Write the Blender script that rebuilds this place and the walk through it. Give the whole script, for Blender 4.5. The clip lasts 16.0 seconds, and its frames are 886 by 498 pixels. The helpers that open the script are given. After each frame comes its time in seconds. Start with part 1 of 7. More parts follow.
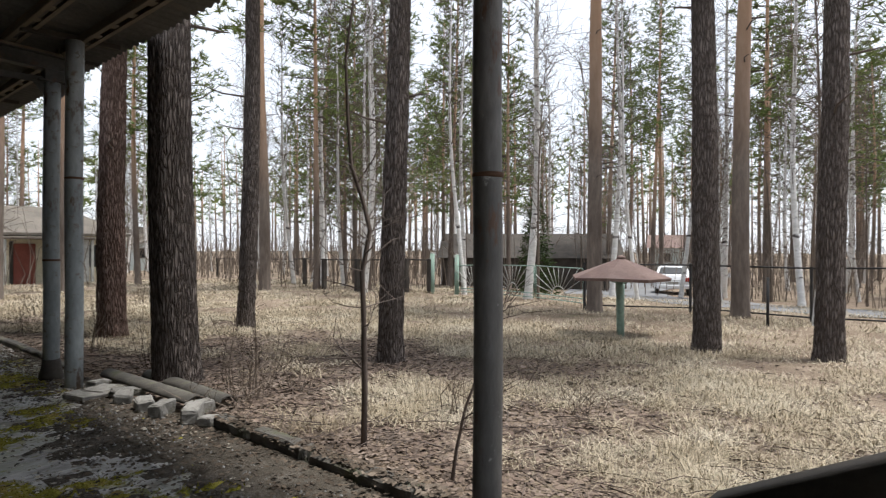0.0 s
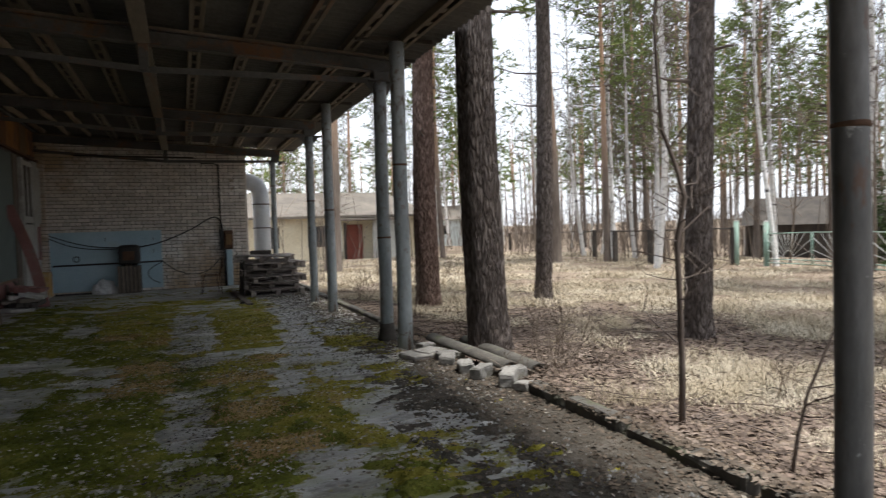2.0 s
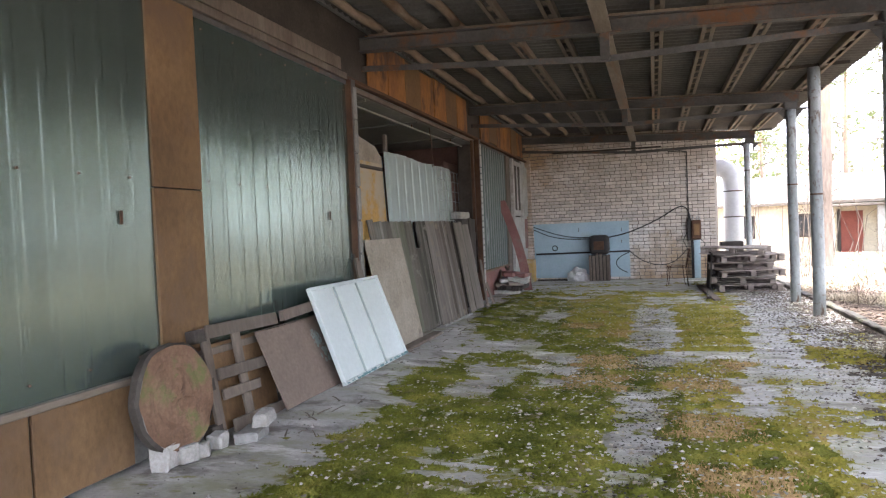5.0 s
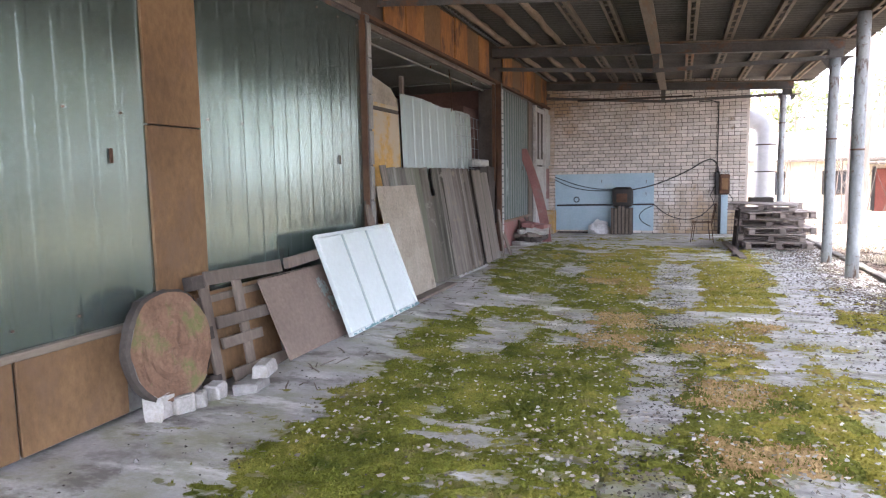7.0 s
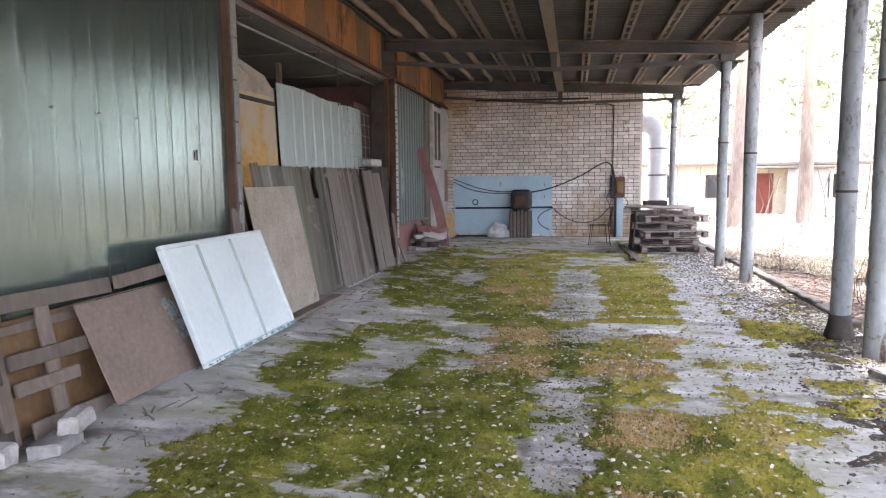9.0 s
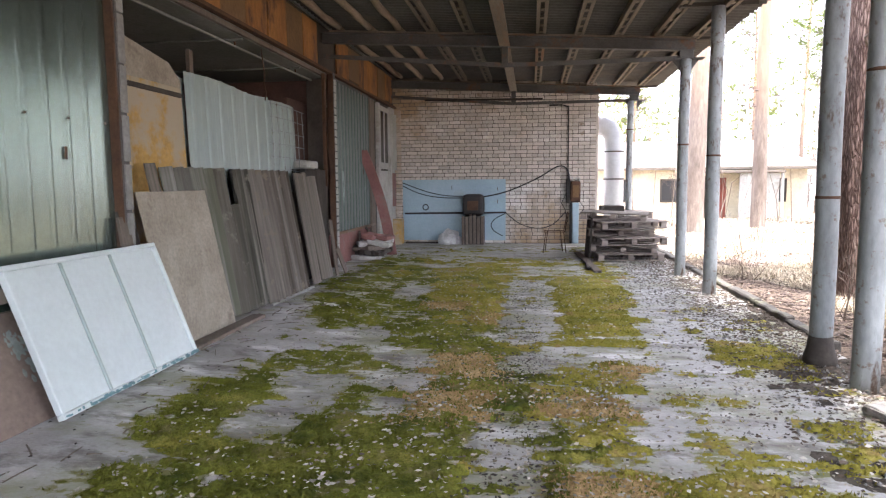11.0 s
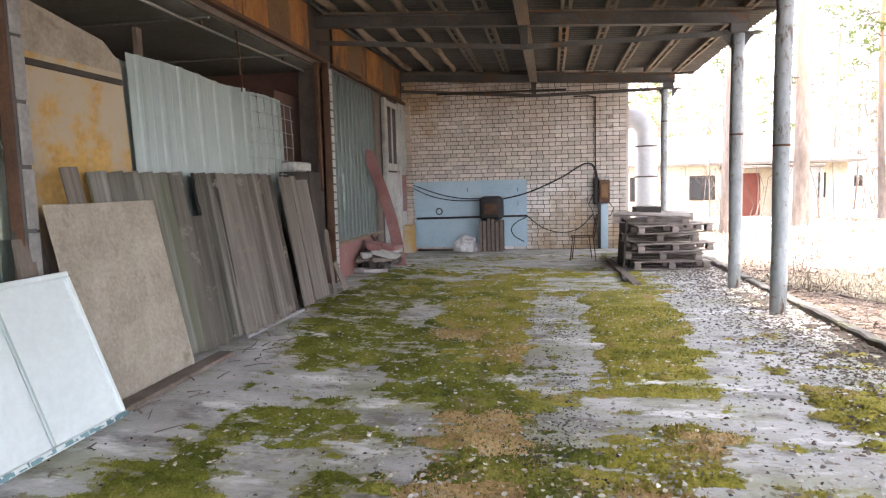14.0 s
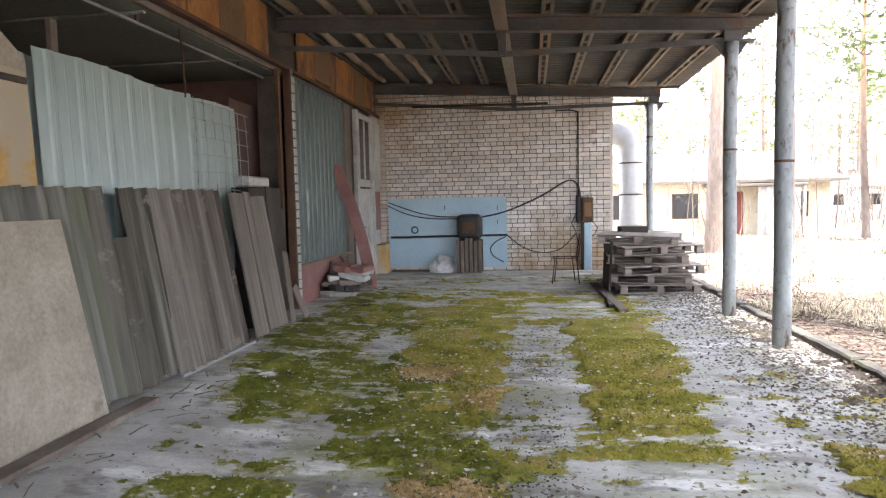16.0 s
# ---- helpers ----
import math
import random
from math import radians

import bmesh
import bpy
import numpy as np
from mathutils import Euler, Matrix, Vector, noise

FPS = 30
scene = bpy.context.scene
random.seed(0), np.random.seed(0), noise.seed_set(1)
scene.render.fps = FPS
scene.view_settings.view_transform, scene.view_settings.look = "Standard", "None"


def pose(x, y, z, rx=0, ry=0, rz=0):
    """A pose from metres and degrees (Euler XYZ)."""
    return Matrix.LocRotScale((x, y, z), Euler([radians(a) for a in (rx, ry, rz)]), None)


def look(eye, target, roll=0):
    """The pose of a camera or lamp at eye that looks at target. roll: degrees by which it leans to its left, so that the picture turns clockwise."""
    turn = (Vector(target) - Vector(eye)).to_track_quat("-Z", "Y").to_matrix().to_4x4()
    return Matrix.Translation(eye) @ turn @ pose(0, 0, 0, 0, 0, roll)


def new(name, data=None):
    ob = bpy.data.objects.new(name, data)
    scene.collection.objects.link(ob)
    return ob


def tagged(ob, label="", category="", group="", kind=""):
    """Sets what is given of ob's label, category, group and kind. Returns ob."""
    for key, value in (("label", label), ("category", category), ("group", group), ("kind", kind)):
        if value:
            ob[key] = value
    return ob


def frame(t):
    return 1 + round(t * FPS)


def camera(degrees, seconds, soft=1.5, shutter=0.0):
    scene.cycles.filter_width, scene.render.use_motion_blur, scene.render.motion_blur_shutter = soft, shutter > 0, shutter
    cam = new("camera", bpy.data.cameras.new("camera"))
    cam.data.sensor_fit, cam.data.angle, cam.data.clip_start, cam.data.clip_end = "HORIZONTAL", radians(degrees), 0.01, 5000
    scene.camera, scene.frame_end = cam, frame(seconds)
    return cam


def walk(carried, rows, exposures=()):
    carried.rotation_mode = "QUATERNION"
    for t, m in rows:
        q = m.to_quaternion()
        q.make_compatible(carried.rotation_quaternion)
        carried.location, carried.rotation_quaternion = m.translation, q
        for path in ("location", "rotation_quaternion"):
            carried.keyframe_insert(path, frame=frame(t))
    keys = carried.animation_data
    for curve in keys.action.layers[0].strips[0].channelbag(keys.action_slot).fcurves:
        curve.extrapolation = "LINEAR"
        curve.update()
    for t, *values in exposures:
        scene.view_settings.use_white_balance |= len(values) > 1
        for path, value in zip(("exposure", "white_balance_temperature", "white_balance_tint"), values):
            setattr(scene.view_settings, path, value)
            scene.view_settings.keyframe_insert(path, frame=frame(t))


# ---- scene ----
cam = camera(68.72, 16.0, soft=1.2, shutter=0.25)
# seconds, place in metres, Euler turn in degrees
ROWS = [
    (0.0, -0.077, 0.068, 1.446, 89.91, -0.19, -46.74),
    (0.5, -0.118, 0.078, 1.443, 89.46, 0.55, -42.67),
    (1.0, -0.154, 0.093, 1.445, 89.44, 0.64, -38.22),
    (1.5, -0.206, 0.128, 1.443, 88.96, 1.03, -31.41),
    (2.0, -0.208, 0.187, 1.441, 87.83, 1.76, -21.92),
    (2.5, -0.139, 0.278, 1.442, 87.86, 0.87, -12.42),
    (3.0, -0.101, 0.337, 1.434, 86.34, 1.28, -4.93),
    (3.5, -0.108, 0.498, 1.432, 85.37, 1.99, -3.90),
    (4.0, -0.136, 0.600, 1.437, 86.84, 2.74, -1.32),
    (4.5, -0.128, 0.674, 1.443, 88.20, 2.76, 8.56),
    (5.0, -0.067, 0.730, 1.446, 88.44, 2.47, 18.10),
    (7.5, -0.100, 1.156, 1.446, 83.49, 0.86, 19.82),
    (8.0, -0.122, 1.327, 1.443, 85.09, 0.75, 16.98),
    (8.5, -0.182, 1.566, 1.442, 85.34, 1.16, 12.92),
    (9.0, -0.165, 1.830, 1.433, 83.92, 0.58, 11.41),
    (11.5, -0.100, 2.926, 1.431, 84.56, 1.09, 6.82),
    (12.0, -0.165, 3.157, 1.430, 85.70, 1.50, 6.25),
    (12.5, -0.150, 3.413, 1.422, 83.97, 2.09, 10.63),
    (13.0, -0.108, 3.642, 1.435, 85.97, 0.83, 13.16),
    (13.5, -0.152, 3.857, 1.434, 85.53, 0.75, 10.70),
    (14.0, -0.194, 4.061, 1.436, 84.38, 1.58, 9.39),
    (14.5, -0.176, 4.285, 1.443, 85.19, 0.84, 11.17),
    (15.0, -0.138, 4.446, 1.449, 85.81, 0.44, 11.34),
    (15.5, -0.164, 4.659, 1.450, 86.66, 0.36, 8.81),
    (16.0, -0.176, 4.814, 1.443, 85.82, 1.30, 7.85),
]
# seconds, stops, white balance in kelvin, tint
EXPOSURES = [(0.0, 0.22, 6150, 10), (1.0, 0.22, 6150, 10), (1.6, 0.28, 6150, 10), (2.0, 0.55, 6150, 10), (2.4, 0.8, 6100, 10), (3.0, 1.38, 6000, 11), (3.5, 1.75, 6000, 12), (4.2, 2.05, 6000, 13), (4.5, 2.25, 6000, 15), (4.8, 2.7, 6000, 16), (5.2, 3.0, 6000, 18), (7.5, 3.3, 5850, 21), (9.0, 3.13, 5900, 21), (11.5, 2.92, 6150, 19), (12.5, 2.92, 6300, 19), (13.0, 3.02, 6250, 19), (14.0, 3.25, 6200, 19), (15.0, 3.3, 6150, 18), (15.6, 3.24, 6100, 17), (16.0, 3.1, 6050, 16)]
walk(cam, [(t, pose(x, y, z, rx, ry, rz)) for t, x, y, z, rx, ry, rz in ROWS], EXPOSURES)

# ---- sky and sun: a hazy, nearly overcast spring day ----
SUN_AZ, SUN_EL = 136.0, 74.0  # degrees: compass angle from +y towards +x, height
world = bpy.data.worlds.new("sky")
scene.world = world
world.use_nodes = True
wn = world.node_tree.nodes
sky = wn.new("ShaderNodeTexSky")
sky.sky_type = "NISHITA"
sky.sun_disc = False
sky.sun_elevation, sky.sun_rotation = radians(SUN_EL), radians(SUN_AZ)
sky.air_density, sky.dust_density, sky.ozone_density = 1.0, 2.0, 1.0
# thin cloud over the whole sky: the clear sky is veiled by an even white
veil = wn.new("ShaderNodeMix")
veil.data_type = "RGBA"
veil.inputs["Factor"].default_value = 0.75
veil.inputs["B"].default_value = (9.6, 9.7, 9.9, 1)
wn["Background"].inputs["Strength"].default_value = 0.125
world.node_tree.links.new(sky.outputs["Color"], veil.inputs["A"])
world.node_tree.links.new(veil.outputs["Result"], wn["Background"].inputs["Color"])
sun_data = bpy.data.lights.new("sun", "SUN")
sun_data.energy, sun_data.angle, sun_data.color = 5.0, radians(9), (1.0, 0.95, 0.87)
sun = new("sun", sun_data)
sa, se = radians(SUN_AZ), radians(SUN_EL)
sun.matrix_world = look((20 * math.sin(sa), 20 * math.cos(sa), 30), (20 * math.sin(sa) - math.sin(sa) * math.cos(se), 20 * math.cos(sa) - math.cos(sa) * math.cos(se), 30 - math.sin(se)))

# ---- mesh helpers ----
rnd = random.Random(7)


def mesh_of(bm, name="mesh"):
    me = bpy.data.meshes.new(name)
    bm.to_mesh(me)
    bm.free()
    return me


def raw_mesh(name, verts, faces, material, smooth=False):
    me = bpy.data.meshes.new(name)
    me.from_pydata(verts, [], faces)
    me.materials.append(material)
    if smooth:
        me.polygons.foreach_set("use_smooth", [True] * len(me.polygons))
    me.update()
    return me


def part(name, bm, material, parent=None, label=""):
    """One mesh object from a bmesh, under a thing or a part."""
    me = mesh_of(bm, name)
    me.materials.append(material)
    ob = new(name, me)
    ob.parent = parent
    if label:
        ob["label"] = label
    return ob


def part_of(name, me, parent=None, m=None, label=""):
    """One object on a mesh that alike pieces share."""
    ob = new(name, me)
    ob.parent = parent
    if m is not None:
        ob.matrix_basis = m
    if label:
        ob["label"] = label
    return ob


def thing(name, label, category, group="", kind="", at=None):
    ob = new(name)
    ob.empty_display_size = 0.1
    if at is not None:
        ob.matrix_basis = at
    return tagged(ob, label, category, group, kind)


def box(x0, x1, y0, y1, z0, z1, bevel=0.0, bm=None, m=None, segs=1):
    """A box between two corners, its edges rounded by bevel, turned by m."""
    own = bmesh.new()
    bmesh.ops.create_cube(own, size=1.0)
    for v in own.verts:
        v.co = Vector((x0 + (v.co.x + 0.5) * (x1 - x0), y0 + (v.co.y + 0.5) * (y1 - y0), z0 + (v.co.z + 0.5) * (z1 - z0)))
    if bevel > 0:
        bmesh.ops.bevel(own, geom=own.edges[:], offset=bevel, segments=segs, affect="EDGES", profile=0.6)
    if m is not None:
        own.transform(m)
    if bm is None:
        return own
    me = mesh_of(own)
    bm.from_mesh(me)
    bpy.data.meshes.remove(me)
    return bm


def rough_up(bm, amount, scale=6.0, seed=0.0):
    """Uneven, worn faces."""
    for v in bm.verts:
        n = noise.noise_vector(v.co * scale + Vector((seed, seed * 1.7, 0)))
        v.co += n * amount
    return bm


def board(lx, ly, lz, cuts, wear=0.003, seed=0.0, bevel=0.004):
    """A board with its foot at the origin, cut finely enough to warp a little."""
    bm = box(-lx / 2, lx / 2, -ly / 2, ly / 2, 0, lz, bevel)
    for _ in range(cuts):
        bmesh.ops.subdivide_edges(bm, edges=[e for e in bm.edges if e.calc_length() > 0.12], cuts=1)
    return rough_up(bm, wear, 2.5, seed)


def tube(points, radii, sides=8, bm=None, cap=True):
    """A bent tapering tube."""
    bm = bm or bmesh.new()
    pts = [Vector(p) for p in points]
    if not hasattr(radii, "__len__"):
        radii = [radii] * len(pts)
    rings = []
    side = None
    for i, p in enumerate(pts):
        way = (pts[min(i + 1, len(pts) - 1)] - pts[max(i - 1, 0)]).normalized()
        if side is None:
            side = way.orthogonal().normalized()
        side = (side - way * side.dot(way)).normalized()
        up = way.cross(side)
        rings.append([bm.verts.new(p + (side * math.cos(a) + up * math.sin(a)) * radii[i]) for a in (2 * math.pi * k / sides for k in range(sides))])
    for a, b in zip(rings, rings[1:]):
        for k in range(sides):
            f = bm.faces.new((a[k], a[(k + 1) % sides], b[(k + 1) % sides], b[k]))
            f.smooth = True
    if cap:
        bm.faces.new(rings[0][::-1])
        bm.faces.new(rings[-1])
    return bm


def wavy(width, length, pitch, height, thick, per=8, rows=6, sharp=False, sag=0.0):
    """A corrugated sheet: width across the waves along x, length along z, thickness along y."""
    bm = bmesh.new()
    n = max(2, int(round(width / pitch * per)))
    grids = []
    for off in (0.0, thick):
        g = []
        for j in range(rows + 1):
            row = []
            for i in range(n + 1):
                u = i / n * width
                ph = (u / pitch) % 1.0
                if sharp:
                    h = height * min(1.0, max(0.0, (0.16 - abs(ph - 0.5)) / 0.05)) + 0.15 * height * min(1.0, max(0.0, (0.03 - abs((ph + 0.25) % 0.5 - 0.25)) / 0.015))
                else:
                    h = height * 0.5 * (1 - math.cos(2 * math.pi * ph))
                z = j / rows * length
                row.append(bm.verts.new((u - width / 2, -h - off + sag * math.sin(math.pi * j / rows), z)))
            g.append(row)
        grids.append(g)
    for k, g in enumerate(grids):
        for j in range(rows):
            for i in range(n):
                q = (g[j][i], g[j][i + 1], g[j + 1][i + 1], g[j + 1][i])
                f = bm.faces.new(q if k else q[::-1])
                f.smooth = not sharp
    a, b = grids
    for j in range(rows):
        bm.faces.new((a[j][0], a[j + 1][0], b[j + 1][0], b[j][0]))
        bm.faces.new((a[j][n], b[j][n], b[j + 1][n], a[j + 1][n]))
    for i in range(n):
        bm.faces.new((a[0][i], b[0][i], b[0][i + 1], a[0][i + 1]))
        bm.faces.new((a[rows][i], a[rows][i + 1], b[rows][i + 1], b[rows][i]))
    return bm


# ---- materials ----
def node(nt, kind, **values):
    n = nt.nodes.new(kind)
    for k, v in values.items():
        n.inputs[k.replace("_", " ")].default_value = v
    return n


def noise_node(nt, scale, detail=5.0, rough=0.6, stretch=(1, 1, 1), coord="Object"):
    tc = nt.nodes.new("ShaderNodeTexCoord")
    mp = nt.nodes.new("ShaderNodeMapping")
    mp.inputs["Scale"].default_value = stretch
    nt.links.new(tc.outputs[coord], mp.inputs["Vector"])
    n = node(nt, "ShaderNodeTexNoise", Scale=scale, Detail=detail, Roughness=rough)
    nt.links.new(mp.outputs["Vector"], n.inputs["Vector"])
    return n.outputs["Fac"]


def ramp(nt, fac, stops):
    r = nt.nodes.new("ShaderNodeValToRGB")
    els = r.color_ramp.elements
    while len(els) < len(stops):
        els.new(0.5)
    for e, (p, c) in zip(els, stops):
        e.position = p
        e.color = (*c, 1) if len(c) == 3 else c
    nt.links.new(fac, r.inputs["Fac"])
    return r.outputs["Color"]


def mix(nt, fac, a, b, blend="MIX"):
    m = nt.nodes.new("ShaderNodeMix")
    m.data_type = "RGBA"
    m.blend_type = blend
    for s, v in ((m.inputs["Factor"], fac), (m.inputs["A"], a), (m.inputs["B"], b)):
        if hasattr(v, "is_output"):
            nt.links.new(v, s)
        elif isinstance(v, (int, float)):
            s.default_value = v
        else:
            s.default_value = (*v, 1)
    return m.outputs["Result"]


def grey(v):
    return (v, v, v)


def material(name, stops, scale=3.0, fine=40.0, rough=0.85, metal=0.0, bump=0.25, stretch=(1, 1, 1), vary=0.0, grain=0.35, second=None, stain=None, stain_scale=1.2, stain_at=(0.52, 0.62), depth=0.01, rough_vary=0.15, spec=0.4):
    """Colour from a coarse noise through stops, grain from a fine one, stains of a colour of their own."""
    mt = bpy.data.materials.new(name)
    mt.use_nodes = True
    nt = mt.node_tree
    bsdf = nt.nodes["Principled BSDF"]
    coarse = noise_node(nt, scale, 6.0, 0.62, stretch)
    small = noise_node(nt, fine, 4.0, 0.65, stretch)
    col = ramp(nt, coarse, [(0.3 + 0.4 * i / max(1, len(stops) - 1), c) for i, c in enumerate(stops)])
    g = ramp(nt, small, [(0.25, grey(1 - grain)), (0.75, grey(1))])
    col = mix(nt, 1.0, col, g, "MULTIPLY")
    if stain:
        mask = ramp(nt, noise_node(nt, stain_scale, 7.0, 0.68, stretch), [(stain_at[0], grey(0)), (stain_at[1], grey(1))])
        col = mix(nt, mask, col, stain)
    if second:
        mask = ramp(nt, noise_node(nt, second[1], 8.0, 0.7, (1, 1.3, 1)), [(second[2], grey(0)), (second[2] + 0.06, grey(1))])
        col = mix(nt, mask, col, second[0])
    if vary > 0:
        oi = nt.nodes.new("ShaderNodeObjectInfo")
        ge = nt.nodes.new("ShaderNodeNewGeometry")
        add = nt.nodes.new("ShaderNodeMath")
        add.operation = "ADD"
        nt.links.new(oi.outputs["Random"], add.inputs[0])
        nt.links.new(ge.outputs["Random Per Island"], add.inputs[1])
        fr = nt.nodes.new("ShaderNodeMath")
        fr.operation = "FRACT"
        nt.links.new(add.outputs[0], fr.inputs[0])
        col = mix(nt, 1.0, col, ramp(nt, fr.outputs[0], [(0.0, grey(1 - vary)), (1.0, grey(1.0))]), "MULTIPLY")
    nt.links.new(col, bsdf.inputs["Base Color"])
    rr = ramp(nt, coarse, [(0.3, grey(max(0.03, rough - rough_vary))), (0.7, grey(min(1.0, rough + rough_vary)))])
    nt.links.new(rr, bsdf.inputs["Roughness"])
    bsdf.inputs["Metallic"].default_value = metal
    bsdf.inputs["Specular IOR Level"].default_value = spec
    if bump > 0:
        b = node(nt, "ShaderNodeBump", Strength=bump, Distance=depth)
        nt.links.new(small, b.inputs["Height"])
        nt.links.new(b.outputs["Normal"], bsdf.inputs["Normal"])
    return mt


SHED_SLAB = material("dull_shed_concrete", [(0.184, 0.191, 0.165), (0.238, 0.245, 0.218), (0.291, 0.299, 0.272)], 0.9, 24, 0.93, bump=0.2)


def worn_concrete():
    """Floated slab concrete: pale traffic streaks across the bays, a green algae film, damp dark blotches."""
    mt = material("concrete_slab", [(0.29, 0.28, 0.262), (0.45, 0.438, 0.42), (0.63, 0.62, 0.602)], 1.6, 45, 0.6, bump=0.35, grain=0.28, stretch=(0.85, 1.3, 1), rough_vary=0.2, spec=0.5)
    nt = mt.node_tree
    bsdf = nt.nodes["Principled BSDF"]
    col = bsdf.inputs["Base Color"].links[0].from_socket
    for colour, scale, stretch, lo, hi in (((0.25, 0.255, 0.15), 1.3, (0.8, 1.25, 1), 0.47, 0.62), ((0.13, 0.118, 0.1), 2.3, (0.8, 1.35, 1), 0.52, 0.63), ((0.7, 0.69, 0.68), 1.3, (0.75, 1.9, 1), 0.555, 0.64), ((0.17, 0.145, 0.12), 13.0, (0.7, 1.3, 1), 0.6, 0.68)):
        mask = ramp(nt, noise_node(nt, scale, 8.0, 0.68, stretch), [(lo, grey(0)), (hi, grey(0.85))])
        col = mix(nt, mask, col, colour)
    # young moss: a granular film that thickens towards the cushions
    at = nt.nodes.new("ShaderNodeAttribute")
    at.attribute_name = "moss_film"
    add = nt.nodes.new("ShaderNodeMath")
    add.operation = "ADD"
    nt.links.new(at.outputs["Fac"], add.inputs[0])
    nt.links.new(noise_node(nt, 34.0, 6.0, 0.75, (0.8, 1.2, 1)), add.inputs[1])
    grains = ramp(nt, add.outputs[0], [(0.86, grey(0)), (1.0, grey(0.9))])
    tone = ramp(nt, noise_node(nt, 2.2, 5.0, 0.6), [(0.35, (0.1, 0.115, 0.025)), (0.65, (0.25, 0.225, 0.06))])
    nt.links.new(mix(nt, grains, col, tone), bsdf.inputs["Base Color"])
    return mt


CONCRETE = worn_concrete()
# two moss greens; the deep one is also darkened for the shaded side
MOSS = material("moss", [(0.075, 0.099, 0.014), (0.19, 0.203, 0.032), (0.35, 0.324, 0.068)], 2.6, 60, 1.0, bump=0.8, grain=0.6, stain=(0.2, 0.165, 0.075), stain_scale=3.0, stain_at=(0.57, 0.68), depth=0.02, spec=0.1)
OLIVE_MOSS = material("olive_moss", [(0.17, 0.165, 0.022), (0.34, 0.305, 0.05), (0.48, 0.42, 0.11)], 2.6, 60, 1.0, bump=0.8, grain=0.6, stain=(0.3, 0.21, 0.085), stain_scale=2.6, stain_at=(0.54, 0.66), depth=0.02, spec=0.1)
DRY_MOSS = material("dry_moss", [(0.33, 0.214, 0.09), (0.528, 0.357, 0.162), (0.66, 0.469, 0.247)], 2.5, 60, 1.0, bump=0.9, grain=0.6, depth=0.02, spec=0.1)
SOIL = material("litter_ground", [(0.17, 0.125, 0.09), (0.28, 0.215, 0.16), (0.39, 0.315, 0.24)], 0.9, 22, 1.0, bump=0.9, grain=0.55, stain=(0.1, 0.095, 0.05), stain_scale=0.35, stain_at=(0.55, 0.7), depth=0.05, spec=0.1)
STRAW = material("dry_grass", [(0.42, 0.34, 0.23), (0.6, 0.51, 0.37), (0.74, 0.66, 0.52)], 0.8, 9, 0.9, bump=0, vary=0.45, spec=0.2)
LEAF = material("fallen_leaf", [(0.266, 0.212, 0.149), (0.422, 0.375, 0.305), (0.579, 0.547, 0.492)], 2.0, 30, 0.85, bump=0, vary=0.6, spec=0.2)
SOIL_DARK = material("dark_leaf_mould", [(0.056, 0.046, 0.036), (0.105, 0.09, 0.071), (0.174, 0.152, 0.127)], 3.5, 60, 1.0, bump=0.9, grain=0.5, depth=0.02, spec=0.15)
LITTER = material("brown_leaf_litter", [(0.15, 0.105, 0.08), (0.26, 0.195, 0.155), (0.4, 0.325, 0.265)], 2.0, 30, 0.9, bump=0, vary=0.6, spec=0.2)
DAMP_LITTER = material("damp_brown_litter", [(0.075, 0.056, 0.04), (0.15, 0.115, 0.085), (0.27, 0.22, 0.175)], 2.0, 30, 0.9, bump=0, vary=0.6, spec=0.2)
STEEL_PAINT = material("blue_grey_painted_steel", [(0.2, 0.22, 0.225), (0.3, 0.325, 0.33), (0.4, 0.425, 0.43)], 2.2, 26, 0.6, bump=0.3, stretch=(1, 1, 0.35), stain=(0.1, 0.065, 0.045), stain_scale=3.5, stain_at=(0.57, 0.62), second=((0.16, 0.13, 0.11), 11.0, 0.575))
# flaking post steel with the shade under the eave put into its colour
SHADED_STEEL = material("shaded_flaking_steel", [(0.08, 0.078, 0.075), (0.14, 0.135, 0.13), (0.24, 0.235, 0.23)], 3.0, 30, 0.55, bump=0.35, stretch=(1, 1, 0.3), stain=(0.1, 0.055, 0.035), stain_scale=5.0, stain_at=(0.56, 0.61), second=((0.34, 0.34, 0.33), 9.0, 0.63))
OLD_STEEL = material("old_painted_steel", [(0.054, 0.053, 0.05), (0.09, 0.088, 0.084), (0.132, 0.129, 0.12)], 1.5, 30, 0.7, bump=0.3, stain=(0.14, 0.07, 0.035), stain_scale=2.2, stain_at=(0.54, 0.66))
PURLIN = material("pale_weathered_timber", [(0.116, 0.092, 0.067), (0.184, 0.15, 0.113), (0.257, 0.22, 0.174)], 1.5, 30, 0.85, bump=0.3, stretch=(1, 0.15, 1), stain=(0.2, 0.1, 0.05), stain_scale=1.6, stain_at=(0.55, 0.68))
LOG_PALE = material("pale_barked_pole", [(0.15, 0.11, 0.075), (0.26, 0.2, 0.145), (0.37, 0.3, 0.225)], 3.0, 30, 0.88, bump=0.4, stretch=(1, 0.2, 1), stain=(0.13, 0.08, 0.05), stain_scale=2.4, stain_at=(0.52, 0.64))
ASBESTOS = material("asbestos_cement", [(0.106, 0.092, 0.07), (0.219, 0.194, 0.162), (0.324, 0.295, 0.264)], 6.0, 30, 0.92, bump=0.25, stretch=(1, 1, 0.03), vary=0.2, grain=0.5, stain=(0.075, 0.062, 0.048), stain_scale=2.6, stain_at=(0.5, 0.62), second=((0.2, 0.17, 0.13), 4.0, 0.58))
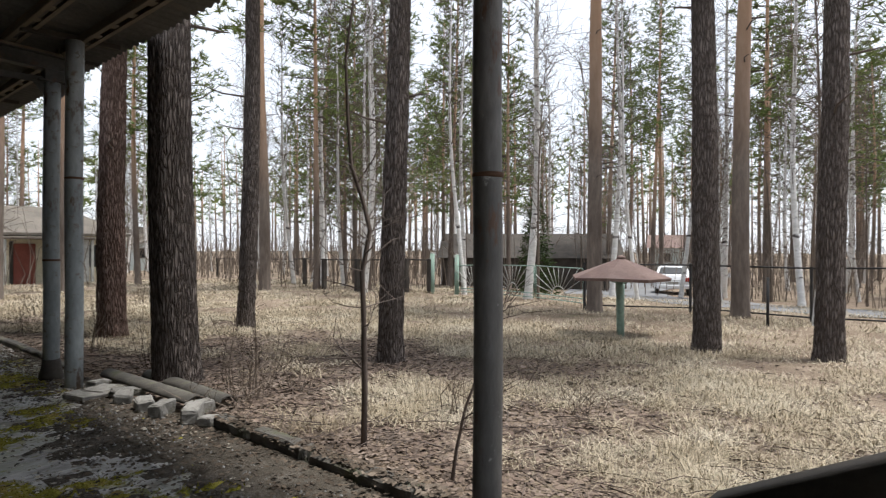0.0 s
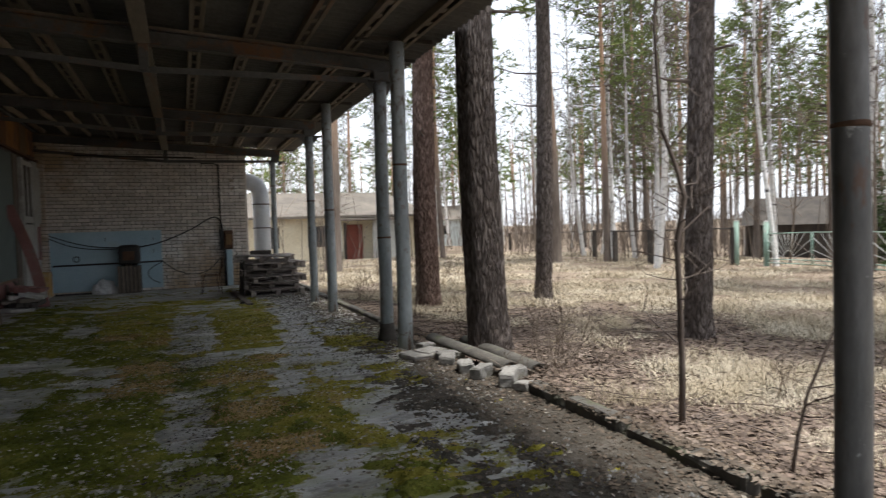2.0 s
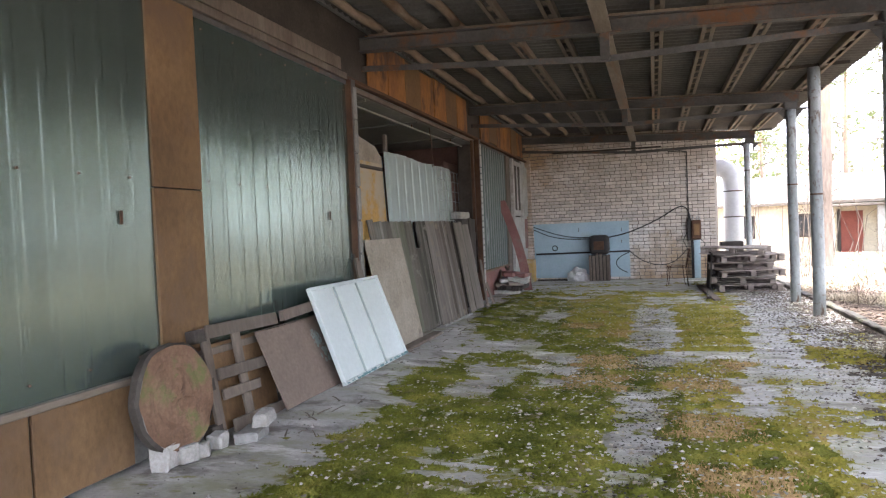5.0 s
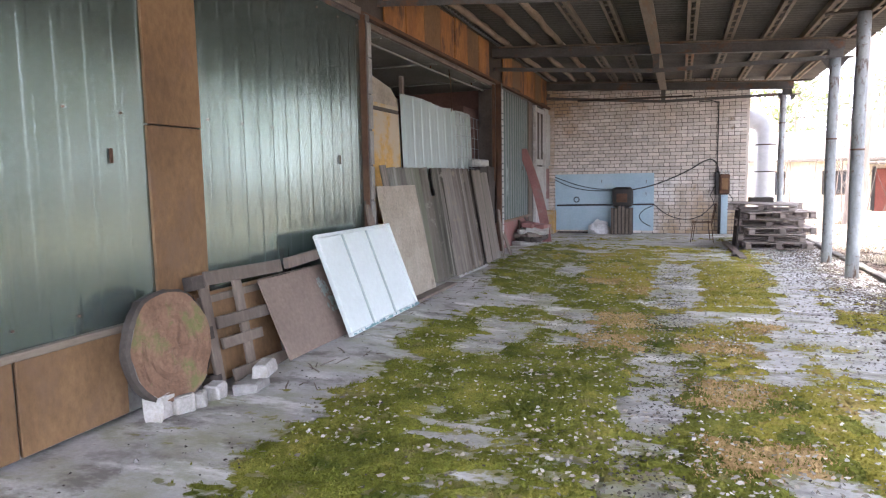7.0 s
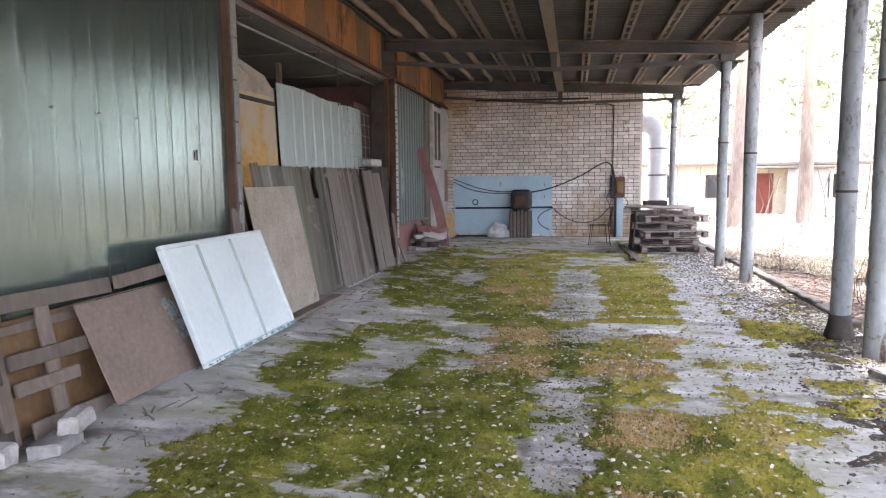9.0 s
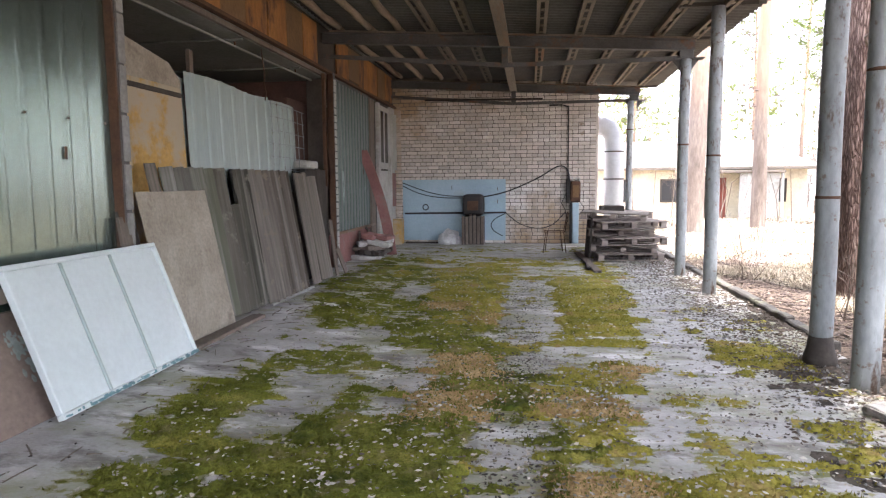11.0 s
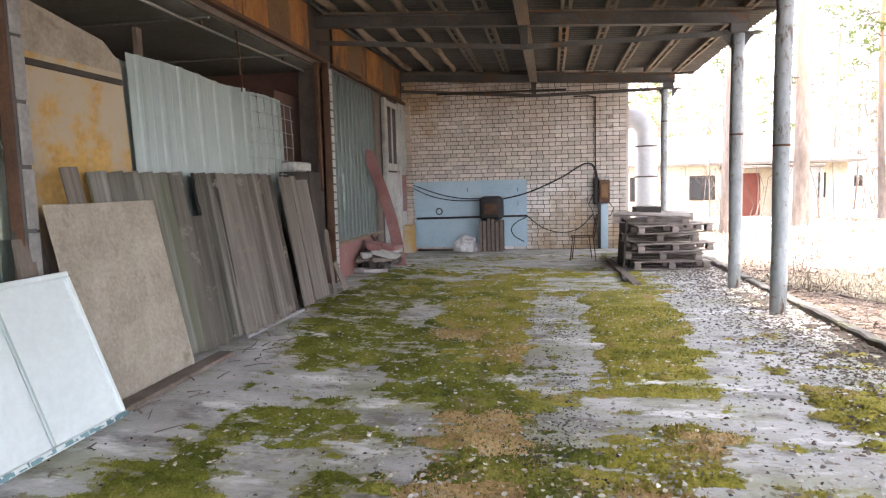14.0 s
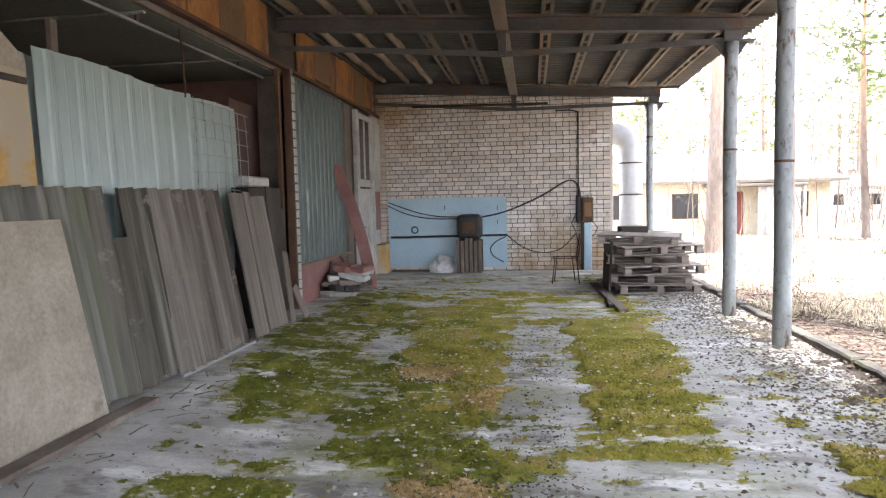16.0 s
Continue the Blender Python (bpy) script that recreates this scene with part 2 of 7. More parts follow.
ASBESTOS_DARK = material("dark_damp_asbestos_cement", [(0.045, 0.042, 0.03), (0.13, 0.12, 0.095), (0.26, 0.245, 0.21)], 6.0, 30, 0.92, bump=0.25, stretch=(1, 1, 0.03), vary=0.2, grain=0.5, stain=(0.035, 0.034, 0.024), stain_scale=2.6, stain_at=(0.5, 0.6), second=((0.16, 0.15, 0.12), 4.0, 0.58))
ASBESTOS_GREEN = material("algae_green_asbestos_cement", [(0.117, 0.114, 0.09), (0.234, 0.228, 0.192), (0.342, 0.335, 0.295)], 5.0, 30, 0.92, bump=0.25, stretch=(1, 1, 0.03), vary=0.2, grain=0.45, stain=(0.13, 0.135, 0.095), stain_scale=4.5, stain_at=(0.5, 0.62))
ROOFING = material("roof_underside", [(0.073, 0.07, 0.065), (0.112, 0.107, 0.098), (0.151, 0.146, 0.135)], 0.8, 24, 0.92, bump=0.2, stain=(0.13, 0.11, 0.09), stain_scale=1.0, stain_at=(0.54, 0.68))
ZINC_GREEN = material("green_galvanised_sheet", [(0.172, 0.225, 0.197), (0.199, 0.255, 0.225), (0.228, 0.281, 0.255)], 1.0, 7, 0.2, metal=0.75, bump=0.015, grain=0.12, depth=0.03, rough_vary=0.06, stretch=(1, 1, 0.2), spec=0.5)
ZINC = material("galvanised_sheet", [(0.278, 0.344, 0.324), (0.327, 0.392, 0.372), (0.377, 0.438, 0.418)], 1.2, 9, 0.45, metal=0.2, bump=0.08, grain=0.15, depth=0.02, stretch=(1, 1, 0.3))
CHIPBOARD = material("weathered_chipboard", [(0.12, 0.068, 0.029), (0.185, 0.11, 0.05), (0.245, 0.153, 0.077)], 1.6, 24, 0.85, bump=0.25, stretch=(1, 1, 0.6), stain=(0.14, 0.09, 0.055), stain_scale=1.3, stain_at=(0.52, 0.66))
RUSTY_BOARD = material("orange_weathered_board", [(0.17, 0.072, 0.025), (0.323, 0.145, 0.043), (0.425, 0.204, 0.068)], 2.0, 20, 0.85, bump=0.3, stretch=(1, 1, 0.45), stain=(0.1, 0.055, 0.035), stain_scale=1.8, stain_at=(0.5, 0.6))
PEELED = material("peeling_ochre_board", [(0.411, 0.253, 0.068), (0.508, 0.318, 0.093), (0.586, 0.383, 0.136)], 2.2, 26, 0.85, bump=0.3, stain=(0.38, 0.32, 0.23), stain_scale=1.3, stain_at=(0.45, 0.53))
PLYWOOD = material("grey_plywood", [(0.253, 0.219, 0.17), (0.348, 0.307, 0.243), (0.427, 0.383, 0.312)], 2.6, 34, 0.85, bump=0.2, stain=(0.2, 0.17, 0.13), stain_scale=3.4, stain_at=(0.58, 0.68))
FIBREBOARD = material("brown_fibreboard", [(0.168, 0.126, 0.1), (0.214, 0.165, 0.131), (0.26, 0.203, 0.16)], 1.4, 30, 0.8, bump=0.12, stain=(0.2, 0.3, 0.27), stain_scale=1.0, stain_at=(0.62, 0.72))
OLD_WOOD = material("grey_weathered_wood", [(0.125, 0.096, 0.074), (0.206, 0.169, 0.136), (0.287, 0.25, 0.21)], 2.0, 30, 0.88, bump=0.4, stretch=(1, 1, 0.3), vary=0.35)
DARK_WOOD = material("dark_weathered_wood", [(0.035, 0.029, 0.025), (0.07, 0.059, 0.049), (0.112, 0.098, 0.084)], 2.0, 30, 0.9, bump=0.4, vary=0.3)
RED_WOOD = material("faded_red_paint", [(0.2, 0.09, 0.08), (0.27, 0.13, 0.115), (0.33, 0.18, 0.16)], 2.0, 30, 0.75, bump=0.25, stain=(0.2, 0.16, 0.14), stain_scale=2.0, stain_at=(0.56, 0.68))
WHITE_PAINT = material("chipped_white_paint", [(0.5, 0.568, 0.557), (0.559, 0.623, 0.612), (0.603, 0.662, 0.649)], 1.3, 22, 0.5, bump=0.12, grain=0.12, stain=(0.42, 0.5, 0.44), stain_scale=1.6, stain_at=(0.62, 0.74))
DIRTY_WHITE = material("dirty_white_paint", [(0.36, 0.36, 0.333), (0.468, 0.468, 0.432), (0.558, 0.558, 0.531)], 2.0, 26, 0.65, bump=0.2, stain=(0.25, 0.23, 0.2), stain_scale=2.2, stain_at=(0.55, 0.7))
BLUE_BOARD = material("pale_blue_painted_sheet", [(0.3, 0.42, 0.5), (0.37, 0.5, 0.58), (0.44, 0.56, 0.63)], 1.0, 24, 0.6, bump=0.12, grain=0.15, stain=(0.34, 0.38, 0.36), stain_scale=1.2, stain_at=(0.58, 0.74))
BRICK = material("pale_silicate_brick", [(0.644, 0.561, 0.477), (0.768, 0.706, 0.633), (0.881, 0.851, 0.81)], 1.1, 34, 0.92, bump=0.5, vary=0.28, grain=0.25, second=((0.36, 0.28, 0.2), 2.4, 0.61), stain=(0.46, 0.34, 0.22), stain_scale=0.42, stain_at=(0.46, 0.6))
MORTAR = material("mortar", [(0.1, 0.085, 0.07), (0.16, 0.14, 0.12), (0.23, 0.205, 0.18)], 3, 40, 0.95, bump=0.4)
PLASTER = material("grey_concrete", [(0.2, 0.195, 0.185), (0.27, 0.265, 0.25), (0.34, 0.335, 0.32)], 1.2, 26, 0.93, bump=0.25)
DARK_BRICK = material("dark_red_masonry", [(0.09, 0.05, 0.04), (0.13, 0.075, 0.06), (0.17, 0.1, 0.08)], 2.0, 30, 0.93, bump=0.4)
WHITE_BLOCK = material("white_silicate_block", [(0.39, 0.374, 0.343), (0.484, 0.468, 0.437), (0.546, 0.53, 0.507)], 5, 45, 0.92, bump=0.4, vary=0.3, stain=(0.3, 0.28, 0.23), stain_scale=5, stain_at=(0.54, 0.68))
GREY_BLOCK = material("grey_broken_brick", [(0.16, 0.15, 0.13), (0.3, 0.285, 0.26), (0.45, 0.43, 0.4)], 7, 45, 0.93, bump=0.6, vary=0.4, stain=(0.13, 0.12, 0.09), stain_scale=6, stain_at=(0.52, 0.62))
KERB = material("dark_old_kerb", [(0.057, 0.053, 0.045), (0.116, 0.105, 0.09), (0.231, 0.216, 0.189)], 3, 40, 0.95, bump=0.7, vary=0.2, stain=(0.1, 0.1, 0.06), stain_scale=3, stain_at=(0.52, 0.62))
DULL_GREEN = material("dull_green_sheet", [(0.088, 0.116, 0.109), (0.116, 0.146, 0.136), (0.143, 0.177, 0.167)], 1.5, 14, 0.4, metal=0.3, bump=0.08, stretch=(1, 1, 0.2), stain=(0.24, 0.29, 0.28), stain_scale=4, stain_at=(0.6, 0.66))
RUBBER = material("black_rubber", [(0.012, 0.012, 0.012), (0.022, 0.022, 0.022), (0.035, 0.034, 0.033)], 4, 40, 0.6, bump=0.1)
RUST_IRON = material("rusty_iron", [(0.06, 0.03, 0.02), (0.11, 0.06, 0.035), (0.16, 0.09, 0.055)], 4, 50, 0.85, metal=0.2, bump=0.3)
BLACK_IRON = material("black_painted_iron", [(0.012, 0.012, 0.013), (0.025, 0.024, 0.023), (0.045, 0.038, 0.033)], 4, 50, 0.6, bump=0.15)
LOG_END = material("mossy_cut_log_face", [(0.134, 0.075, 0.044), (0.206, 0.123, 0.077), (0.27, 0.175, 0.112)], 3.5, 40, 0.92, bump=0.6, stain=(0.13, 0.13, 0.05), stain_scale=4.5, stain_at=(0.53, 0.64))


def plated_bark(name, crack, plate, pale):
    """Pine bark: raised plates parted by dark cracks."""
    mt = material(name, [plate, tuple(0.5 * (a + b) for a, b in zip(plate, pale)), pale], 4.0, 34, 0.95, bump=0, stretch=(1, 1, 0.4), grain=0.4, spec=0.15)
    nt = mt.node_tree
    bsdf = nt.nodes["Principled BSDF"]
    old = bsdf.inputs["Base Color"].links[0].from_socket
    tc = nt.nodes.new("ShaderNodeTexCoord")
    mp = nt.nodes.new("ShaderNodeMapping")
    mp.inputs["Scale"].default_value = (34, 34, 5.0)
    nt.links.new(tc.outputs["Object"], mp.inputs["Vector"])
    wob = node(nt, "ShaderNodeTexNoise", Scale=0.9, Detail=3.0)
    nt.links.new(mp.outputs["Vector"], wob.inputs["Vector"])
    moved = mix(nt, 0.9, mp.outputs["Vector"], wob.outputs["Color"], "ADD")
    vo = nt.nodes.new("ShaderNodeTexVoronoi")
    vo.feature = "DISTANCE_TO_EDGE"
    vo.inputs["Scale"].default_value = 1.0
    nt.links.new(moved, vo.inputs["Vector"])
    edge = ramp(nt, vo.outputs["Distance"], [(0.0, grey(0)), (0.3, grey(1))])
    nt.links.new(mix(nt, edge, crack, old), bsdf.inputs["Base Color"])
    fine = noise_node(nt, 40, 4, 0.6, (1, 1, 0.4))
    h = mix(nt, 0.25, edge, fine, "ADD")
    b = node(nt, "ShaderNodeBump", Strength=1.0, Distance=0.03)
    nt.links.new(h, b.inputs["Height"])
    nt.links.new(b.outputs["Normal"], bsdf.inputs["Normal"])
    return mt


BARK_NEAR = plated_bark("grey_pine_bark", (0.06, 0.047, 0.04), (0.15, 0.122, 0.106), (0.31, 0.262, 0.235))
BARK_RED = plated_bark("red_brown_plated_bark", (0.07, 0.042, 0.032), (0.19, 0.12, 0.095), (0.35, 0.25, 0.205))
PLASTIC = material("white_plastic_sack", [(0.6, 0.6, 0.6), (0.7, 0.7, 0.7), (0.78, 0.78, 0.78)], 5, 30, 0.45, bump=0.2)

# ---- the canopy: floor, walls, roof ----
Y0, Y1, XW, XE = -5.0, 18.3, -3.35, 2.45  # back of the shed, brick wall, shed front, slab edge
ROOF_Y = -2.5  # open end of the canopy roof, unseen, set here to let sky light in


def structure(name, bm, mat, label, category, parent=None):
    return tagged(part(name, bm, mat, parent), label, category, "", "structure")


def roof_z(x):
    """Top of the beams: the roof falls towards the open side."""
    return 3.65 - 0.056 * x


def rise(x, y):
    """The floor climbs a little towards the shed front."""
    return 0.07 * max(0.0, min(1.0, (-1.7 - x) / 1.0)) * max(0.0, min(1.0, y - 4.9)) * max(0.0, min(1.0, (16.5 - y) / 2))


# where the slab lies bare, where its moss is dry, where it grows thick
BARE = [(-0.46, 0.16, 9.1, 12.3), (-0.5, 0.12, 8.5, 9.0), (-0.2, 0.85, 7.85, 8.35), (-0.45, 0.05, 7.65, 8.1), (-1.5, -0.85, 7.75, 8.3), (-2.3, -1.45, 7.95, 8.8), (-1.33, -0.88, 7.13, 7.5), (-1.14, -0.92, 6.5, 6.9), (-1.9, -1.4, 6.1, 7.5), (-0.2, 0.75, 12.7, 14.0), (-1.85, -1.45, 10.5, 11.8), (1.15, 1.6, 10.2, 12.4), (0.95, 1.35, 7.7, 10.3), (0.7, 1.75, 7.1, 7.65), (0.95, 1.45, 6.2, 7.0), (0.5, 0.78, 5.8, 7.2), (-0.42, -0.05, 3.2, 6.5), (-1.6, -1.1, 4.3, 4.85), (1.0, 1.6, 4.5, 5.6), (-1.1, -0.2, 15.3, 16.4), (-2.4, -1.5, 13.6, 14.1), (0.35, 0.8, 3.4, 4.6)]
DRY = [(-0.95, -0.35, 6.45, 7.1), (0.0, 0.5, 6.65, 7.05), (-0.9, -0.32, 7.35, 8.0), (0.5, 0.85, 7.4, 7.78), (0.0, 0.5, 5.3, 5.8), (-0.65, -0.42, 9.2, 9.8), (0.1, 0.6, 4.3, 4.7), (-1.3, -0.9, 9.9, 10.3)]
GREEN_AT = [(-2.6, -1.95, 6.0, 6.95), (1.35, 2.1, 7.75, 8.8), (1.4, 1.85, 5.9, 6.8), (-1.45, -0.85, 6.0, 6.5), (0.25, 0.95, 9.1, 12.5), (-1.4, -0.5, 4.5, 6.0), (0.0, 0.95, 4.4, 5.8), (1.45, 1.95, 3.2, 4.1)]


def waver(x, y):
    """(x, y) moved a little, so that borders run unevenly."""
    return x + 0.12 * noise.noise(Vector((x * 2.6, y * 2.6, 7))) + 0.06 * noise.noise(Vector((x * 8, y * 8, 8))), y + 0.16 * noise.noise(Vector((x * 2.6, y * 2.6, 17))) + 0.08 * noise.noise(Vector((x * 8, y * 8, 18)))


def inside(r, wx, wy, soft):
    """How deep a wavered place lies in the rectangle r, from 0 to 1."""
    d = min(wx - r[0], r[1] - wx, wy - r[2], r[3] - wy)
    return min(1.0, max(0.0, d / soft + 0.5))


def moss_at(x, y):
    """Thickness of the moss: above 0 where it grows."""
    m = -0.08 + 0.35 * noise.noise(Vector((x * 0.8, y * 0.6, 1))) + 0.75 * noise.noise(Vector((x * 1.5, y * 3.6, 2))) + 0.85 * noise.noise(Vector((x * 2.6, y * 9.5, 3))) + 0.7 * noise.noise(Vector((x * 7, y * 19, 5))) + 0.6 * noise.noise(Vector((x * 19, y * 32, 15)))
    m -= 1.1 * max(0.0, min(1.0, (-2.15 - x - 0.65 * max(0.0, min(1.0, (y - 9) / 1.5))) / 0.35))
    m -= 0.75 * max(0.0, min(1.0, (x - 1.15) / 0.4))
    m -= 0.55 * max(0.0, min(1.0, (y - 13.2) / 2.5)) + 0.5 * max(0.0, min(1.0, (3.6 - y) / 1.5))
    if -2.2 < x < 1.15 and 3.5 < y < 14.5:
        m += 0.2
    wx, wy = waver(x, y)
    for r in BARE:
        m -= 0.85 * inside(r, wx, wy, 0.16)
    for r in GREEN_AT:
        m += 0.75 * inside(r, wx, wy, 0.25)
    for r in DRY:
        m += 0.35 * inside(r, wx, wy, 0.25)
    return m


def slab():
    """Old concrete floor, slightly uneven, with sunken joints between its bays."""
    xs = sorted(set([-6.2 + 0.1 * k for k in range(31)] + [-3.1 + 0.025 * k for k in range(218)] + [2.4, XE]))
    ys = sorted(set([Y0 + 0.1 * k for k in range(60)] + [1.0 + 0.025 * k for k in range(440)] + [12.0 + 0.05 * k for k in range(126)] + [Y1]))
    verts, faces, film = [], [], []
    nx = len(xs) - 1
    for y in ys:
        for x in xs:
            z = 0.012 * noise.noise(Vector((x * 0.6, y * 0.6, 0))) + 0.006 * noise.noise(Vector((x * 4, y * 4, 3)))
            jx, jy = abs((x + 0.45 + 1.5) % 3.0 - 1.5), abs((y - 8.1 + 1.5) % 3.0 - 1.5)
            if min(jx, jy) < 0.05:
                z -= 0.012
            verts.append((x, y, z - 0.012 + rise(x, y)))
            film.append(max(0.0, min(1.0, 0.72 + 0.75 * moss_at(x, y))) if x > -3.15 and 0.4 < y < 17.6 else 0.0)
    for j in range(len(ys) - 1):
        for i in range(nx):
            a = j * (nx + 1) + i
            faces.append((a, a + 1, a + nx + 2, a + nx + 1))
    me = raw_mesh("floor", verts, faces, CONCRETE, True)
    me.attributes.new("moss_film", "FLOAT", "POINT").data.foreach_set("value", film)
    ob = new("floor", me)
    tagged(ob, "worn grey concrete slab floor with moss in patches", "floor", "", "structure")
    edge = box(-6.2, XE, Y0, Y1, -0.5, -0.04)
    part("slab_edge", edge, CONCRETE, ob)
    return ob


FLOOR = slab()


def back_wall():
    """Silicate brick wall at the end: mortar core, coursed bricks proud of it."""
    # left of x = -3.6 the core is an unseen extension blocking a light leak
    core = structure("wall_north", box(-6.4, 1.38, Y1 + 0.012, Y1 + 0.38, -0.3, 3.95), MORTAR, "pale silicate brick end wall with dark mortar joints", "wall")
    L, H, gap = 0.25, 0.075, 0.0135
    meshes = []
    for k, (lx, cut) in enumerate(((L, 0.0), (L, 0.3), (0.12, 0.0))):
        bm = box(-lx / 2, lx / 2, 0, 0.03, 0, H, 0.006)
        rough_up(bm, 0.0022, 11, k * 3.1)
        me = mesh_of(bm, "brick")
        me.materials.append(BRICK)
        meshes.append(me)
    rest_v, rest_f = [], []
    course = 0
    z = 0.0
    count = 0
    while z < 3.78:
        x = -3.36 - (0.06 if course % 2 else 0.13 * (course // 2 % 2))
        while x < 1.37:
            lx = 0.12 if course % 2 else L
            x0, x1 = x, x + lx
            if x1 > 1.385 - 0.075:
                lx = 1.385 - x0
            mid = x0 + lx / 2
            hidden = x0 > -3.2 and x0 + lx < -0.71 and 0.1 < z < 1.42
            if lx > 0.06 and not hidden:
                dy = rnd.uniform(-0.007, 0.007)
                m = Matrix.Translation((mid, Y1 - 0.018 + dy, z + rnd.uniform(-0.002, 0.002))) @ Matrix.Rotation(rnd.uniform(-0.012, 0.012), 4, "Y") @ Matrix.Diagonal((lx / (0.12 if course % 2 else L), 1, 1, 1))
                if z > 1.35 and count < 300:
                    part_of("brick", meshes[2 if course % 2 else rnd.randrange(2)], core, m)
                    count += 1
                else:
                    me = meshes[2 if course % 2 else rnd.randrange(2)]
                    o = len(rest_v)
                    rest_v += [tuple(m @ v.co) for v in me.vertices]
                    rest_f += [tuple(o + i for i in p.vertices) for p in me.polygons]
            x += (0.12 if course % 2 else L) + gap
        z += H + gap
        course += 1
    rest = new("bricks_stuff", raw_mesh("bricks", rest_v, rest_f, BRICK))
    rest.parent = core
    tagged(rest, "", "", "", "stuff")
    # the short return of the wall at its open end
    part("wall_return", box(1.386, 1.44, Y1 + 0.0, Y1 + 0.39, -0.3, 3.6, 0.01), BRICK, core)
    # corner pilaster against the shed
    bm = bmesh.new()
    for k in range(37):
        box(-3.42 + rnd.uniform(-0.006, 0.006), -3.22, Y1 - 0.14 + rnd.uniform(-0.005, 0.005), Y1 - 0.03, 0.0885 * k, 0.0885 * k + 0.075, 0.005, bm)
    part("pilaster", bm, BRICK, core)
    return core


WALL_N = back_wall()
# unseen wall, added only to close the shed behind the camera
structure("wall_south", box(-6.4, -3.35, Y0 - 0.25, Y0, -0.3, 3.96), DARK_BRICK, "plain masonry wall added unseen to close the shed end", "wall")
structure("wall_west", box(-6.4, -6.2, Y0, Y1 + 0.4, -0.3, 4.0), DARK_BRICK, "dark masonry back wall of the shed", "wall")
structure("wall_shed_cross", box(-6.2, -3.62, 13.25, 13.45, -0.1, 3.6), DARK_BRICK, "dark red brick cross wall inside the shed", "wall")
structure("wall_shed_cross", box(-6.2, -3.62, 7.05, 7.2, -0.1, 3.6), PLASTER, "grey cross wall inside the shed", "wall")
shed_ceiling = structure("ceiling_shed", box(-6.2, -3.44, 7.2, 13.25, 3.14, 3.25), SHED_SLAB, "grey concrete slab ceiling of the open shed", "ceiling")
for k in range(3):
    part("joint_lip", box(-6.2, -3.46, 8.2 + 1.9 * k, 8.24 + 1.9 * k, 3.115, 3.139, 0.006), SHED_SLAB, shed_ceiling)
structure("ceiling_shed", box(-6.2, -3.48, Y0, 7.05, 3.2, 3.3), PLASTER, "grey concrete ceiling over the closed shed", "ceiling")
structure("ceiling_shed", box(-6.2, -3.48, 13.45, Y1, 3.3, 3.4), PLASTER, "grey concrete ceiling over the closed shed", "ceiling")


def corrugated_roof():
    """Wavy asbestos-cement sheets, ridges running down the slope, laid in overlapping tiers."""
    verts, faces = [], []
    pitch, amp, per = 0.15, 0.022, 6
    n = int((Y1 + 0.5 - ROOF_Y) / pitch * per)
    tiers = [(-3.75, -2.35), (-2.45, -1.15), (-1.25, 0.05), (-0.05, 1.25), (1.15, 2.78)]
    for k, (xa, xb) in enumerate(tiers):
        for off in (0.0, 0.008):
            o = len(verts)
            cols = [xa, xa + 0.5 * (xb - xa), xb]
            for i in range(n + 1):
                y = ROOF_Y + i * pitch / per
                sheet = math.floor(y / 1.05)
                for j, x in enumerate(cols):
                    jag = 0.0
                    if k == 4 and j == 2:
                        jag = 0.03 * noise.noise(Vector((sheet * 3.3, 0.5, 0))) + 0.012 * noise.noise(Vector((y * 9, 0, 0)))
                    z = roof_z(x + jag) + 0.15 + 0.014 * (1 if j < 2 else 0) + amp * math.cos(2 * math.pi * i / per) + off + 0.006 * noise.noise(Vector((sheet * 1.7, k * 2.1, 0)))
                    verts.append((x + jag, y, z))
            for i in range(n):
                for j in range(2):
                    a = o + i * 3 + j
                    q = (a, a + 1, a + 4, a + 3)
                    faces.append(q if off else q[::-1])
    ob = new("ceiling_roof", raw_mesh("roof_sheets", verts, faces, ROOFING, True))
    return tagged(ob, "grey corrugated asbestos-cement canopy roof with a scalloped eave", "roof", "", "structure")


ROOF = corrugated_roof()


def i_beam(x0, x1, y, zt0, zt1, h, w, t=0.012):
    """A rolled beam along x whose top runs from zt0 to zt1."""
    bm = bmesh.new()
    ang = math.atan2(zt1 - zt0, x1 - x0)
    ln = math.hypot(x1 - x0, zt1 - zt0)
    for a, b, c, d in ((-w / 2, w / 2, -t, 0), (-t / 2, t / 2, -h + t, -t), (-w / 2, w / 2, -h, -h + t)):
        box(0, ln, a, b, c, d, 0.002, bm)
    bm.transform(Matrix.Translation((x0, y, zt0)) @ Matrix.Rotation(-ang, 4, "Y"))
    return bm


BEAMS_Y = (-1.85, 3.1, 8.05, 13.0, 17.95)
PURLINS = (-3.15, -2.65, -2.18, -1.66, -1.08, 0.03, 0.6, 1.18, 1.76, 2.3)


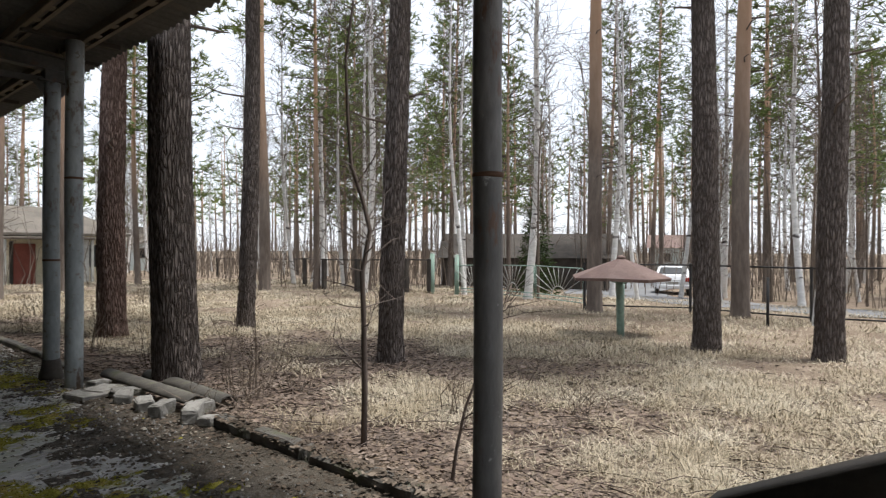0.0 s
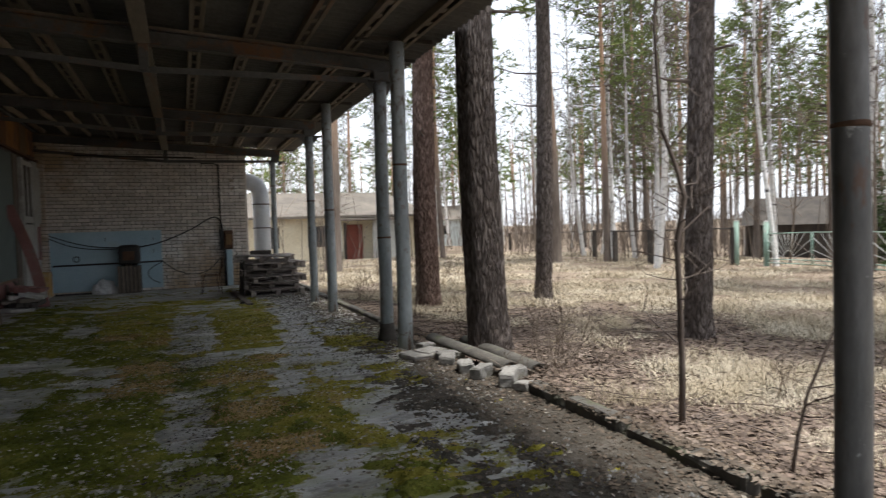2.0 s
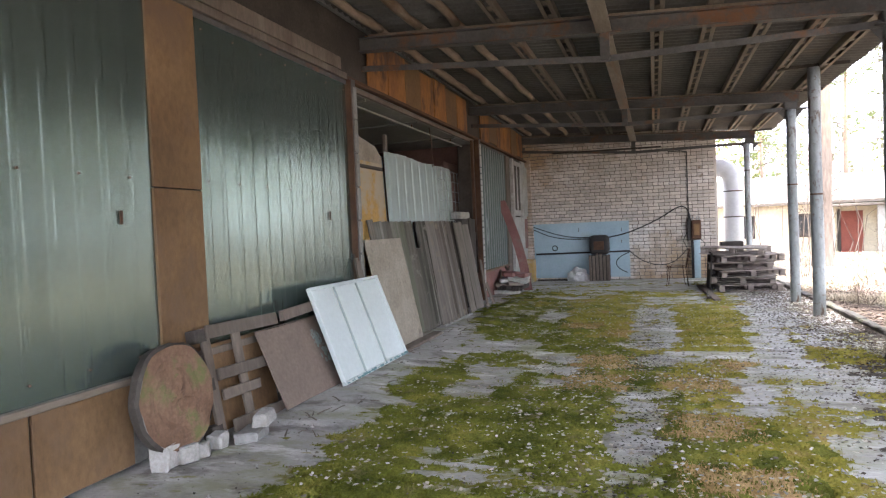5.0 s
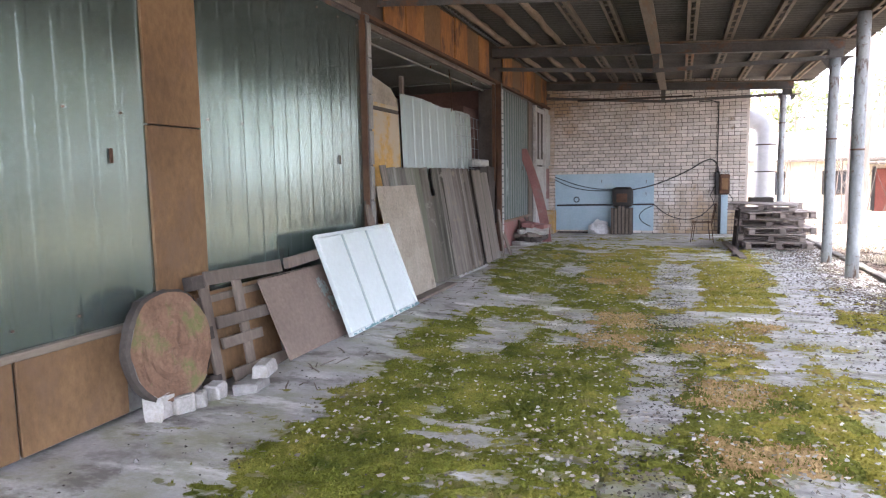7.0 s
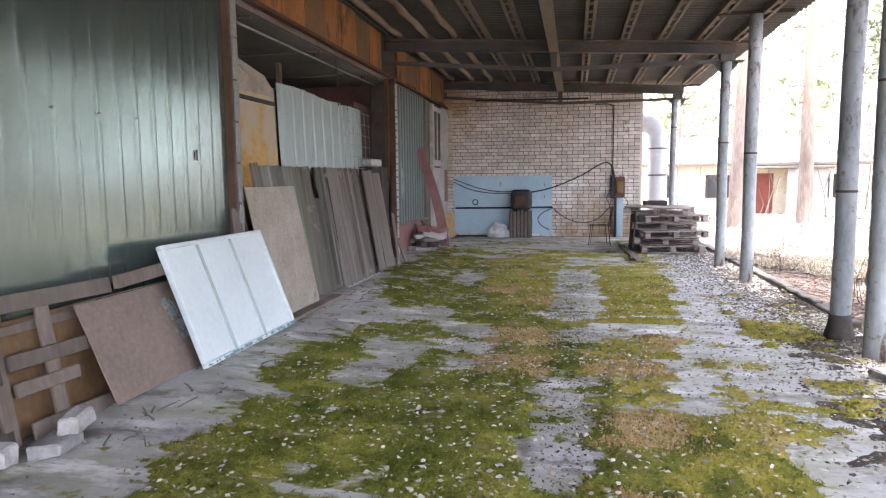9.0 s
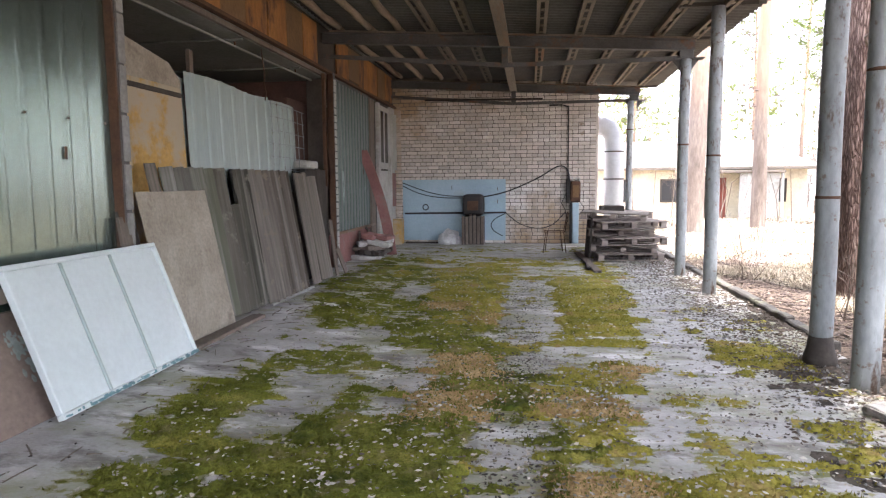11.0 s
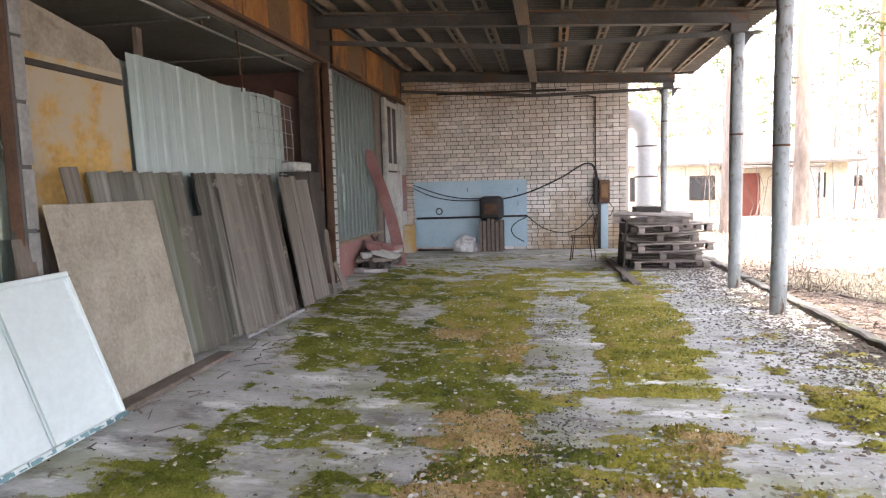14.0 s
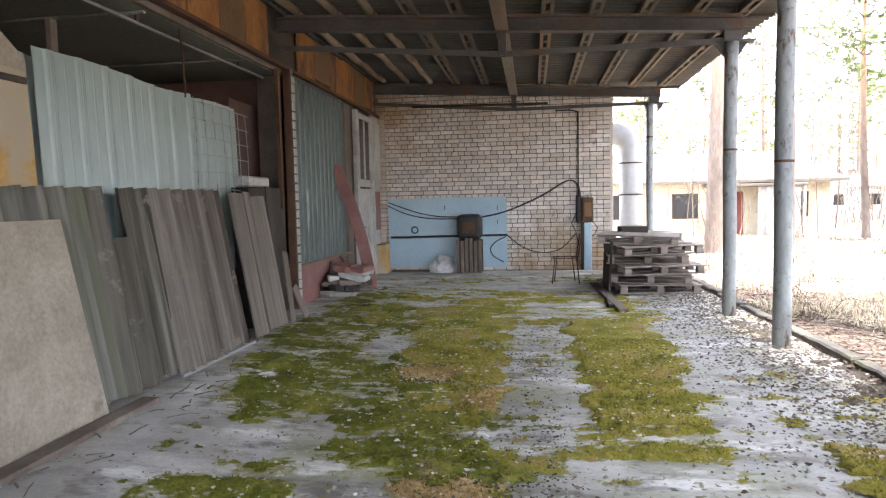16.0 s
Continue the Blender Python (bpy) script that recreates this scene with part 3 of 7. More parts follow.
def roof_frame(y):
    """One cross frame: rolled beam, trussed lower chord, struts, bracket and outrigger."""
    f = thing("roof_frame", "old grey painted steel roof frame spanning the canopy", "roof beam", "roof frames")
    xa, xb = -3.5, 2.3
    part("beam", i_beam(xa, xb, y, roof_z(xa), roof_z(xb), 0.165, 0.13), OLD_STEEL, f)
    chord = [(-3.4, y, 3.5), (-0.52, y, 3.27), (2.12, y, 3.285)]
    bm = bmesh.new()
    for a, b in zip(chord, chord[1:]):
        d = Vector(b) - Vector(a)
        m = Matrix.Translation(a) @ Matrix.Rotation(-math.atan2(d.z, d.x), 4, "Y")
        box(0, d.length + 0.01, -0.035, 0.035, -0.007, 0.0, 0, bm, m)
        box(0, d.length + 0.01, -0.035, -0.026, -0.068, -0.007, 0, bm, m)
    part("lower_chord", bm, OLD_STEEL, f)
    part("strut", box(-0.57, -0.47, y - 0.05, y + 0.05, 3.22, roof_z(-0.5) - 0.16, 0.006), OLD_STEEL, f)
    part("bracket", box(2.06, 2.26, y - 0.08, y + 0.08, 3.25, roof_z(2.2) - 0.16, 0.01), OLD_STEEL, f)
    part("head_plate", box(2.0, 2.42, y - 0.1, y + 0.1, 3.235, 3.252, 0.003), OLD_STEEL, f)
    bm = bmesh.new()
    for s in (-1, 1):
        v = [bm.verts.new(p) for p in ((2.16 + s * 0.07, y - 0.006, 3.235), (2.16 + s * 0.2, y - 0.006, 3.235), (2.16 + s * 0.07, y - 0.006, 3.06), (2.16 + s * 0.07, y + 0.006, 3.235), (2.16 + s * 0.2, y + 0.006, 3.235), (2.16 + s * 0.07, y + 0.006, 3.06))]
        for q in ((0, 1, 2), (5, 4, 3), (0, 3, 4, 1), (1, 4, 5, 2), (2, 5, 3, 0)):
            bm.faces.new([v[i] for i in q])
    part("gusset", bm, OLD_STEEL, f)
    z = roof_z(2.45)
    part("outrigger", box(2.0, 2.68, y + 0.1, y + 0.17, z + 0.03, z + 0.07, 0.004), DARK_WOOD, f)
    # a rough timber packer lies along the beam
    part("packer", box(-3.3, 2.25, y - 0.05, y + 0.05, 0.0, 0.03, 0.004, None, Matrix.Translation((0, 0, 3.652)) @ Matrix.Rotation(math.atan(0.056), 4, "Y")), PURLIN, f)
    return f


for y in BEAMS_Y:
    roof_frame(y)


def laced_purlin(x, ya, yb):
    """Two light angles joined by batten plates, seen as a ladder from below."""
    f = thing("purlin", "pale laced steel purlin with rusty batten plates", "purlin", "roof purlins")
    z = roof_z(x) + 0.032
    for s in (-1, 1):
        bm = box(x + s * 0.05 - 0.022, x + s * 0.05 + 0.022, ya, yb, z, z + 0.006, 0)
        box(x + s * 0.072 - 0.003, x + s * 0.072 + 0.003, ya, yb, z + 0.006, z + 0.085, 0, bm)
        part("angle", bm, PURLIN, f)
    n = int((yb - ya) / 0.42)
    me = mesh_of(box(-0.026, 0.026, -0.06, 0.06, 0, 0.008, 0.002), "batten_plate")
    me.materials.append(PURLIN)
    for k in range(n + 1):
        part_of("batten_plate", me, f, Matrix.Translation((x, ya + 0.08 + k * (yb - ya - 0.16) / n, z + 0.008)))
    return f


def timber_purlin(x, ya, yb):
    z = roof_z(x) + 0.032
    f = thing("purlin", "pale rough round timber purlin under the roof", "purlin", "roof purlins")
    n = max(2, int((yb - ya) / 0.35))
    bm = tube([(x + 0.012 * math.sin(1.7 * k + 9 * x), ya + (yb - ya) * k / n, z + 0.052 + 0.006 * math.cos(1.1 * k + x)) for k in range(n + 1)], [0.052 + 0.007 * math.sin(2.3 * k + 5 * x) for k in range(n + 1)], 10)
    part("timber", rough_up(bm, 0.005, 9, x), LOG_PALE, f)
    return f


for a, b in zip(BEAMS_Y, BEAMS_Y[1:]):
    for x in PURLINS:
        (laced_purlin if x > 0 or x == -1.66 or x == -1.08 else timber_purlin)(x, a + 0.02, b - 0.02)
    g = thing("ridge_girder", "deep grey steel girder running along the canopy", "girder", "canopy girders")
    bm = box(-0.6, -0.44, a + 0.08, b - 0.08, roof_z(-0.5) - 0.17, roof_z(-0.5) - 0.155, 0.002)
    part("bottom_flange", bm, PURLIN, g)
    part("web", box(-0.528, -0.512, a + 0.08, b - 0.08, roof_z(-0.5) - 0.155, roof_z(-0.5) + 0.1, 0), OLD_STEEL, g)
for x in PURLINS:
    timber_purlin(x, ROOF_Y + 0.06, BEAMS_Y[0] - 0.02)
wedge = thing("roof_plank", "rough plank lying across the end beam", "plank")
part("plank", box(-2.6, 0.1, 17.8, 17.86, 3.3, 3.34, 0.004, None, Matrix.Rotation(0.012, 4, "Y")), DARK_WOOD, wedge)


def canopy_post(x, y, r, top, ring, heavy_foot, label, paint):
    """A welded steel pipe post with a joint ring and a tarred foot."""
    p = thing("canopy_post", label, "post", "canopy posts", "", Matrix.Translation((x, y, 0)))
    bm = tube([(0.004 * math.sin(k), 0.004 * math.cos(1.3 * k), -0.02 + (top + 0.02) * k / 8) for k in range(9)], r, 20)
    part("pipe", bm, paint, p)
    part("weld_ring", tube([(0, 0, ring - 0.012), (0, 0, ring - 0.006), (0, 0, ring + 0.006), (0, 0, ring + 0.012)], [r + 0.001, r + 0.005, r + 0.005, r + 0.001], 20), RUST_IRON, p)
    if heavy_foot:
        bm = tube([(0, 0, -0.02), (0, 0, 0.05), (0, 0, 0.12), (0, 0, 0.22)], [r + 0.05, r + 0.04, r + 0.015, r + 0.003], 14)
        part("foot_collar", rough_up(bm, 0.008, 9), DARK_WOOD, p)
    return p


POSTS = [(2.16, 1.9, 0.066, 3.62, 1.77, False), (2.18, 7.41, 0.087, 3.56, 2.15, False), (2.15, 8.05, 0.083, 3.235, 1.3, True), (2.16, 11.3, 0.083, 3.56, 1.75, False), (2.16, 12.98, 0.078, 3.235, 1.98, False), (2.09, 17.93, 0.07, 3.235, 2.6, False), (2.15, -1.85, 0.08, 3.235, 1.8, False)]
for x, y, r, top, ring, foot in POSTS:
    # the posts nearest take the shade-darkened steel, not an older paint
    old = y < 2
    canopy_post(x, y, r, top, ring, foot, "steel pipe post with flaking paint, its colour darkened as if shaded" if old else "blue-grey painted steel pipe post with flaking rusty patches on the slab", SHADED_STEEL if old else STEEL_PAINT)
for y in (1.9, 7.41, 11.3):
    arm = thing("post_arm", "dark timber arm carried on a pipe post under the eave", "bracket", "post arms")
    part("arm", box(1.7, 2.62, y - 0.04, y + 0.04, 3.562, 3.612, 0.004), DARK_WOOD, arm)

# ---- shed front along the closed side ----
front = structure("wall_front", box(XW - 0.14, XW - 0.02, Y0, 7.4, 0.0, 0.56), PLASTER, "low concrete plinth under the metal shed front", "wall")
structure("wall_front_far", box(XW - 0.14, XW, 13.05, 15.9, 0.0, 0.58, 0.01), RED_WOOD, "low reddish painted plinth under the green sheet", "wall")


SCREW = mesh_of(tube([(0, 0.004, 0), (0, -0.006, 0)], 0.008, 6), "screw")
SCREW.materials.append(RUST_IRON)


def front_sheet(ya, yb, za, zb, name_label, mat=None, x=XW, deep=0.0022):
    w = yb - ya
    s = thing("sheet_panel", name_label, "metal sheet", "shed front sheets", "", Matrix.Translation((x, (ya + yb) / 2, za)) @ Matrix.Rotation(radians(90), 4, "Z"))
    bm = wavy(w, zb - za, 0.2, deep, 0.002, 24, 14, True)
    for v in bm.verts:
        v.co.y += 0.004 * noise.noise(Vector((v.co.x * 1.1 + ya, v.co.z * 0.6, 2.2))) + 0.0009 * noise.noise(Vector((v.co.x * 3.5 + ya, v.co.z * 2.0, 5)))
    part("sheet", bm, mat or ZINC_GREEN, s)
    part("top_trim", box(-w / 2, w / 2, -0.022, -0.012, zb - za - 0.05, zb - za - 0.002, 0.003), OLD_STEEL, s)
    k = 0
    while -w / 2 + 0.1 + 0.4 * k < w / 2:
        for z in (0.12, (zb - za) * 0.5, zb - za - 0.12):
            part_of("screw", SCREW, s, Matrix.Translation((-w / 2 + 0.1 + 0.4 * k, -0.012, z)))
        k += 1
    part("torn_notch", box(0.3 * w - 0.015, 0.3 * w + 0.012, -0.018, -0.01, 1.0, 1.09, 0.004), RUST_IRON, s)
    return s


front_sheet(4.85, 7.42, 0.62, 3.2, "glossy grey-green profiled metal sheet on the shed front")
front_sheet(2.86, 4.37, 0.58, 3.2, "glossy grey-green profiled metal sheet with a reflection of the yard")
front_sheet(0.9, 2.5, 0.58, 3.2, "glossy grey-green profiled metal sheet on the shed front")
front_sheet(-1.1, 0.55, 0.58, 3.2, "glossy grey-green profiled metal sheet on the shed front")
front_sheet(13.22, 15.5, 0.62, 3.18, "scratched dull green profiled metal sheet beside the door", DULL_GREEN, XW, 0.018)


def plank_strip(y0, y1, z0, z1, mat, label, x=XW, depth=0.025, name="wall_board"):
    t = thing(name, label, "board", "shed front boards")
    bm = box(x, x + depth, y0, y1, z0, z1, 0.003)
    bmesh.ops.subdivide_edges(bm, edges=[e for e in bm.edges if e.calc_length() > 0.5], cuts=6)
    rough_up(bm, 0.003, 3, y0)
    part("board", bm, mat, t)
    return t


plank_strip(4.36, 4.86, 1.84, 3.2, CHIPBOARD, "brown chipboard strip between two metal sheets")
plank_strip(4.355, 4.85, 0.56, 1.83, CHIPBOARD, "brown chipboard strip, darker and stained, between two metal sheets", XW + 0.004)
plank_strip(2.45, 2.87, 0.56, 3.2, CHIPBOARD, "brown chipboard strip between two metal sheets")
plank_strip(0.5, 0.92, 0.56, 3.2, CHIPBOARD, "brown chipboard strip between two metal sheets")
plank_strip(-5.0, -1.1, 0.56, 3.2, CHIPBOARD, "brown chipboard cladding of the shed front")
for a, b in ((3.35, 4.06), (2.62, 3.33), (1.4, 2.6), (0.0, 1.38), (-5.0, -0.02)):
    plank_strip(a, b, 0.02, 0.54, CHIPBOARD, "low brown chipboard panel under the sill rail")
sill = thing("sill_rail", "pale weathered timber sill rail under the metal sheets", "rail", "shed front rails")
part("rail", rough_up(box(XW - 0.01, XW + 0.05, Y0, 4.22, 0.545, 0.59, 0.005), 0.003, 4), PURLIN, sill)
sill = thing("sill_rail", "pale weathered timber sill rail under the metal sheets", "rail", "shed front rails")
part("rail", box(XW - 0.005, XW + 0.045, 13.1, 15.9, 0.58, 0.625, 0.005), PURLIN, sill)


def front_column(y, label, rope):
    c = thing("front_column", label, "post", "shed front columns", "", Matrix.Translation((XW + 0.02, y, 0)))
    part("channel", box(-0.06, 0.05, -0.05, 0.05, 0, 3.22, 0.006), OLD_STEEL, c)
    bm = bmesh.new()
    n = 26 if rope else 8
    for k in range(n):
        z = 0.1 + 3.05 * k / n
        box(0.05, 0.066, -0.045 + (0 if rope else rnd.uniform(0, 0.02)), 0.045, z, z + 3.05 / n * rnd.uniform(0.72 if rope else 0.93, 0.94 if rope else 0.99), 0.003, bm)
    part("brick_edge_cladding", rough_up(bm, 0.002, 7), DIRTY_WHITE if rope else PLASTER, c)
    part("flat_bar", box(-0.05, 0.05, -0.075, -0.055, 0.02, 3.2, 0.003), RUST_IRON, c)
    return c


closer = thing("lintel_board", "dark weathered board behind the lintel of the shed opening", "board")
part("board", rough_up(box(XW - 0.08, XW - 0.035, 7.55, 13.05, 3.14, 3.198, 0.005), 0.006, 3), OLD_WOOD, closer)
front_column(7.5, "grey steel door-frame column with a ragged flat cover", False)
front_column(13.1, "column with whitewashed brick edging beside the green sheet", True)
part("side_bar", box(XW - 0.02, XW + 0.03, 12.72, 12.78, 1.4, 3.16, 0.004), RUST_IRON, thing("rusty_bar", "rusty upright flat bar at the shed opening", "bar"))
inner = thing("inner_jamb", "dark timber jamb at the far side of the shed opening", "jamb")
part("jamb", box(XW - 0.32, XW - 0.06, 12.86, 13.02, 0.0, 3.1, 0.008), DARK_WOOD, inner)

# fascia of weathered boards over the openings
lintel = thing("lintel_rail", "rusty steel angle along the top of the shed front", "rail", "shed front rails")
part("angle", box(XW - 0.03, XW + 0.05, 7.4, Y1 - 0.2, 3.2, 3.245, 0.004), RUST_IRON, lintel)
lintel = thing("lintel_rail", "two weathered planks along the top of the metal front", "rail", "shed front rails")
part("plank", box(XW - 0.02, XW + 0.05, Y0, 7.4, 3.2, 3.27, 0.005), OLD_WOOD, lintel)
part("plank", box(XW - 0.04, XW + 0.03, Y0, 7.3, 3.29, 3.43, 0.005), OLD_WOOD, lintel)


def fascia(ya, yb, n, mats, label):
    f = thing("fascia", label, "fascia", "shed fascias")
    y = ya
    w = (yb - ya) / n
    for k in range(n):
        b = box(XW - 0.06 + rnd.uniform(-0.012, 0.012), XW - 0.035 + rnd.uniform(0, 0.012), y + 0.006, y + w - 0.006, 3.25 + rnd.choice((0.0, 0.0, 0.03, 0.07)), 3.9 + rnd.uniform(-0.02, 0.02), 0.003)
        bmesh.ops.subdivide_edges(b, edges=[e for e in b.edges if e.calc_length() > 0.3], cuts=4)
        rough_up(rough_up(b, 0.006, 3, k), 0.006, 11, k)
        part("board", b, mats[k % len(mats)], f)
        y += w
    return f


fascia(8.15, 12.6, 7, (RUSTY_BOARD, RUSTY_BOARD, CHIPBOARD), "orange-brown weathered boards above the shed opening")
fascia(13.6, 18.0, 6, (RUSTY_BOARD, CHIPBOARD, RUSTY_BOARD), "orange-brown weathered boards above the door and sheet")
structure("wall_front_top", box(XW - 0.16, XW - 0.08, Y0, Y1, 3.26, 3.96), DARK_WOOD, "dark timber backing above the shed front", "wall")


def shed_door():
    """White plank door with a two-light window, in a bay beside the brick wall."""
    d = tagged(thing("door_1", "", ""), "narrow dirty-white wooden door with a barred top window", "door", "", "structure")
    x = XW
    part("jamb", box(x - 0.05, x + 0.03, 15.62, 15.95, 0.0, 3.15, 0.006), OLD_WOOD, d)
    part("jamb", box(x - 0.05, x + 0.03, 16.36, 16.5, 0.0, 3.15, 0.006), DIRTY_WHITE, d)
    part("jamb", box(x - 0.05, x + 0.03, 17.5, 17.64, 0.0, 3.15, 0.006), DIRTY_WHITE, d)
    leaf = part("door_leaf", box(x - 0.03, x + 0.01, 16.52, 17.48, 0.05, 1.72, 0.005), DIRTY_WHITE, d)
    for a, b in ((16.56, 16.98), (17.03, 17.44)):
        part("door_panel", box(x + 0.01, x + 0.02, a, b, 0.2, 1.6, 0.006), DIRTY_WHITE, leaf)
    part("door_handle", tube([(x + 0.02, 16.6, 1.0), (x + 0.07, 16.6, 1.0), (x + 0.07, 16.7, 1.0)], 0.009, 6), RUST_IRON, leaf)
    fr = part("top_frame", box(x - 0.03, x + 0.015, 16.52, 17.48, 1.76, 1.9, 0.005), DIRTY_WHITE, d)
    for a, b, c, e in ((16.52, 16.6, 1.9, 3.12), (17.4, 17.48, 1.9, 3.12), (16.6, 17.4, 3.02, 3.12)):
        part("sash_bar", box(x - 0.03, x + 0.015, a, b, c, e, 0.004), DIRTY_WHITE, fr)
    part("sash_bar", box(x - 0.02, x + 0.01, 16.98, 17.02, 1.9, 3.02, 0.003), DIRTY_WHITE, fr)
    part("pane", box(x - 0.02, x - 0.015, 16.6, 17.4, 1.9, 3.02), DARK_GLASS, fr)
    return d


DARK_GLASS = bpy.data.materials.new("dusty_dark_glass")
DARK_GLASS.use_nodes = True
gb = DARK_GLASS.node_tree.nodes["Principled BSDF"]
gb.inputs["Base Color"].default_value = (0.02, 0.022, 0.024, 1)
gb.inputs["Roughness"].default_value = 0.25
shed_door()
structure("wall_front_end", box(XW - 0.12, XW - 0.01, 17.64, Y1 - 0.15, 0.0, 3.2, 0.005), DIRTY_WHITE, "narrow dirty-white boarding beside the brick wall", "wall")
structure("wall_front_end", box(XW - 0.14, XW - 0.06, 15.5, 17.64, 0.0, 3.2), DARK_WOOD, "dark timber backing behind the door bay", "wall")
part("shutter", box(XW + 0.02, XW + 0.05, 17.66, 18.08, 1.75, 3.05, 0.006), DIRTY_WHITE, thing("shutter", "dirty-white wooden shutter folded beside the door", "shutter"))
part("panel", box(XW + 0.005, XW + 0.03, 17.68, 18.05, 0.9, 1.68, 0.004), RED_WOOD, thing("red_panel", "faded dark red panel beside the door", "panel"))
part("block", box(XW, XW + 0.22, 17.62, 18.0, 0.0, 0.6, 0.015), PEELED, thing("yellow_block", "dull yellow rendered block beside the door", "block"))

# ---- outdoors: ground, kerb ----


def ground_z(x, y):
    d = math.hypot(x, y)
    z = -0.1 - 0.007 * max(0.0, min(d, 45.0) - 8) - 0.04 * min(16.0, max(0.0, x - 17.0))
    z += (0.05 * noise.noise(Vector((x * 0.35, y * 0.35, 0))) + 0.02 * noise.noise(Vector((x * 1.3, y * 1.3, 4)))) * min(1.0, max(0.0, (x - 2.6) / 1.5 if y < 19 else 1.0))
    if 2.45 < x < 4.2 and y < 18:
        z += 0.07 * max(0.0, 1 - abs(x - 2.9) / 1.2)
    return z


def ground():
    xs = sorted(set([-400, -200, -100, -60, -30, -14, -7] + [2.46 + 0.13 * k for k in range(70)] + [11.5 + 0.4 * k for k in range(50)] + [32 + 3 * k for k in range(16)] + [90, 130, 200, 400]))
    ys = sorted(set([-400, -200, -100, -60, -40, -28, -20, -14, -10, -7] + [-5 + 0.2 * k for k in range(130)] + [21 + 0.6 * k for k in range(30)] + [40 + 3 * k for k in range(14)] + [90, 130, 200, 400]))
    verts, faces = [], []
    for y in ys:
        for x in xs:
            z = ground_z(x, y)
            if x < 2.46:
                z = -0.5 if Y0 - 2 < y < Y1 + 0.5 else z
            verts.append((x, y, z))
    n = len(xs)
    for j in range(len(ys) - 1):
        for i in range(n - 1):
            a = j * n + i
            faces.append((a, a + 1, a + n + 1, a + n))
    ob = new("ground", raw_mesh("ground", verts, faces, SOIL, True))
    return tagged(ob, "forest-yard ground covered in dry grass and leaf litter", "ground", "", "structure")


GROUND = ground()


def kerb():
    """Low broken concrete kerb along the slab."""
    k = tagged(thing("kerb", "", ""), "broken grey concrete kerb stones along the slab edge", "kerb", "", "structure")
    y = 1.0
    while y < 5.0:
        ln = rnd.uniform(0.35, 0.98)
        bm = box(2.46, 2.6, y, y + ln, -0.25, 0.08 + rnd.uniform(-0.035, 0.02), 0.02)
        bmesh.ops.subdivide_edges(bm, edges=[e for e in bm.edges if e.calc_length() > 0.1], cuts=7)
        part("kerb_stone", rough_up(rough_up(bm, 0.02, 4, y), 0.012, 14, y), KERB, k)
        y += ln + rnd.uniform(0.02, 0.12)
    y = 8.6
    while y < 18.0:
        bm = box(2.45, 2.57, y, y + 0.96, -0.25, 0.05 + rnd.uniform(-0.02, 0.02), 0.015)
        bmesh.ops.subdivide_edges(bm, edges=[e for e in bm.edges if e.calc_length() > 0.3], cuts=4)
        part("kerb_stone", rough_up(rough_up(bm, 0.02, 4, y), 0.012, 14, y), KERB, k)
        y += 1.0
    return k


kerb()

# ---- things along the shed front ----
# unseen cover, added so that no sky light leaks in above the opening
structure("roof_shed", box(-6.45, -3.4, Y0 - 0.2, Y1 + 0.4, 3.97, 4.1), PLASTER, "flat cover added unseen over the shed to keep sky light out", "roof")


def leaning(xb, xt, ymid, height, roll=0.0, z=0.0):
    """The pose of a sheet whose foot stands at xb and whose top leans to xt: local x along the wall, z up the sheet."""
    a = math.asin((xb - xt) / height)
    return Matrix.Translation((xb, ymid, z + rise(xb, ymid))) @ Matrix.Rotation(-a, 4, "Y") @ Matrix.Rotation(radians(90), 4, "Z") @ Matrix.Rotation(radians(roll), 4, "Y")


PALE_TEAL = material("pale_teal_paint", [(0.2, 0.24, 0.21), (0.26, 0.31, 0.28), (0.33, 0.38, 0.34)], 5, 40, 0.7, bump=0.1)


def white_panel():
    w, h = 1.54, 0.96
    p = thing("metal_panel", "chipped white painted metal panel with two ribs, leaning", "panel", "", "", leaning(-2.81, -3.15, 6.8, h))
    part("face", board(w - 0.03, 0.012, h - 0.02, 1, 0.003, 1.0, 0.002), WHITE_PAINT, p)
    for a, b, c, d in ((-w / 2, w / 2, 0.0, 0.035), (-w / 2, w / 2, h - 0.035, h), (-w / 2, -w / 2 + 0.035, 0.035, h - 0.035), (w / 2 - 0.035, w / 2, 0.035, h - 0.035)):
        part("rim", rough_up(box(a, b, -0.03, 0.02, c, d, 0.006), 0.002, 9), WHITE_PAINT, p)
    for x in (-0.3, 0.2):
        part("rib", box(x - 0.012, x + 0.012, -0.022, -0.005, 0.035, h - 0.035, 0.004), ZINC, p)
    chips = bmesh.new()
    for k in range(60):
        x = rnd.uniform(-w / 2, w / 2)
        box(x, x + rnd.uniform(0.01, 0.05), -0.0318, -0.0302, rnd.uniform(0.0, 0.012), rnd.uniform(0.014, 0.033), 0, chips)
    part("chipped_edge", chips, BLUE_GREEN, p, "bare blue-green primer along the chipped bottom rim")["kind"] = "stuff"
    return p


BLUE_GREEN = material("blue_green_primer", [(0.1, 0.2, 0.22), (0.16, 0.28, 0.3), (0.2, 0.33, 0.34)], 4, 40, 0.7)
white_panel()


def leaning_board(name, w, h, t, xb, xt, ymid, mat, label, category="board", roll=0.0, wear=0.004, z=0.0, group=""):
    b = thing(name, label, category, group, "", leaning(xb, xt, ymid, h, roll, z))
    part("board", board(w, t, h, 3, wear, ymid), mat, b)
    return b


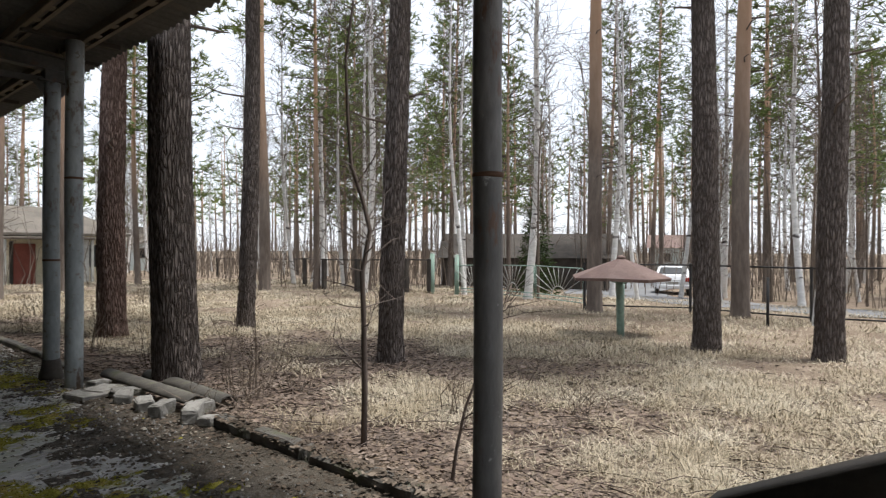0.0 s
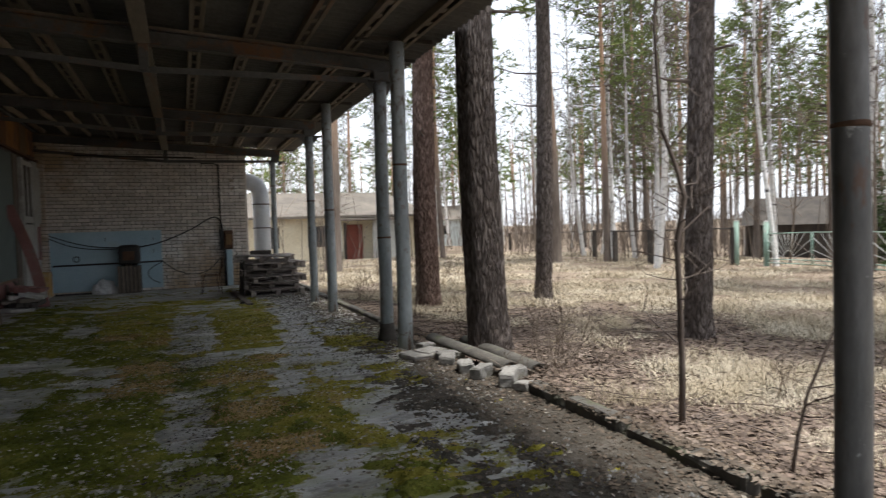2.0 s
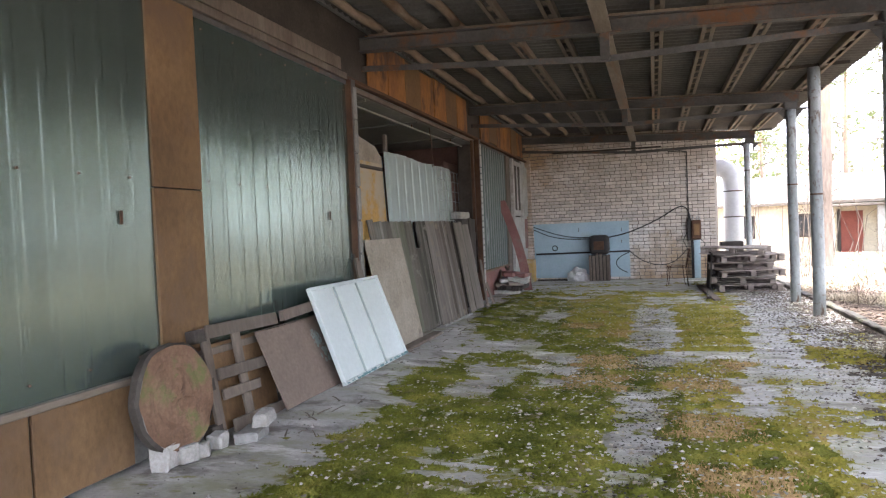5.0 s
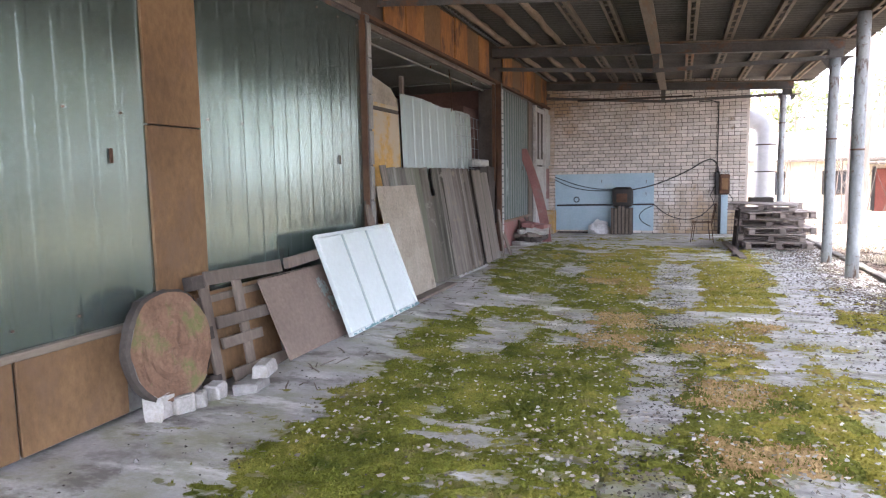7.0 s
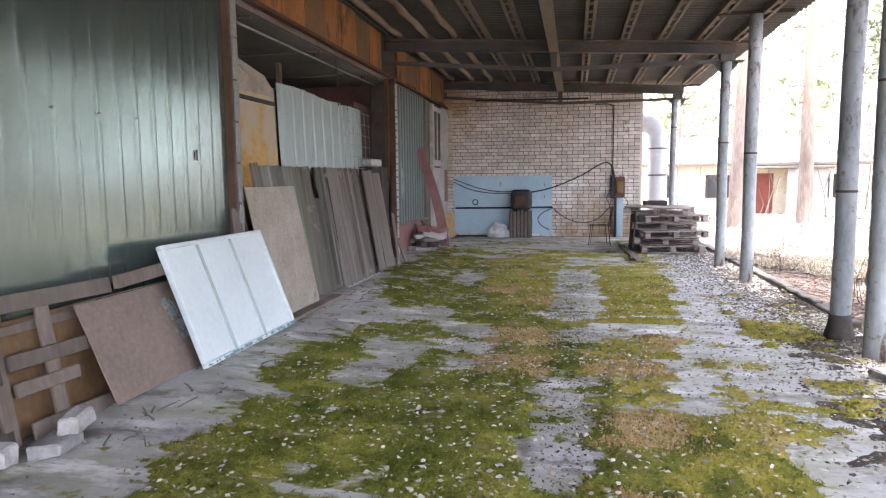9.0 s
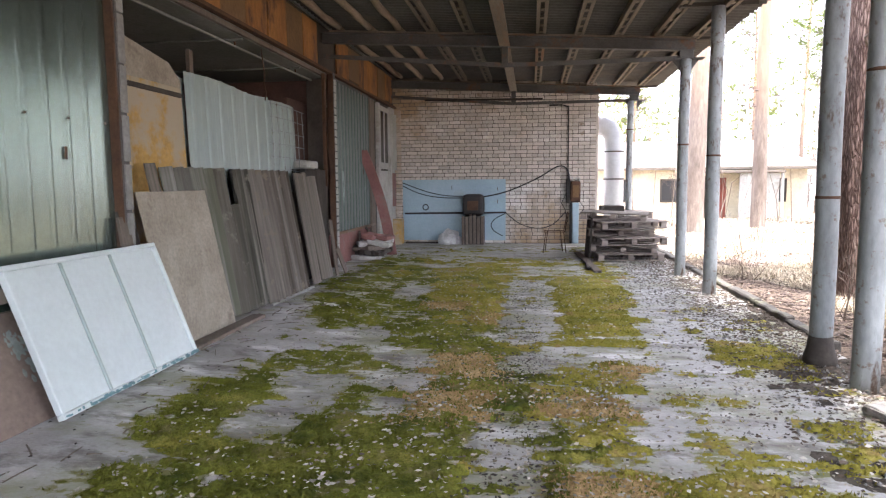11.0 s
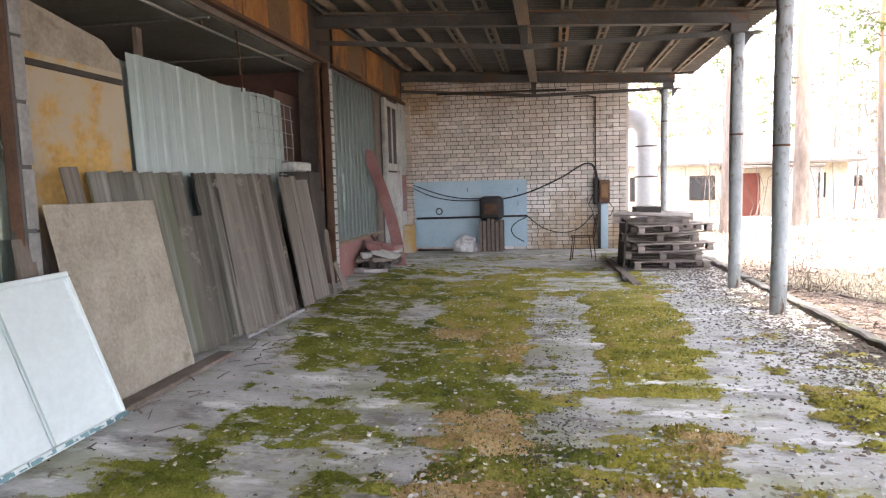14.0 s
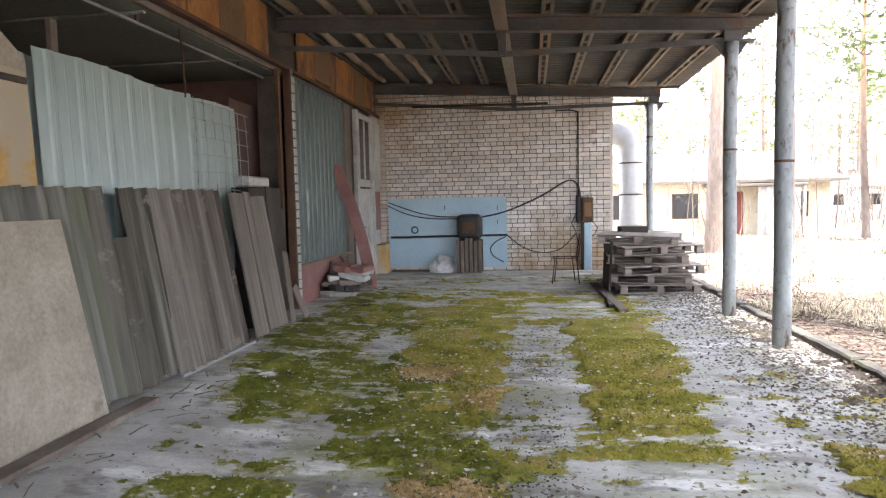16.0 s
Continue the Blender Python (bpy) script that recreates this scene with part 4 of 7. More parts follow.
leaning_board("fibreboard", 0.98, 0.68, 0.012, -2.93, -3.2, 5.74, FIBREBOARD, "brown fibreboard with a green paint smear, leaning on a pallet")
fibre = bpy.data.objects["fibreboard"]
part("torn_lip", rough_up(box(-0.49, 0.49, -0.014, 0.002, 0.681, 0.689, 0.002), 0.003, 20), OLD_WOOD, fibre, "pale frayed top edge")
smear = bmesh.new()
for k in range(70):
    zc = rnd.uniform(0.24, 0.56)
    xc = 0.43 - 0.3 * (zc - 0.24) + rnd.gauss(0, 0.028)
    s = rnd.uniform(0.006, 0.02)
    smear.faces.new([smear.verts.new((xc + s * rnd.uniform(0.6, 1.2) * math.cos(q), -0.0118 - 0.00002 * k, zc + 1.6 * s * rnd.uniform(0.6, 1.2) * math.sin(q))) for q in (0, 0.9, 1.8, 2.7, 3.6, 4.5, 5.4)])
part("paint_smear", smear, PALE_TEAL, fibre, "dried pale green paint smear")["kind"] = "stuff"
leaning_board("plank", 0.5, 0.07, 0.03, -2.99, -3.0, 6.12, OLD_WOOD, "short grey plank on the slab under the white panel", "plank")
leaning_board("plywood_sheet", 1.13, 1.34, 0.012, -3.02, -3.29, 8.17, PLYWOOD, "large grey-beige plywood sheet leaning on the shed front")
leaning_board("plank", 0.2, 1.18, 0.03, -3.12, -3.34, 7.52, DARK_WOOD, "dark upright plank beside the plywood", "plank")
leaning_board("plank", 0.13, 1.13, 0.03, -3.12, -3.3, 7.38, OLD_WOOD, "grey upright plank beside the plywood", "plank", 3)
leaning_board("plank", 0.16, 1.58, 0.02, -3.1, -3.36, 8.02, ASBESTOS, "pale grey split board standing among corrugated sheets", "plank", -3)
leaning_board("plank", 0.3, 1.54, 0.022, -3.03, -3.3, 11.28, ASBESTOS, "weathered grey flat board leaning on the shed opening", "board", 2)
leaning_board("plank", 0.52, 1.55, 0.022, -3.04, -3.32, 11.76, ASBESTOS, "weathered grey flat board leaning on the shed opening", "board", 2)
leaning_board("plank", 0.16, 1.6, 0.025, -3.2, -3.3, 12.2, DARK_WOOD, "dark narrow board at the end of the leaning row", "plank", 0)
leaning_board("plank", 0.12, 0.85, 0.02, -2.98, -3.12, 12.05, OLD_WOOD, "short grey offcut leaning at the end of the row", "plank", 10)
leaning_board("plank", 0.16, 0.42, 0.02, -2.95, -3.06, 12.42, OLD_WOOD, "short grey offcut leaning at the end of the row", "plank", -16)
leaning_board("ochre_board", 1.24, 1.95, 0.02, -3.47, -3.54, 8.2, PEELED, "peeling ochre and grey painted board in the shed opening", "board", 0, 0.004, 0.36)
strip = thing("torn_edge", "dark torn strip along the top of the ochre board", "strip")
part("strip", rough_up(box(-3.53, -3.5, 7.58, 8.8, 2.29, 2.335, 0.004), 0.012, 8), DARK_WOOD, strip)
slabt = thing("concrete_panel", "grey rendered panel with a broken corner above the ochre board", "panel")
bm = box(-3.6, -3.545, 7.55, 8.84, 2.32, 2.72, 0.01)
bmesh.ops.subdivide_edges(bm, edges=bm.edges[:], cuts=6)
for v in bm.verts:
    v.co.z = 2.32 + (v.co.z - 2.32) * (1.15 - 0.4 * (v.co.y - 7.55)) * (0.55 if v.co.y > 8.75 else 1.0)
part("panel", rough_up(bm, 0.012, 4), PLYWOOD, slabt)


def corrugated(w, h, xb, xt, ymid, roll, label, mat, z=0.0, notch=None):
    s = thing("corrugated_sheet", label, "roofing sheet", "leaning corrugated sheets", "", leaning(xb, xt, ymid, h, roll, z))
    bm = wavy(w, h, 0.19, 0.075, 0.008, 12, 16)
    if notch is not None:
        bmesh.ops.delete(bm, geom=[v for v in bm.verts if abs(v.co.x - notch) < 0.075 + 0.03 * noise.noise(v.co * 9) and v.co.z > h - 0.3], context="VERTS")
    part("sheet", rough_up(bm, 0.003, 3, ymid), mat, s)
    return s


corrugated(1.05, 1.55, -3.19, -3.45, 8.74, 0, "greenish-grey corrugated asbestos-cement sheet, top broken, leaning", ASBESTOS_GREEN)
corrugated(0.76, 1.55, -3.13, -3.37, 9.45, 0, "dark damp corrugated asbestos-cement sheet with a piece broken out", ASBESTOS_DARK, 0.0, -0.14)
corrugated(1.2, 1.55, -3.06, -3.32, 10.3, 0, "beige-grey corrugated asbestos-cement sheet leaning at the opening", ASBESTOS)
foot = thing("foot_board", "long weathered plank lying under the plywood and sheets", "plank")
part("plank", rough_up(box(-2.98, -2.84, 7.4, 9.05, 0.055, 0.095, 0.006), 0.004, 4), OLD_WOOD, foot)
# added strip that stands in for the pale lower edges of the sheets
bm = bmesh.new()
tri = [bm.verts.new(p) for p in ((-3.0, 9.65, 0.05), (-2.96, 10.95, 0.05), (-3.0, 9.65, 0.09), (-2.96, 10.95, 0.09), (-3.02, 9.65, 0.05), (-2.98, 10.95, 0.05), (-3.02, 9.65, 0.09), (-2.98, 10.95, 0.09))]
for q in ((0, 1, 3, 2), (4, 6, 7, 5), (2, 3, 7, 6), (0, 4, 5, 1), (0, 2, 6, 4), (1, 5, 7, 3)):
    bm.faces.new([tri[i] for i in q])
part("strip", bm, PLASTER, thing("pale_strip", "pale strip added as the lower edges of the sheets", "strip"))


def zinc_sheet(ya, yb, za, zb, x, label):
    s = thing("zinc_sheet", label, "metal sheet", "stored zinc sheets", "", Matrix.Translation((x, (ya + yb) / 2, za)) @ Matrix.Rotation(radians(-2), 4, "Y") @ Matrix.Rotation(radians(90), 4, "Z"))
    bm = wavy(yb - ya, zb - za, 0.31, 0.014, 0.002, 24, 10, True)
    for v in bm.verts:
        v.co.y += 0.012 * noise.noise(Vector((v.co.x * 1.3, v.co.z * 1.1, ya)))
        v.co.z += (0.04 * noise.noise(Vector((v.co.x * 1.0, 1.0, ya))) if v.co.z > 0.5 else 0)
    part("sheet", bm, ZINC, s)
    return s


zinc_sheet(8.86, 10.9, 0.75, 2.56, -3.46, "pale galvanised ribbed sheet stored upright in the shed opening")
zinc_sheet(10.7, 11.95, 0.75, 2.55, -3.5, "pale galvanised ribbed sheet stored upright behind wire mesh")
zinc_sheet(8.66, 8.95, 0.75, 2.5, -3.52, "narrow galvanised ribbed sheet stored upright beside the ochre board")
st = thing("stick", "rough wooden stick standing behind the zinc sheets", "stick")
part("stick", rough_up(box(-3.68, -3.63, 9.2, 9.27, 0.0, 2.84, 0.006, None), 0.004, 5), OLD_WOOD, st)
st = thing("stick", "thin dark rod hanging from the shed ceiling", "rod")
part("rod", tube([(-3.47, 10.74, 2.5), (-3.45, 10.72, 2.6), (-3.48, 10.75, 2.7), (-3.46, 10.72, 2.85), (-3.5, 10.74, 3.14)], 0.009, 6), RUST_IRON, st)


def wire_mesh():
    m = thing("wire_mesh", "grey welded wire mesh hung before the zinc sheets", "mesh")
    for k in range(7):
        y = 10.78 + 0.19 * k
        part("wire", tube([(-3.4, y, 1.55), (-3.4 + 0.01 * math.sin(k), y + 0.01, 2.0), (-3.425, y + 0.015, 2.52 - 0.01 * k)], 0.005, 5), STEEL_PAINT, m)
    for k in range(6):
        z = 1.62 + 0.17 * k
        part("wire", tube([(-3.405, 10.72, z), (-3.41, 11.3, z + 0.01), (-3.405, 11.96, z - 0.01)], 0.005, 5), STEEL_PAINT, m)
    return m


wire_mesh()
tray = thing("white_tray", "dirty white enamel tray on the stacked boards", "tray")
bm = box(-3.52, -3.32, 11.78, 12.32, 1.66, 1.78, 0.02)
part("tray", bm, DIRTY_WHITE, tray)
shelf = thing("board_stack", "dark stacked boards under the white tray", "boards")
part("body", box(-3.52, -3.3, 11.7, 12.6, 0.0, 1.655, 0.01), DARK_WOOD, shelf)
pipe = thing("conduit", "old grey pipe running under the shed ceiling", "pipe")
part("pipe", tube([(-3.6, 7.25, 3.07), (-3.58, 9.0, 3.06), (-3.6, 11.0, 3.07), (-3.58, 13.2, 3.08)], 0.016, 8), SHED_SLAB, pipe)
for y in (8.2, 10.2, 12.2):
    part("hanger", box(-3.61, -3.59, y, y + 0.02, 3.08, 3.142), RUST_IRON, pipe)
hook = thing("red_beam", "faded red timber beam inside the shed", "beam")
part("beam", box(-3.9, -3.78, 12.3, 13.2, 1.2, 2.75, 0.006), DARK_BRICK, hook)

PALLET_WOOD = material("pale_weathered_pallet_wood", [(0.2, 0.165, 0.14), (0.33, 0.285, 0.25), (0.48, 0.425, 0.385)], 3.0, 30, 0.88, bump=0.4, stretch=(0.3, 1, 1), vary=0.45, stain=(0.13, 0.1, 0.08), stain_scale=2.5, stain_at=(0.54, 0.66))
PALLET_MESHES = {}


def pallet_mesh(key, sx, sy, sz):
    if key not in PALLET_MESHES:
        bm = box(-sx / 2, sx / 2, -sy / 2, sy / 2, 0, sz, 0.004)
        bmesh.ops.subdivide_edges(bm, edges=[e for e in bm.edges if e.calc_length() > 0.5], cuts=3)
        rough_up(bm, 0.003, 5, len(PALLET_MESHES))
        me = mesh_of(bm, key)
        me.materials.append(PALLET_WOOD)
        PALLET_MESHES[key] = me
    return PALLET_MESHES[key]


def pallet(m, label, group, missing=()):
    p = thing("pallet", label, "pallet", group, "", m)
    for k in range(7):
        if k in missing:
            continue
        part_of("deck_board", pallet_mesh("deck_board", 1.2, 0.095, 0.02), p, pose(rnd.uniform(-0.01, 0.01), -0.45 + 0.15 * k, 0.118, 0, 0, rnd.uniform(-0.8, 0.8)))
    for x in (-0.53, 0.0, 0.53):
        part_of("cross_board", pallet_mesh("cross_board", 0.1, 1.0, 0.02), p, pose(x, 0, 0.098))
        for y in (-0.44, 0.0, 0.44):
            part_of("block", pallet_mesh("pallet_block", 0.1, 0.11, 0.078), p, pose(x, y, 0.02))
    for y in (-0.44, 0.0, 0.44):
        part_of("runner", pallet_mesh("runner", 1.2, 0.1, 0.02), p, pose(0, y, 0))
    return p


z = 0.0
for k, (dx, dy, rz, tilt) in enumerate(((0.05, 0.0, 3, 0), (0.0, 0.03, -7, 0.9), (0.07, -0.06, 6, -0.9), (-0.06, 0.05, -5, 0.8), (0.04, -0.05, 9, -1.0), (-0.16, 0.06, -11, 2.2))):
    pallet(pose(1.62 + dx, 15.22 + dy, z, 0, tilt, rz), "weathered grey wooden pallet in an untidy stack", "pallet stack", (2,) if k == 4 else ())
    z += 0.146
z = 0.0
for k in range(6):
    pallet(pose(1.72 + rnd.uniform(-0.04, 0.04), 16.45, z, 0, 0, rnd.uniform(-3, 3)), "dark weathered pallet in the stack behind", "rear pallet stack")
    z += 0.14
crate = thing("crate", "small dark wooden crate on top of the rear pallets", "crate")
part("crate", rough_up(box(1.3, 1.75, 16.1, 16.6, 0.842, 0.95, 0.01), 0.006, 4), DARK_WOOD, crate)
dark = thing("dark_panel", "dark board standing against the pallet stack", "board")
part("board", board(0.03, 0.9, 0.78, 2, 0.005), DARK_WOOD, dark)
dark.matrix_basis = pose(0.96, 15.25, 0, 0, 3, 0)
for a, b in (((0.82, 15.9), (0.95, 13.15)), ((1.0, 15.6), (0.86, 13.5))):
    d = Vector((b[0] - a[0], b[1] - a[1], 0))
    pl = thing("floor_plank", "dark weathered plank lying on the slab beside the pallets", "plank", "floor planks", "", Matrix.Translation((a[0], a[1], 0.0)) @ Matrix.Rotation(math.atan2(d.y, d.x), 4, "Z"))
    part("plank", rough_up(box(0, d.length, -0.06, 0.06, 0.0, 0.04, 0.005), 0.003, 5), DARK_WOOD if a[0] > 0.9 else OLD_WOOD, pl)

# a pallet stood on edge, log round and blocks by the first metal sheets
up = thing("pallet", "weathered open-slatted pallet stood on edge against the front", "pallet", "", "", leaning(-3.1, -3.25, 5.06, 0.82, 1.5))
for z, h, x0, x1 in ((0.0, 0.095, -0.3, 0.5), (0.25, 0.08, -0.36, 0.1), (0.4, 0.09, -0.38, 0.4), (0.72, 0.1, -0.42, 0.5)):
    part("slat", rough_up(box(x0, x1, -0.05, -0.025, z, z + h, 0.005), 0.004, 5, z), OLD_WOOD, up)
for x in (-0.46, -0.1):
    part("upright", rough_up(box(x, x + 0.095, -0.022, 0.004, 0.0, 0.8, 0.005), 0.004, 5, x), OLD_WOOD, up)
for x, z in ((-0.52, 0.0), (-0.52, 0.34), (-0.52, 0.7)):
    part("block", box(x, x + 0.12, -0.024, 0.07, z, z + 0.1, 0.008), DARK_WOOD, up)
leaning_board("plank", 0.58, 0.09, 0.05, -3.14, -3.15, 5.86, OLD_WOOD, "grey plank resting on top of the upright pallet", "plank", -2.5, 0.004, 0.68)
leaning_board("chipboard_offcut", 0.9, 0.66, 0.015, -3.2, -3.3, 5.1, CHIPBOARD, "brown chipboard offcut behind the upright pallet", "board")
off = bpy.data.objects["chipboard_offcut"]
part("batten", rough_up(box(-0.44, 0.44, -0.04, -0.012, 0.58, 0.635, 0.004), 0.003, 6), OLD_WOOD, off, "grey batten nailed along the top")


def log_round():
    """A thick slab cut from a big trunk, propped on its rim."""
    g = thing("log_round", "mossy round slab of a sawn log propped on its rim", "log", "", "", Matrix.Translation((-3.15, 4.21, 0.42)) @ Matrix.Rotation(radians(-8), 4, "Y") @ Matrix.Diagonal((1, 0.98, 1, 1)))
    bm = bmesh.new()
    rings = []
    for x, r in ((-0.02, 0.33), (-0.005, 0.36), (0.055, 0.365), (0.07, 0.345)):
        ring = []
        for k in range(48):
            a = 2 * math.pi * k / 48
            rr = r * (1 + 0.07 * noise.noise(Vector((math.cos(a) * 1.6, math.sin(a) * 1.6, 1))) + 0.03 * noise.noise(Vector((math.cos(a) * 7, math.sin(a) * 7, x * 9))))
            ring.append(bm.verts.new((x, rr * math.cos(a), rr * math.sin(a))))
        rings.append(ring)
    for a, b in zip(rings, rings[1:]):
        for k in range(48):
            bm.faces.new((a[k], a[(k + 1) % 48], b[(k + 1) % 48], b[k]))
    part("bark_rim", bm, DARK_WOOD, g)
    bm = bmesh.new()
    prev = None
    for j in range(1, 15):
        r = 0.345 * j / 14
        ring = []
        for k in range(48):
            a = 2 * math.pi * k / 48
            rr = r * (1 + 0.07 * noise.noise(Vector((math.cos(a) * 1.6, math.sin(a) * 1.6, 1))))
            ring.append(bm.verts.new((0.072 + 0.012 * noise.noise(Vector((rr * 20, a * 2, 0))) + 0.01 * noise.noise(Vector((rr * math.cos(a) * 9, rr * math.sin(a) * 9, 4))), rr * math.cos(a), rr * math.sin(a))))
        if prev:
            for k in range(48):
                bm.faces.new((prev[k], prev[(k + 1) % 48], ring[(k + 1) % 48], ring[k]))
        else:
            bm.faces.new(ring)
        prev = ring
    part("cut_face", bm, LOG_END, g)
    return g


log_round()


def block(x, y, sx, sy, sz, rz, label, mat=None, z=0.0, name="building_block", rx=0.0):
    b = thing(name, label, "block", "loose blocks", "", pose(x, y, z + rise(x, y), rx, 0, rz))
    bm = box(-sx / 2, sx / 2, -sy / 2, sy / 2, 0, sz, 0.012)
    bmesh.ops.subdivide_edges(bm, edges=bm.edges[:], cuts=3)
    part("block", rough_up(rough_up(bm, 0.018, 8, x * 3 + y), 0.007, 30, y), mat or WHITE_BLOCK, b)
    return b


for x, y, sx, sy, sz, rz in ((-3.1, 4.08, 0.13, 0.17, 0.16, 10), (-3.04, 4.2, 0.1, 0.14, 0.12, -8), (-3.0, 4.32, 0.08, 0.08, 0.1, 20), (-3.03, 4.5, 0.12, 0.13, 0.1, 5), (-2.9, 4.72, 0.17, 0.26, 0.07, 15)):
    block(x, y, sx, sy, sz, rz, "rough white silicate block lying on the slab", WHITE_BLOCK if sy < 0.2 else PLASTER)
block(-2.88, 4.86, 0.11, 0.2, 0.09, 12, "white silicate block lying tilted on a slab piece", None, 0.072, "building_block", 4)

# rubble and the warped red plank by the far sheet
for k in range(40):
    x, y = -3.06 + rnd.uniform(-0.2, 0.24), 14.65 + rnd.uniform(-0.55, 0.55)
    block(x, y, rnd.uniform(0.12, 0.4), rnd.uniform(0.15, 0.45), rnd.uniform(0.05, 0.1), rnd.uniform(0, 180), "broken pale rubble in a heap by the plinth", (WHITE_BLOCK, DARK_WOOD, OLD_WOOD, DIRTY_WHITE, RED_WOOD)[k % 5], max(0.0, 0.085 * (k % 5) - 0.01), "rubble", rnd.uniform(-12, 12))
basin = thing("old_basin", "dirty white dented sheet-metal basin in the rubble", "basin")
part("basin", rough_up(box(-3.15, -2.85, 14.5, 15.0, 0.2, 0.42, 0.05, None, None, 3), 0.02, 5), DIRTY_WHITE, basin)
for a, b in (((-3.25, 14.3, 0.0), (-3.3, 14.55, 0.55)), ((-2.95, 15.2, 0.0), (-3.3, 15.0, 0.6)), ((-3.05, 14.35, 0.02), (-3.28, 15.3, 0.55))):
    pl = thing("lath", "grey timber offcut leaning in the rubble heap", "lath", "rubble laths")
    part("lath", tube([a, b], 0.025, 4), OLD_WOOD, pl)
bm = bmesh.new()
n = 14
rows_v = []
for k in range(n + 1):
    u = k / n
    yc = 15.25 - 0.25 * u
    xc = -2.84 - 0.36 * u - 0.14 * u * u + 0.05 * math.sin(math.pi * u)
    rows_v.append([bm.verts.new(p) for p in ((xc - 0.1, yc, 2.08 * u), (xc + 0.1, yc, 2.08 * u), (xc + 0.1, yc + 0.03, 2.08 * u), (xc - 0.1, yc + 0.03, 2.08 * u))])
for a, b in zip(rows_v, rows_v[1:]):
    for k in range(4):
        bm.faces.new((a[k], a[(k + 1) % 4], b[(k + 1) % 4], b[k]))
bm.faces.new(rows_v[0][::-1])
bm.faces.new(rows_v[-1])
part("plank", bm, RED_WOOD, thing("warped_plank", "warped faded-red painted plank leaning by the door", "plank"))

# ---- things on and before the brick wall ----
bb = thing("blue_board", "pale blue painted sheet fixed on the brick wall", "board")
bm = box(-3.2, -0.71, Y1 - 0.045, Y1 - 0.02, 0.06, 1.52, 0.003)
bmesh.ops.subdivide_edges(bm, edges=[e for e in bm.edges if e.calc_length() > 0.5], cuts=6)
part("sheet", rough_up(bm, 0.003, 2), BLUE_BOARD, bb)
for x, z in ((-0.9, 1.25), (-0.9, 0.95), (-2.0, 1.28)):
    part("slot", box(x - 0.006, x + 0.006, Y1 - 0.052, Y1 - 0.044, z, z + 0.09), RUST_IRON, bb)
rail = thing("wall_rail", "dark iron rail along the blue board", "rail")
part("bar", tube([(-3.15, Y1 - 0.07, 0.71), (-1.9, Y1 - 0.065, 0.72), (-0.7, Y1 - 0.07, 0.73)], 0.022, 8), BLACK_IRON, rail)
coil = thing("wire_coil", "small dark coil of wire hanging on the blue board", "coil")
for r in (0.07, 0.062):
    part("turn", tube([(-2.64 + r * math.cos(a), Y1 - 0.06, 0.86 + r * math.sin(a)) for a in [2 * math.pi * k / 16 for k in range(17)]], 0.009, 5), BLACK_IRON, coil)
drum = thing("black_hood", "black rounded motor hood standing on an upright pallet piece", "machine")
bm = box(-1.7, -1.2, 17.75, 18.2, 0.66, 1.18, 0.14, None, None, 4)
part("hood", rough_up(bm, 0.01, 4), BLACK_IRON, drum)
part("dark_face", box(-1.58, -1.32, 17.735, 17.75, 0.8, 1.02, 0.01), RUST_IRON, drum)
stand = thing("slatted_stand", "grey slatted timber stand under the black hood", "stand")
for k in range(6):
    part("slat", rough_up(box(-1.71 + 0.09 * k, -1.65 + 0.09 * k, 17.72, 17.75, 0.0, 0.68 + rnd.uniform(-0.05, 0.05), 0.005), 0.004, 6, k), OLD_WOOD, stand)
part("body", box(-1.7, -1.2, 17.76, 18.15, 0.0, 0.655, 0.01), DARK_WOOD, stand)


def sack():
    s = thing("plastic_sack", "heap of crumpled white plastic sacks on the slab", "sack")
    bm = bmesh.new()
    bmesh.ops.create_icosphere(bm, subdivisions=4, radius=1.0)
    for v in bm.verts:
        n = v.co.normalized()
        v.co = Vector((n.x * 0.28, n.y * 0.22, max(0.0, n.z) * 0.32))
        v.co += n * (0.07 * noise.noise(n * 2.3) + 0.05 * abs(noise.noise(n * 5.5)) + 0.02 * noise.noise(n * 14))
        v.co.z = max(0.0, v.co.z)
    part("sack", bm, PLASTIC, s)
    s.matrix_basis = pose(-2.02, 18.0, 0)
    return s


sack()
bt = thing("floor_batten", "dark batten lying along the wall foot", "batten")
part("batten", box(-3.1, -2.3, 18.02, 18.08, 0.0, 0.04, 0.004), DARK_WOOD, bt)
cables = (((-3.2, 1.45), (-2.6, 1.22), (-2.1, 1.12), (-1.6, 1.12)), ((-3.2, 1.38), (-2.8, 1.18), (-2.3, 1.08), (-1.65, 1.08)), ((-1.25, 1.1), (-0.7, 1.2), (0.1, 1.55), (0.45, 1.8), (0.65, 1.83), (0.76, 1.68), (0.78, 1.5)), ((-0.72, 0.7), (-0.95, 0.6), (-1.08, 0.45), (-1.0, 0.28), (-0.78, 0.17)), ((-0.72, 0.74), (-0.4, 0.45), (0.0, 0.33), (0.4, 0.4), (0.7, 0.75)))
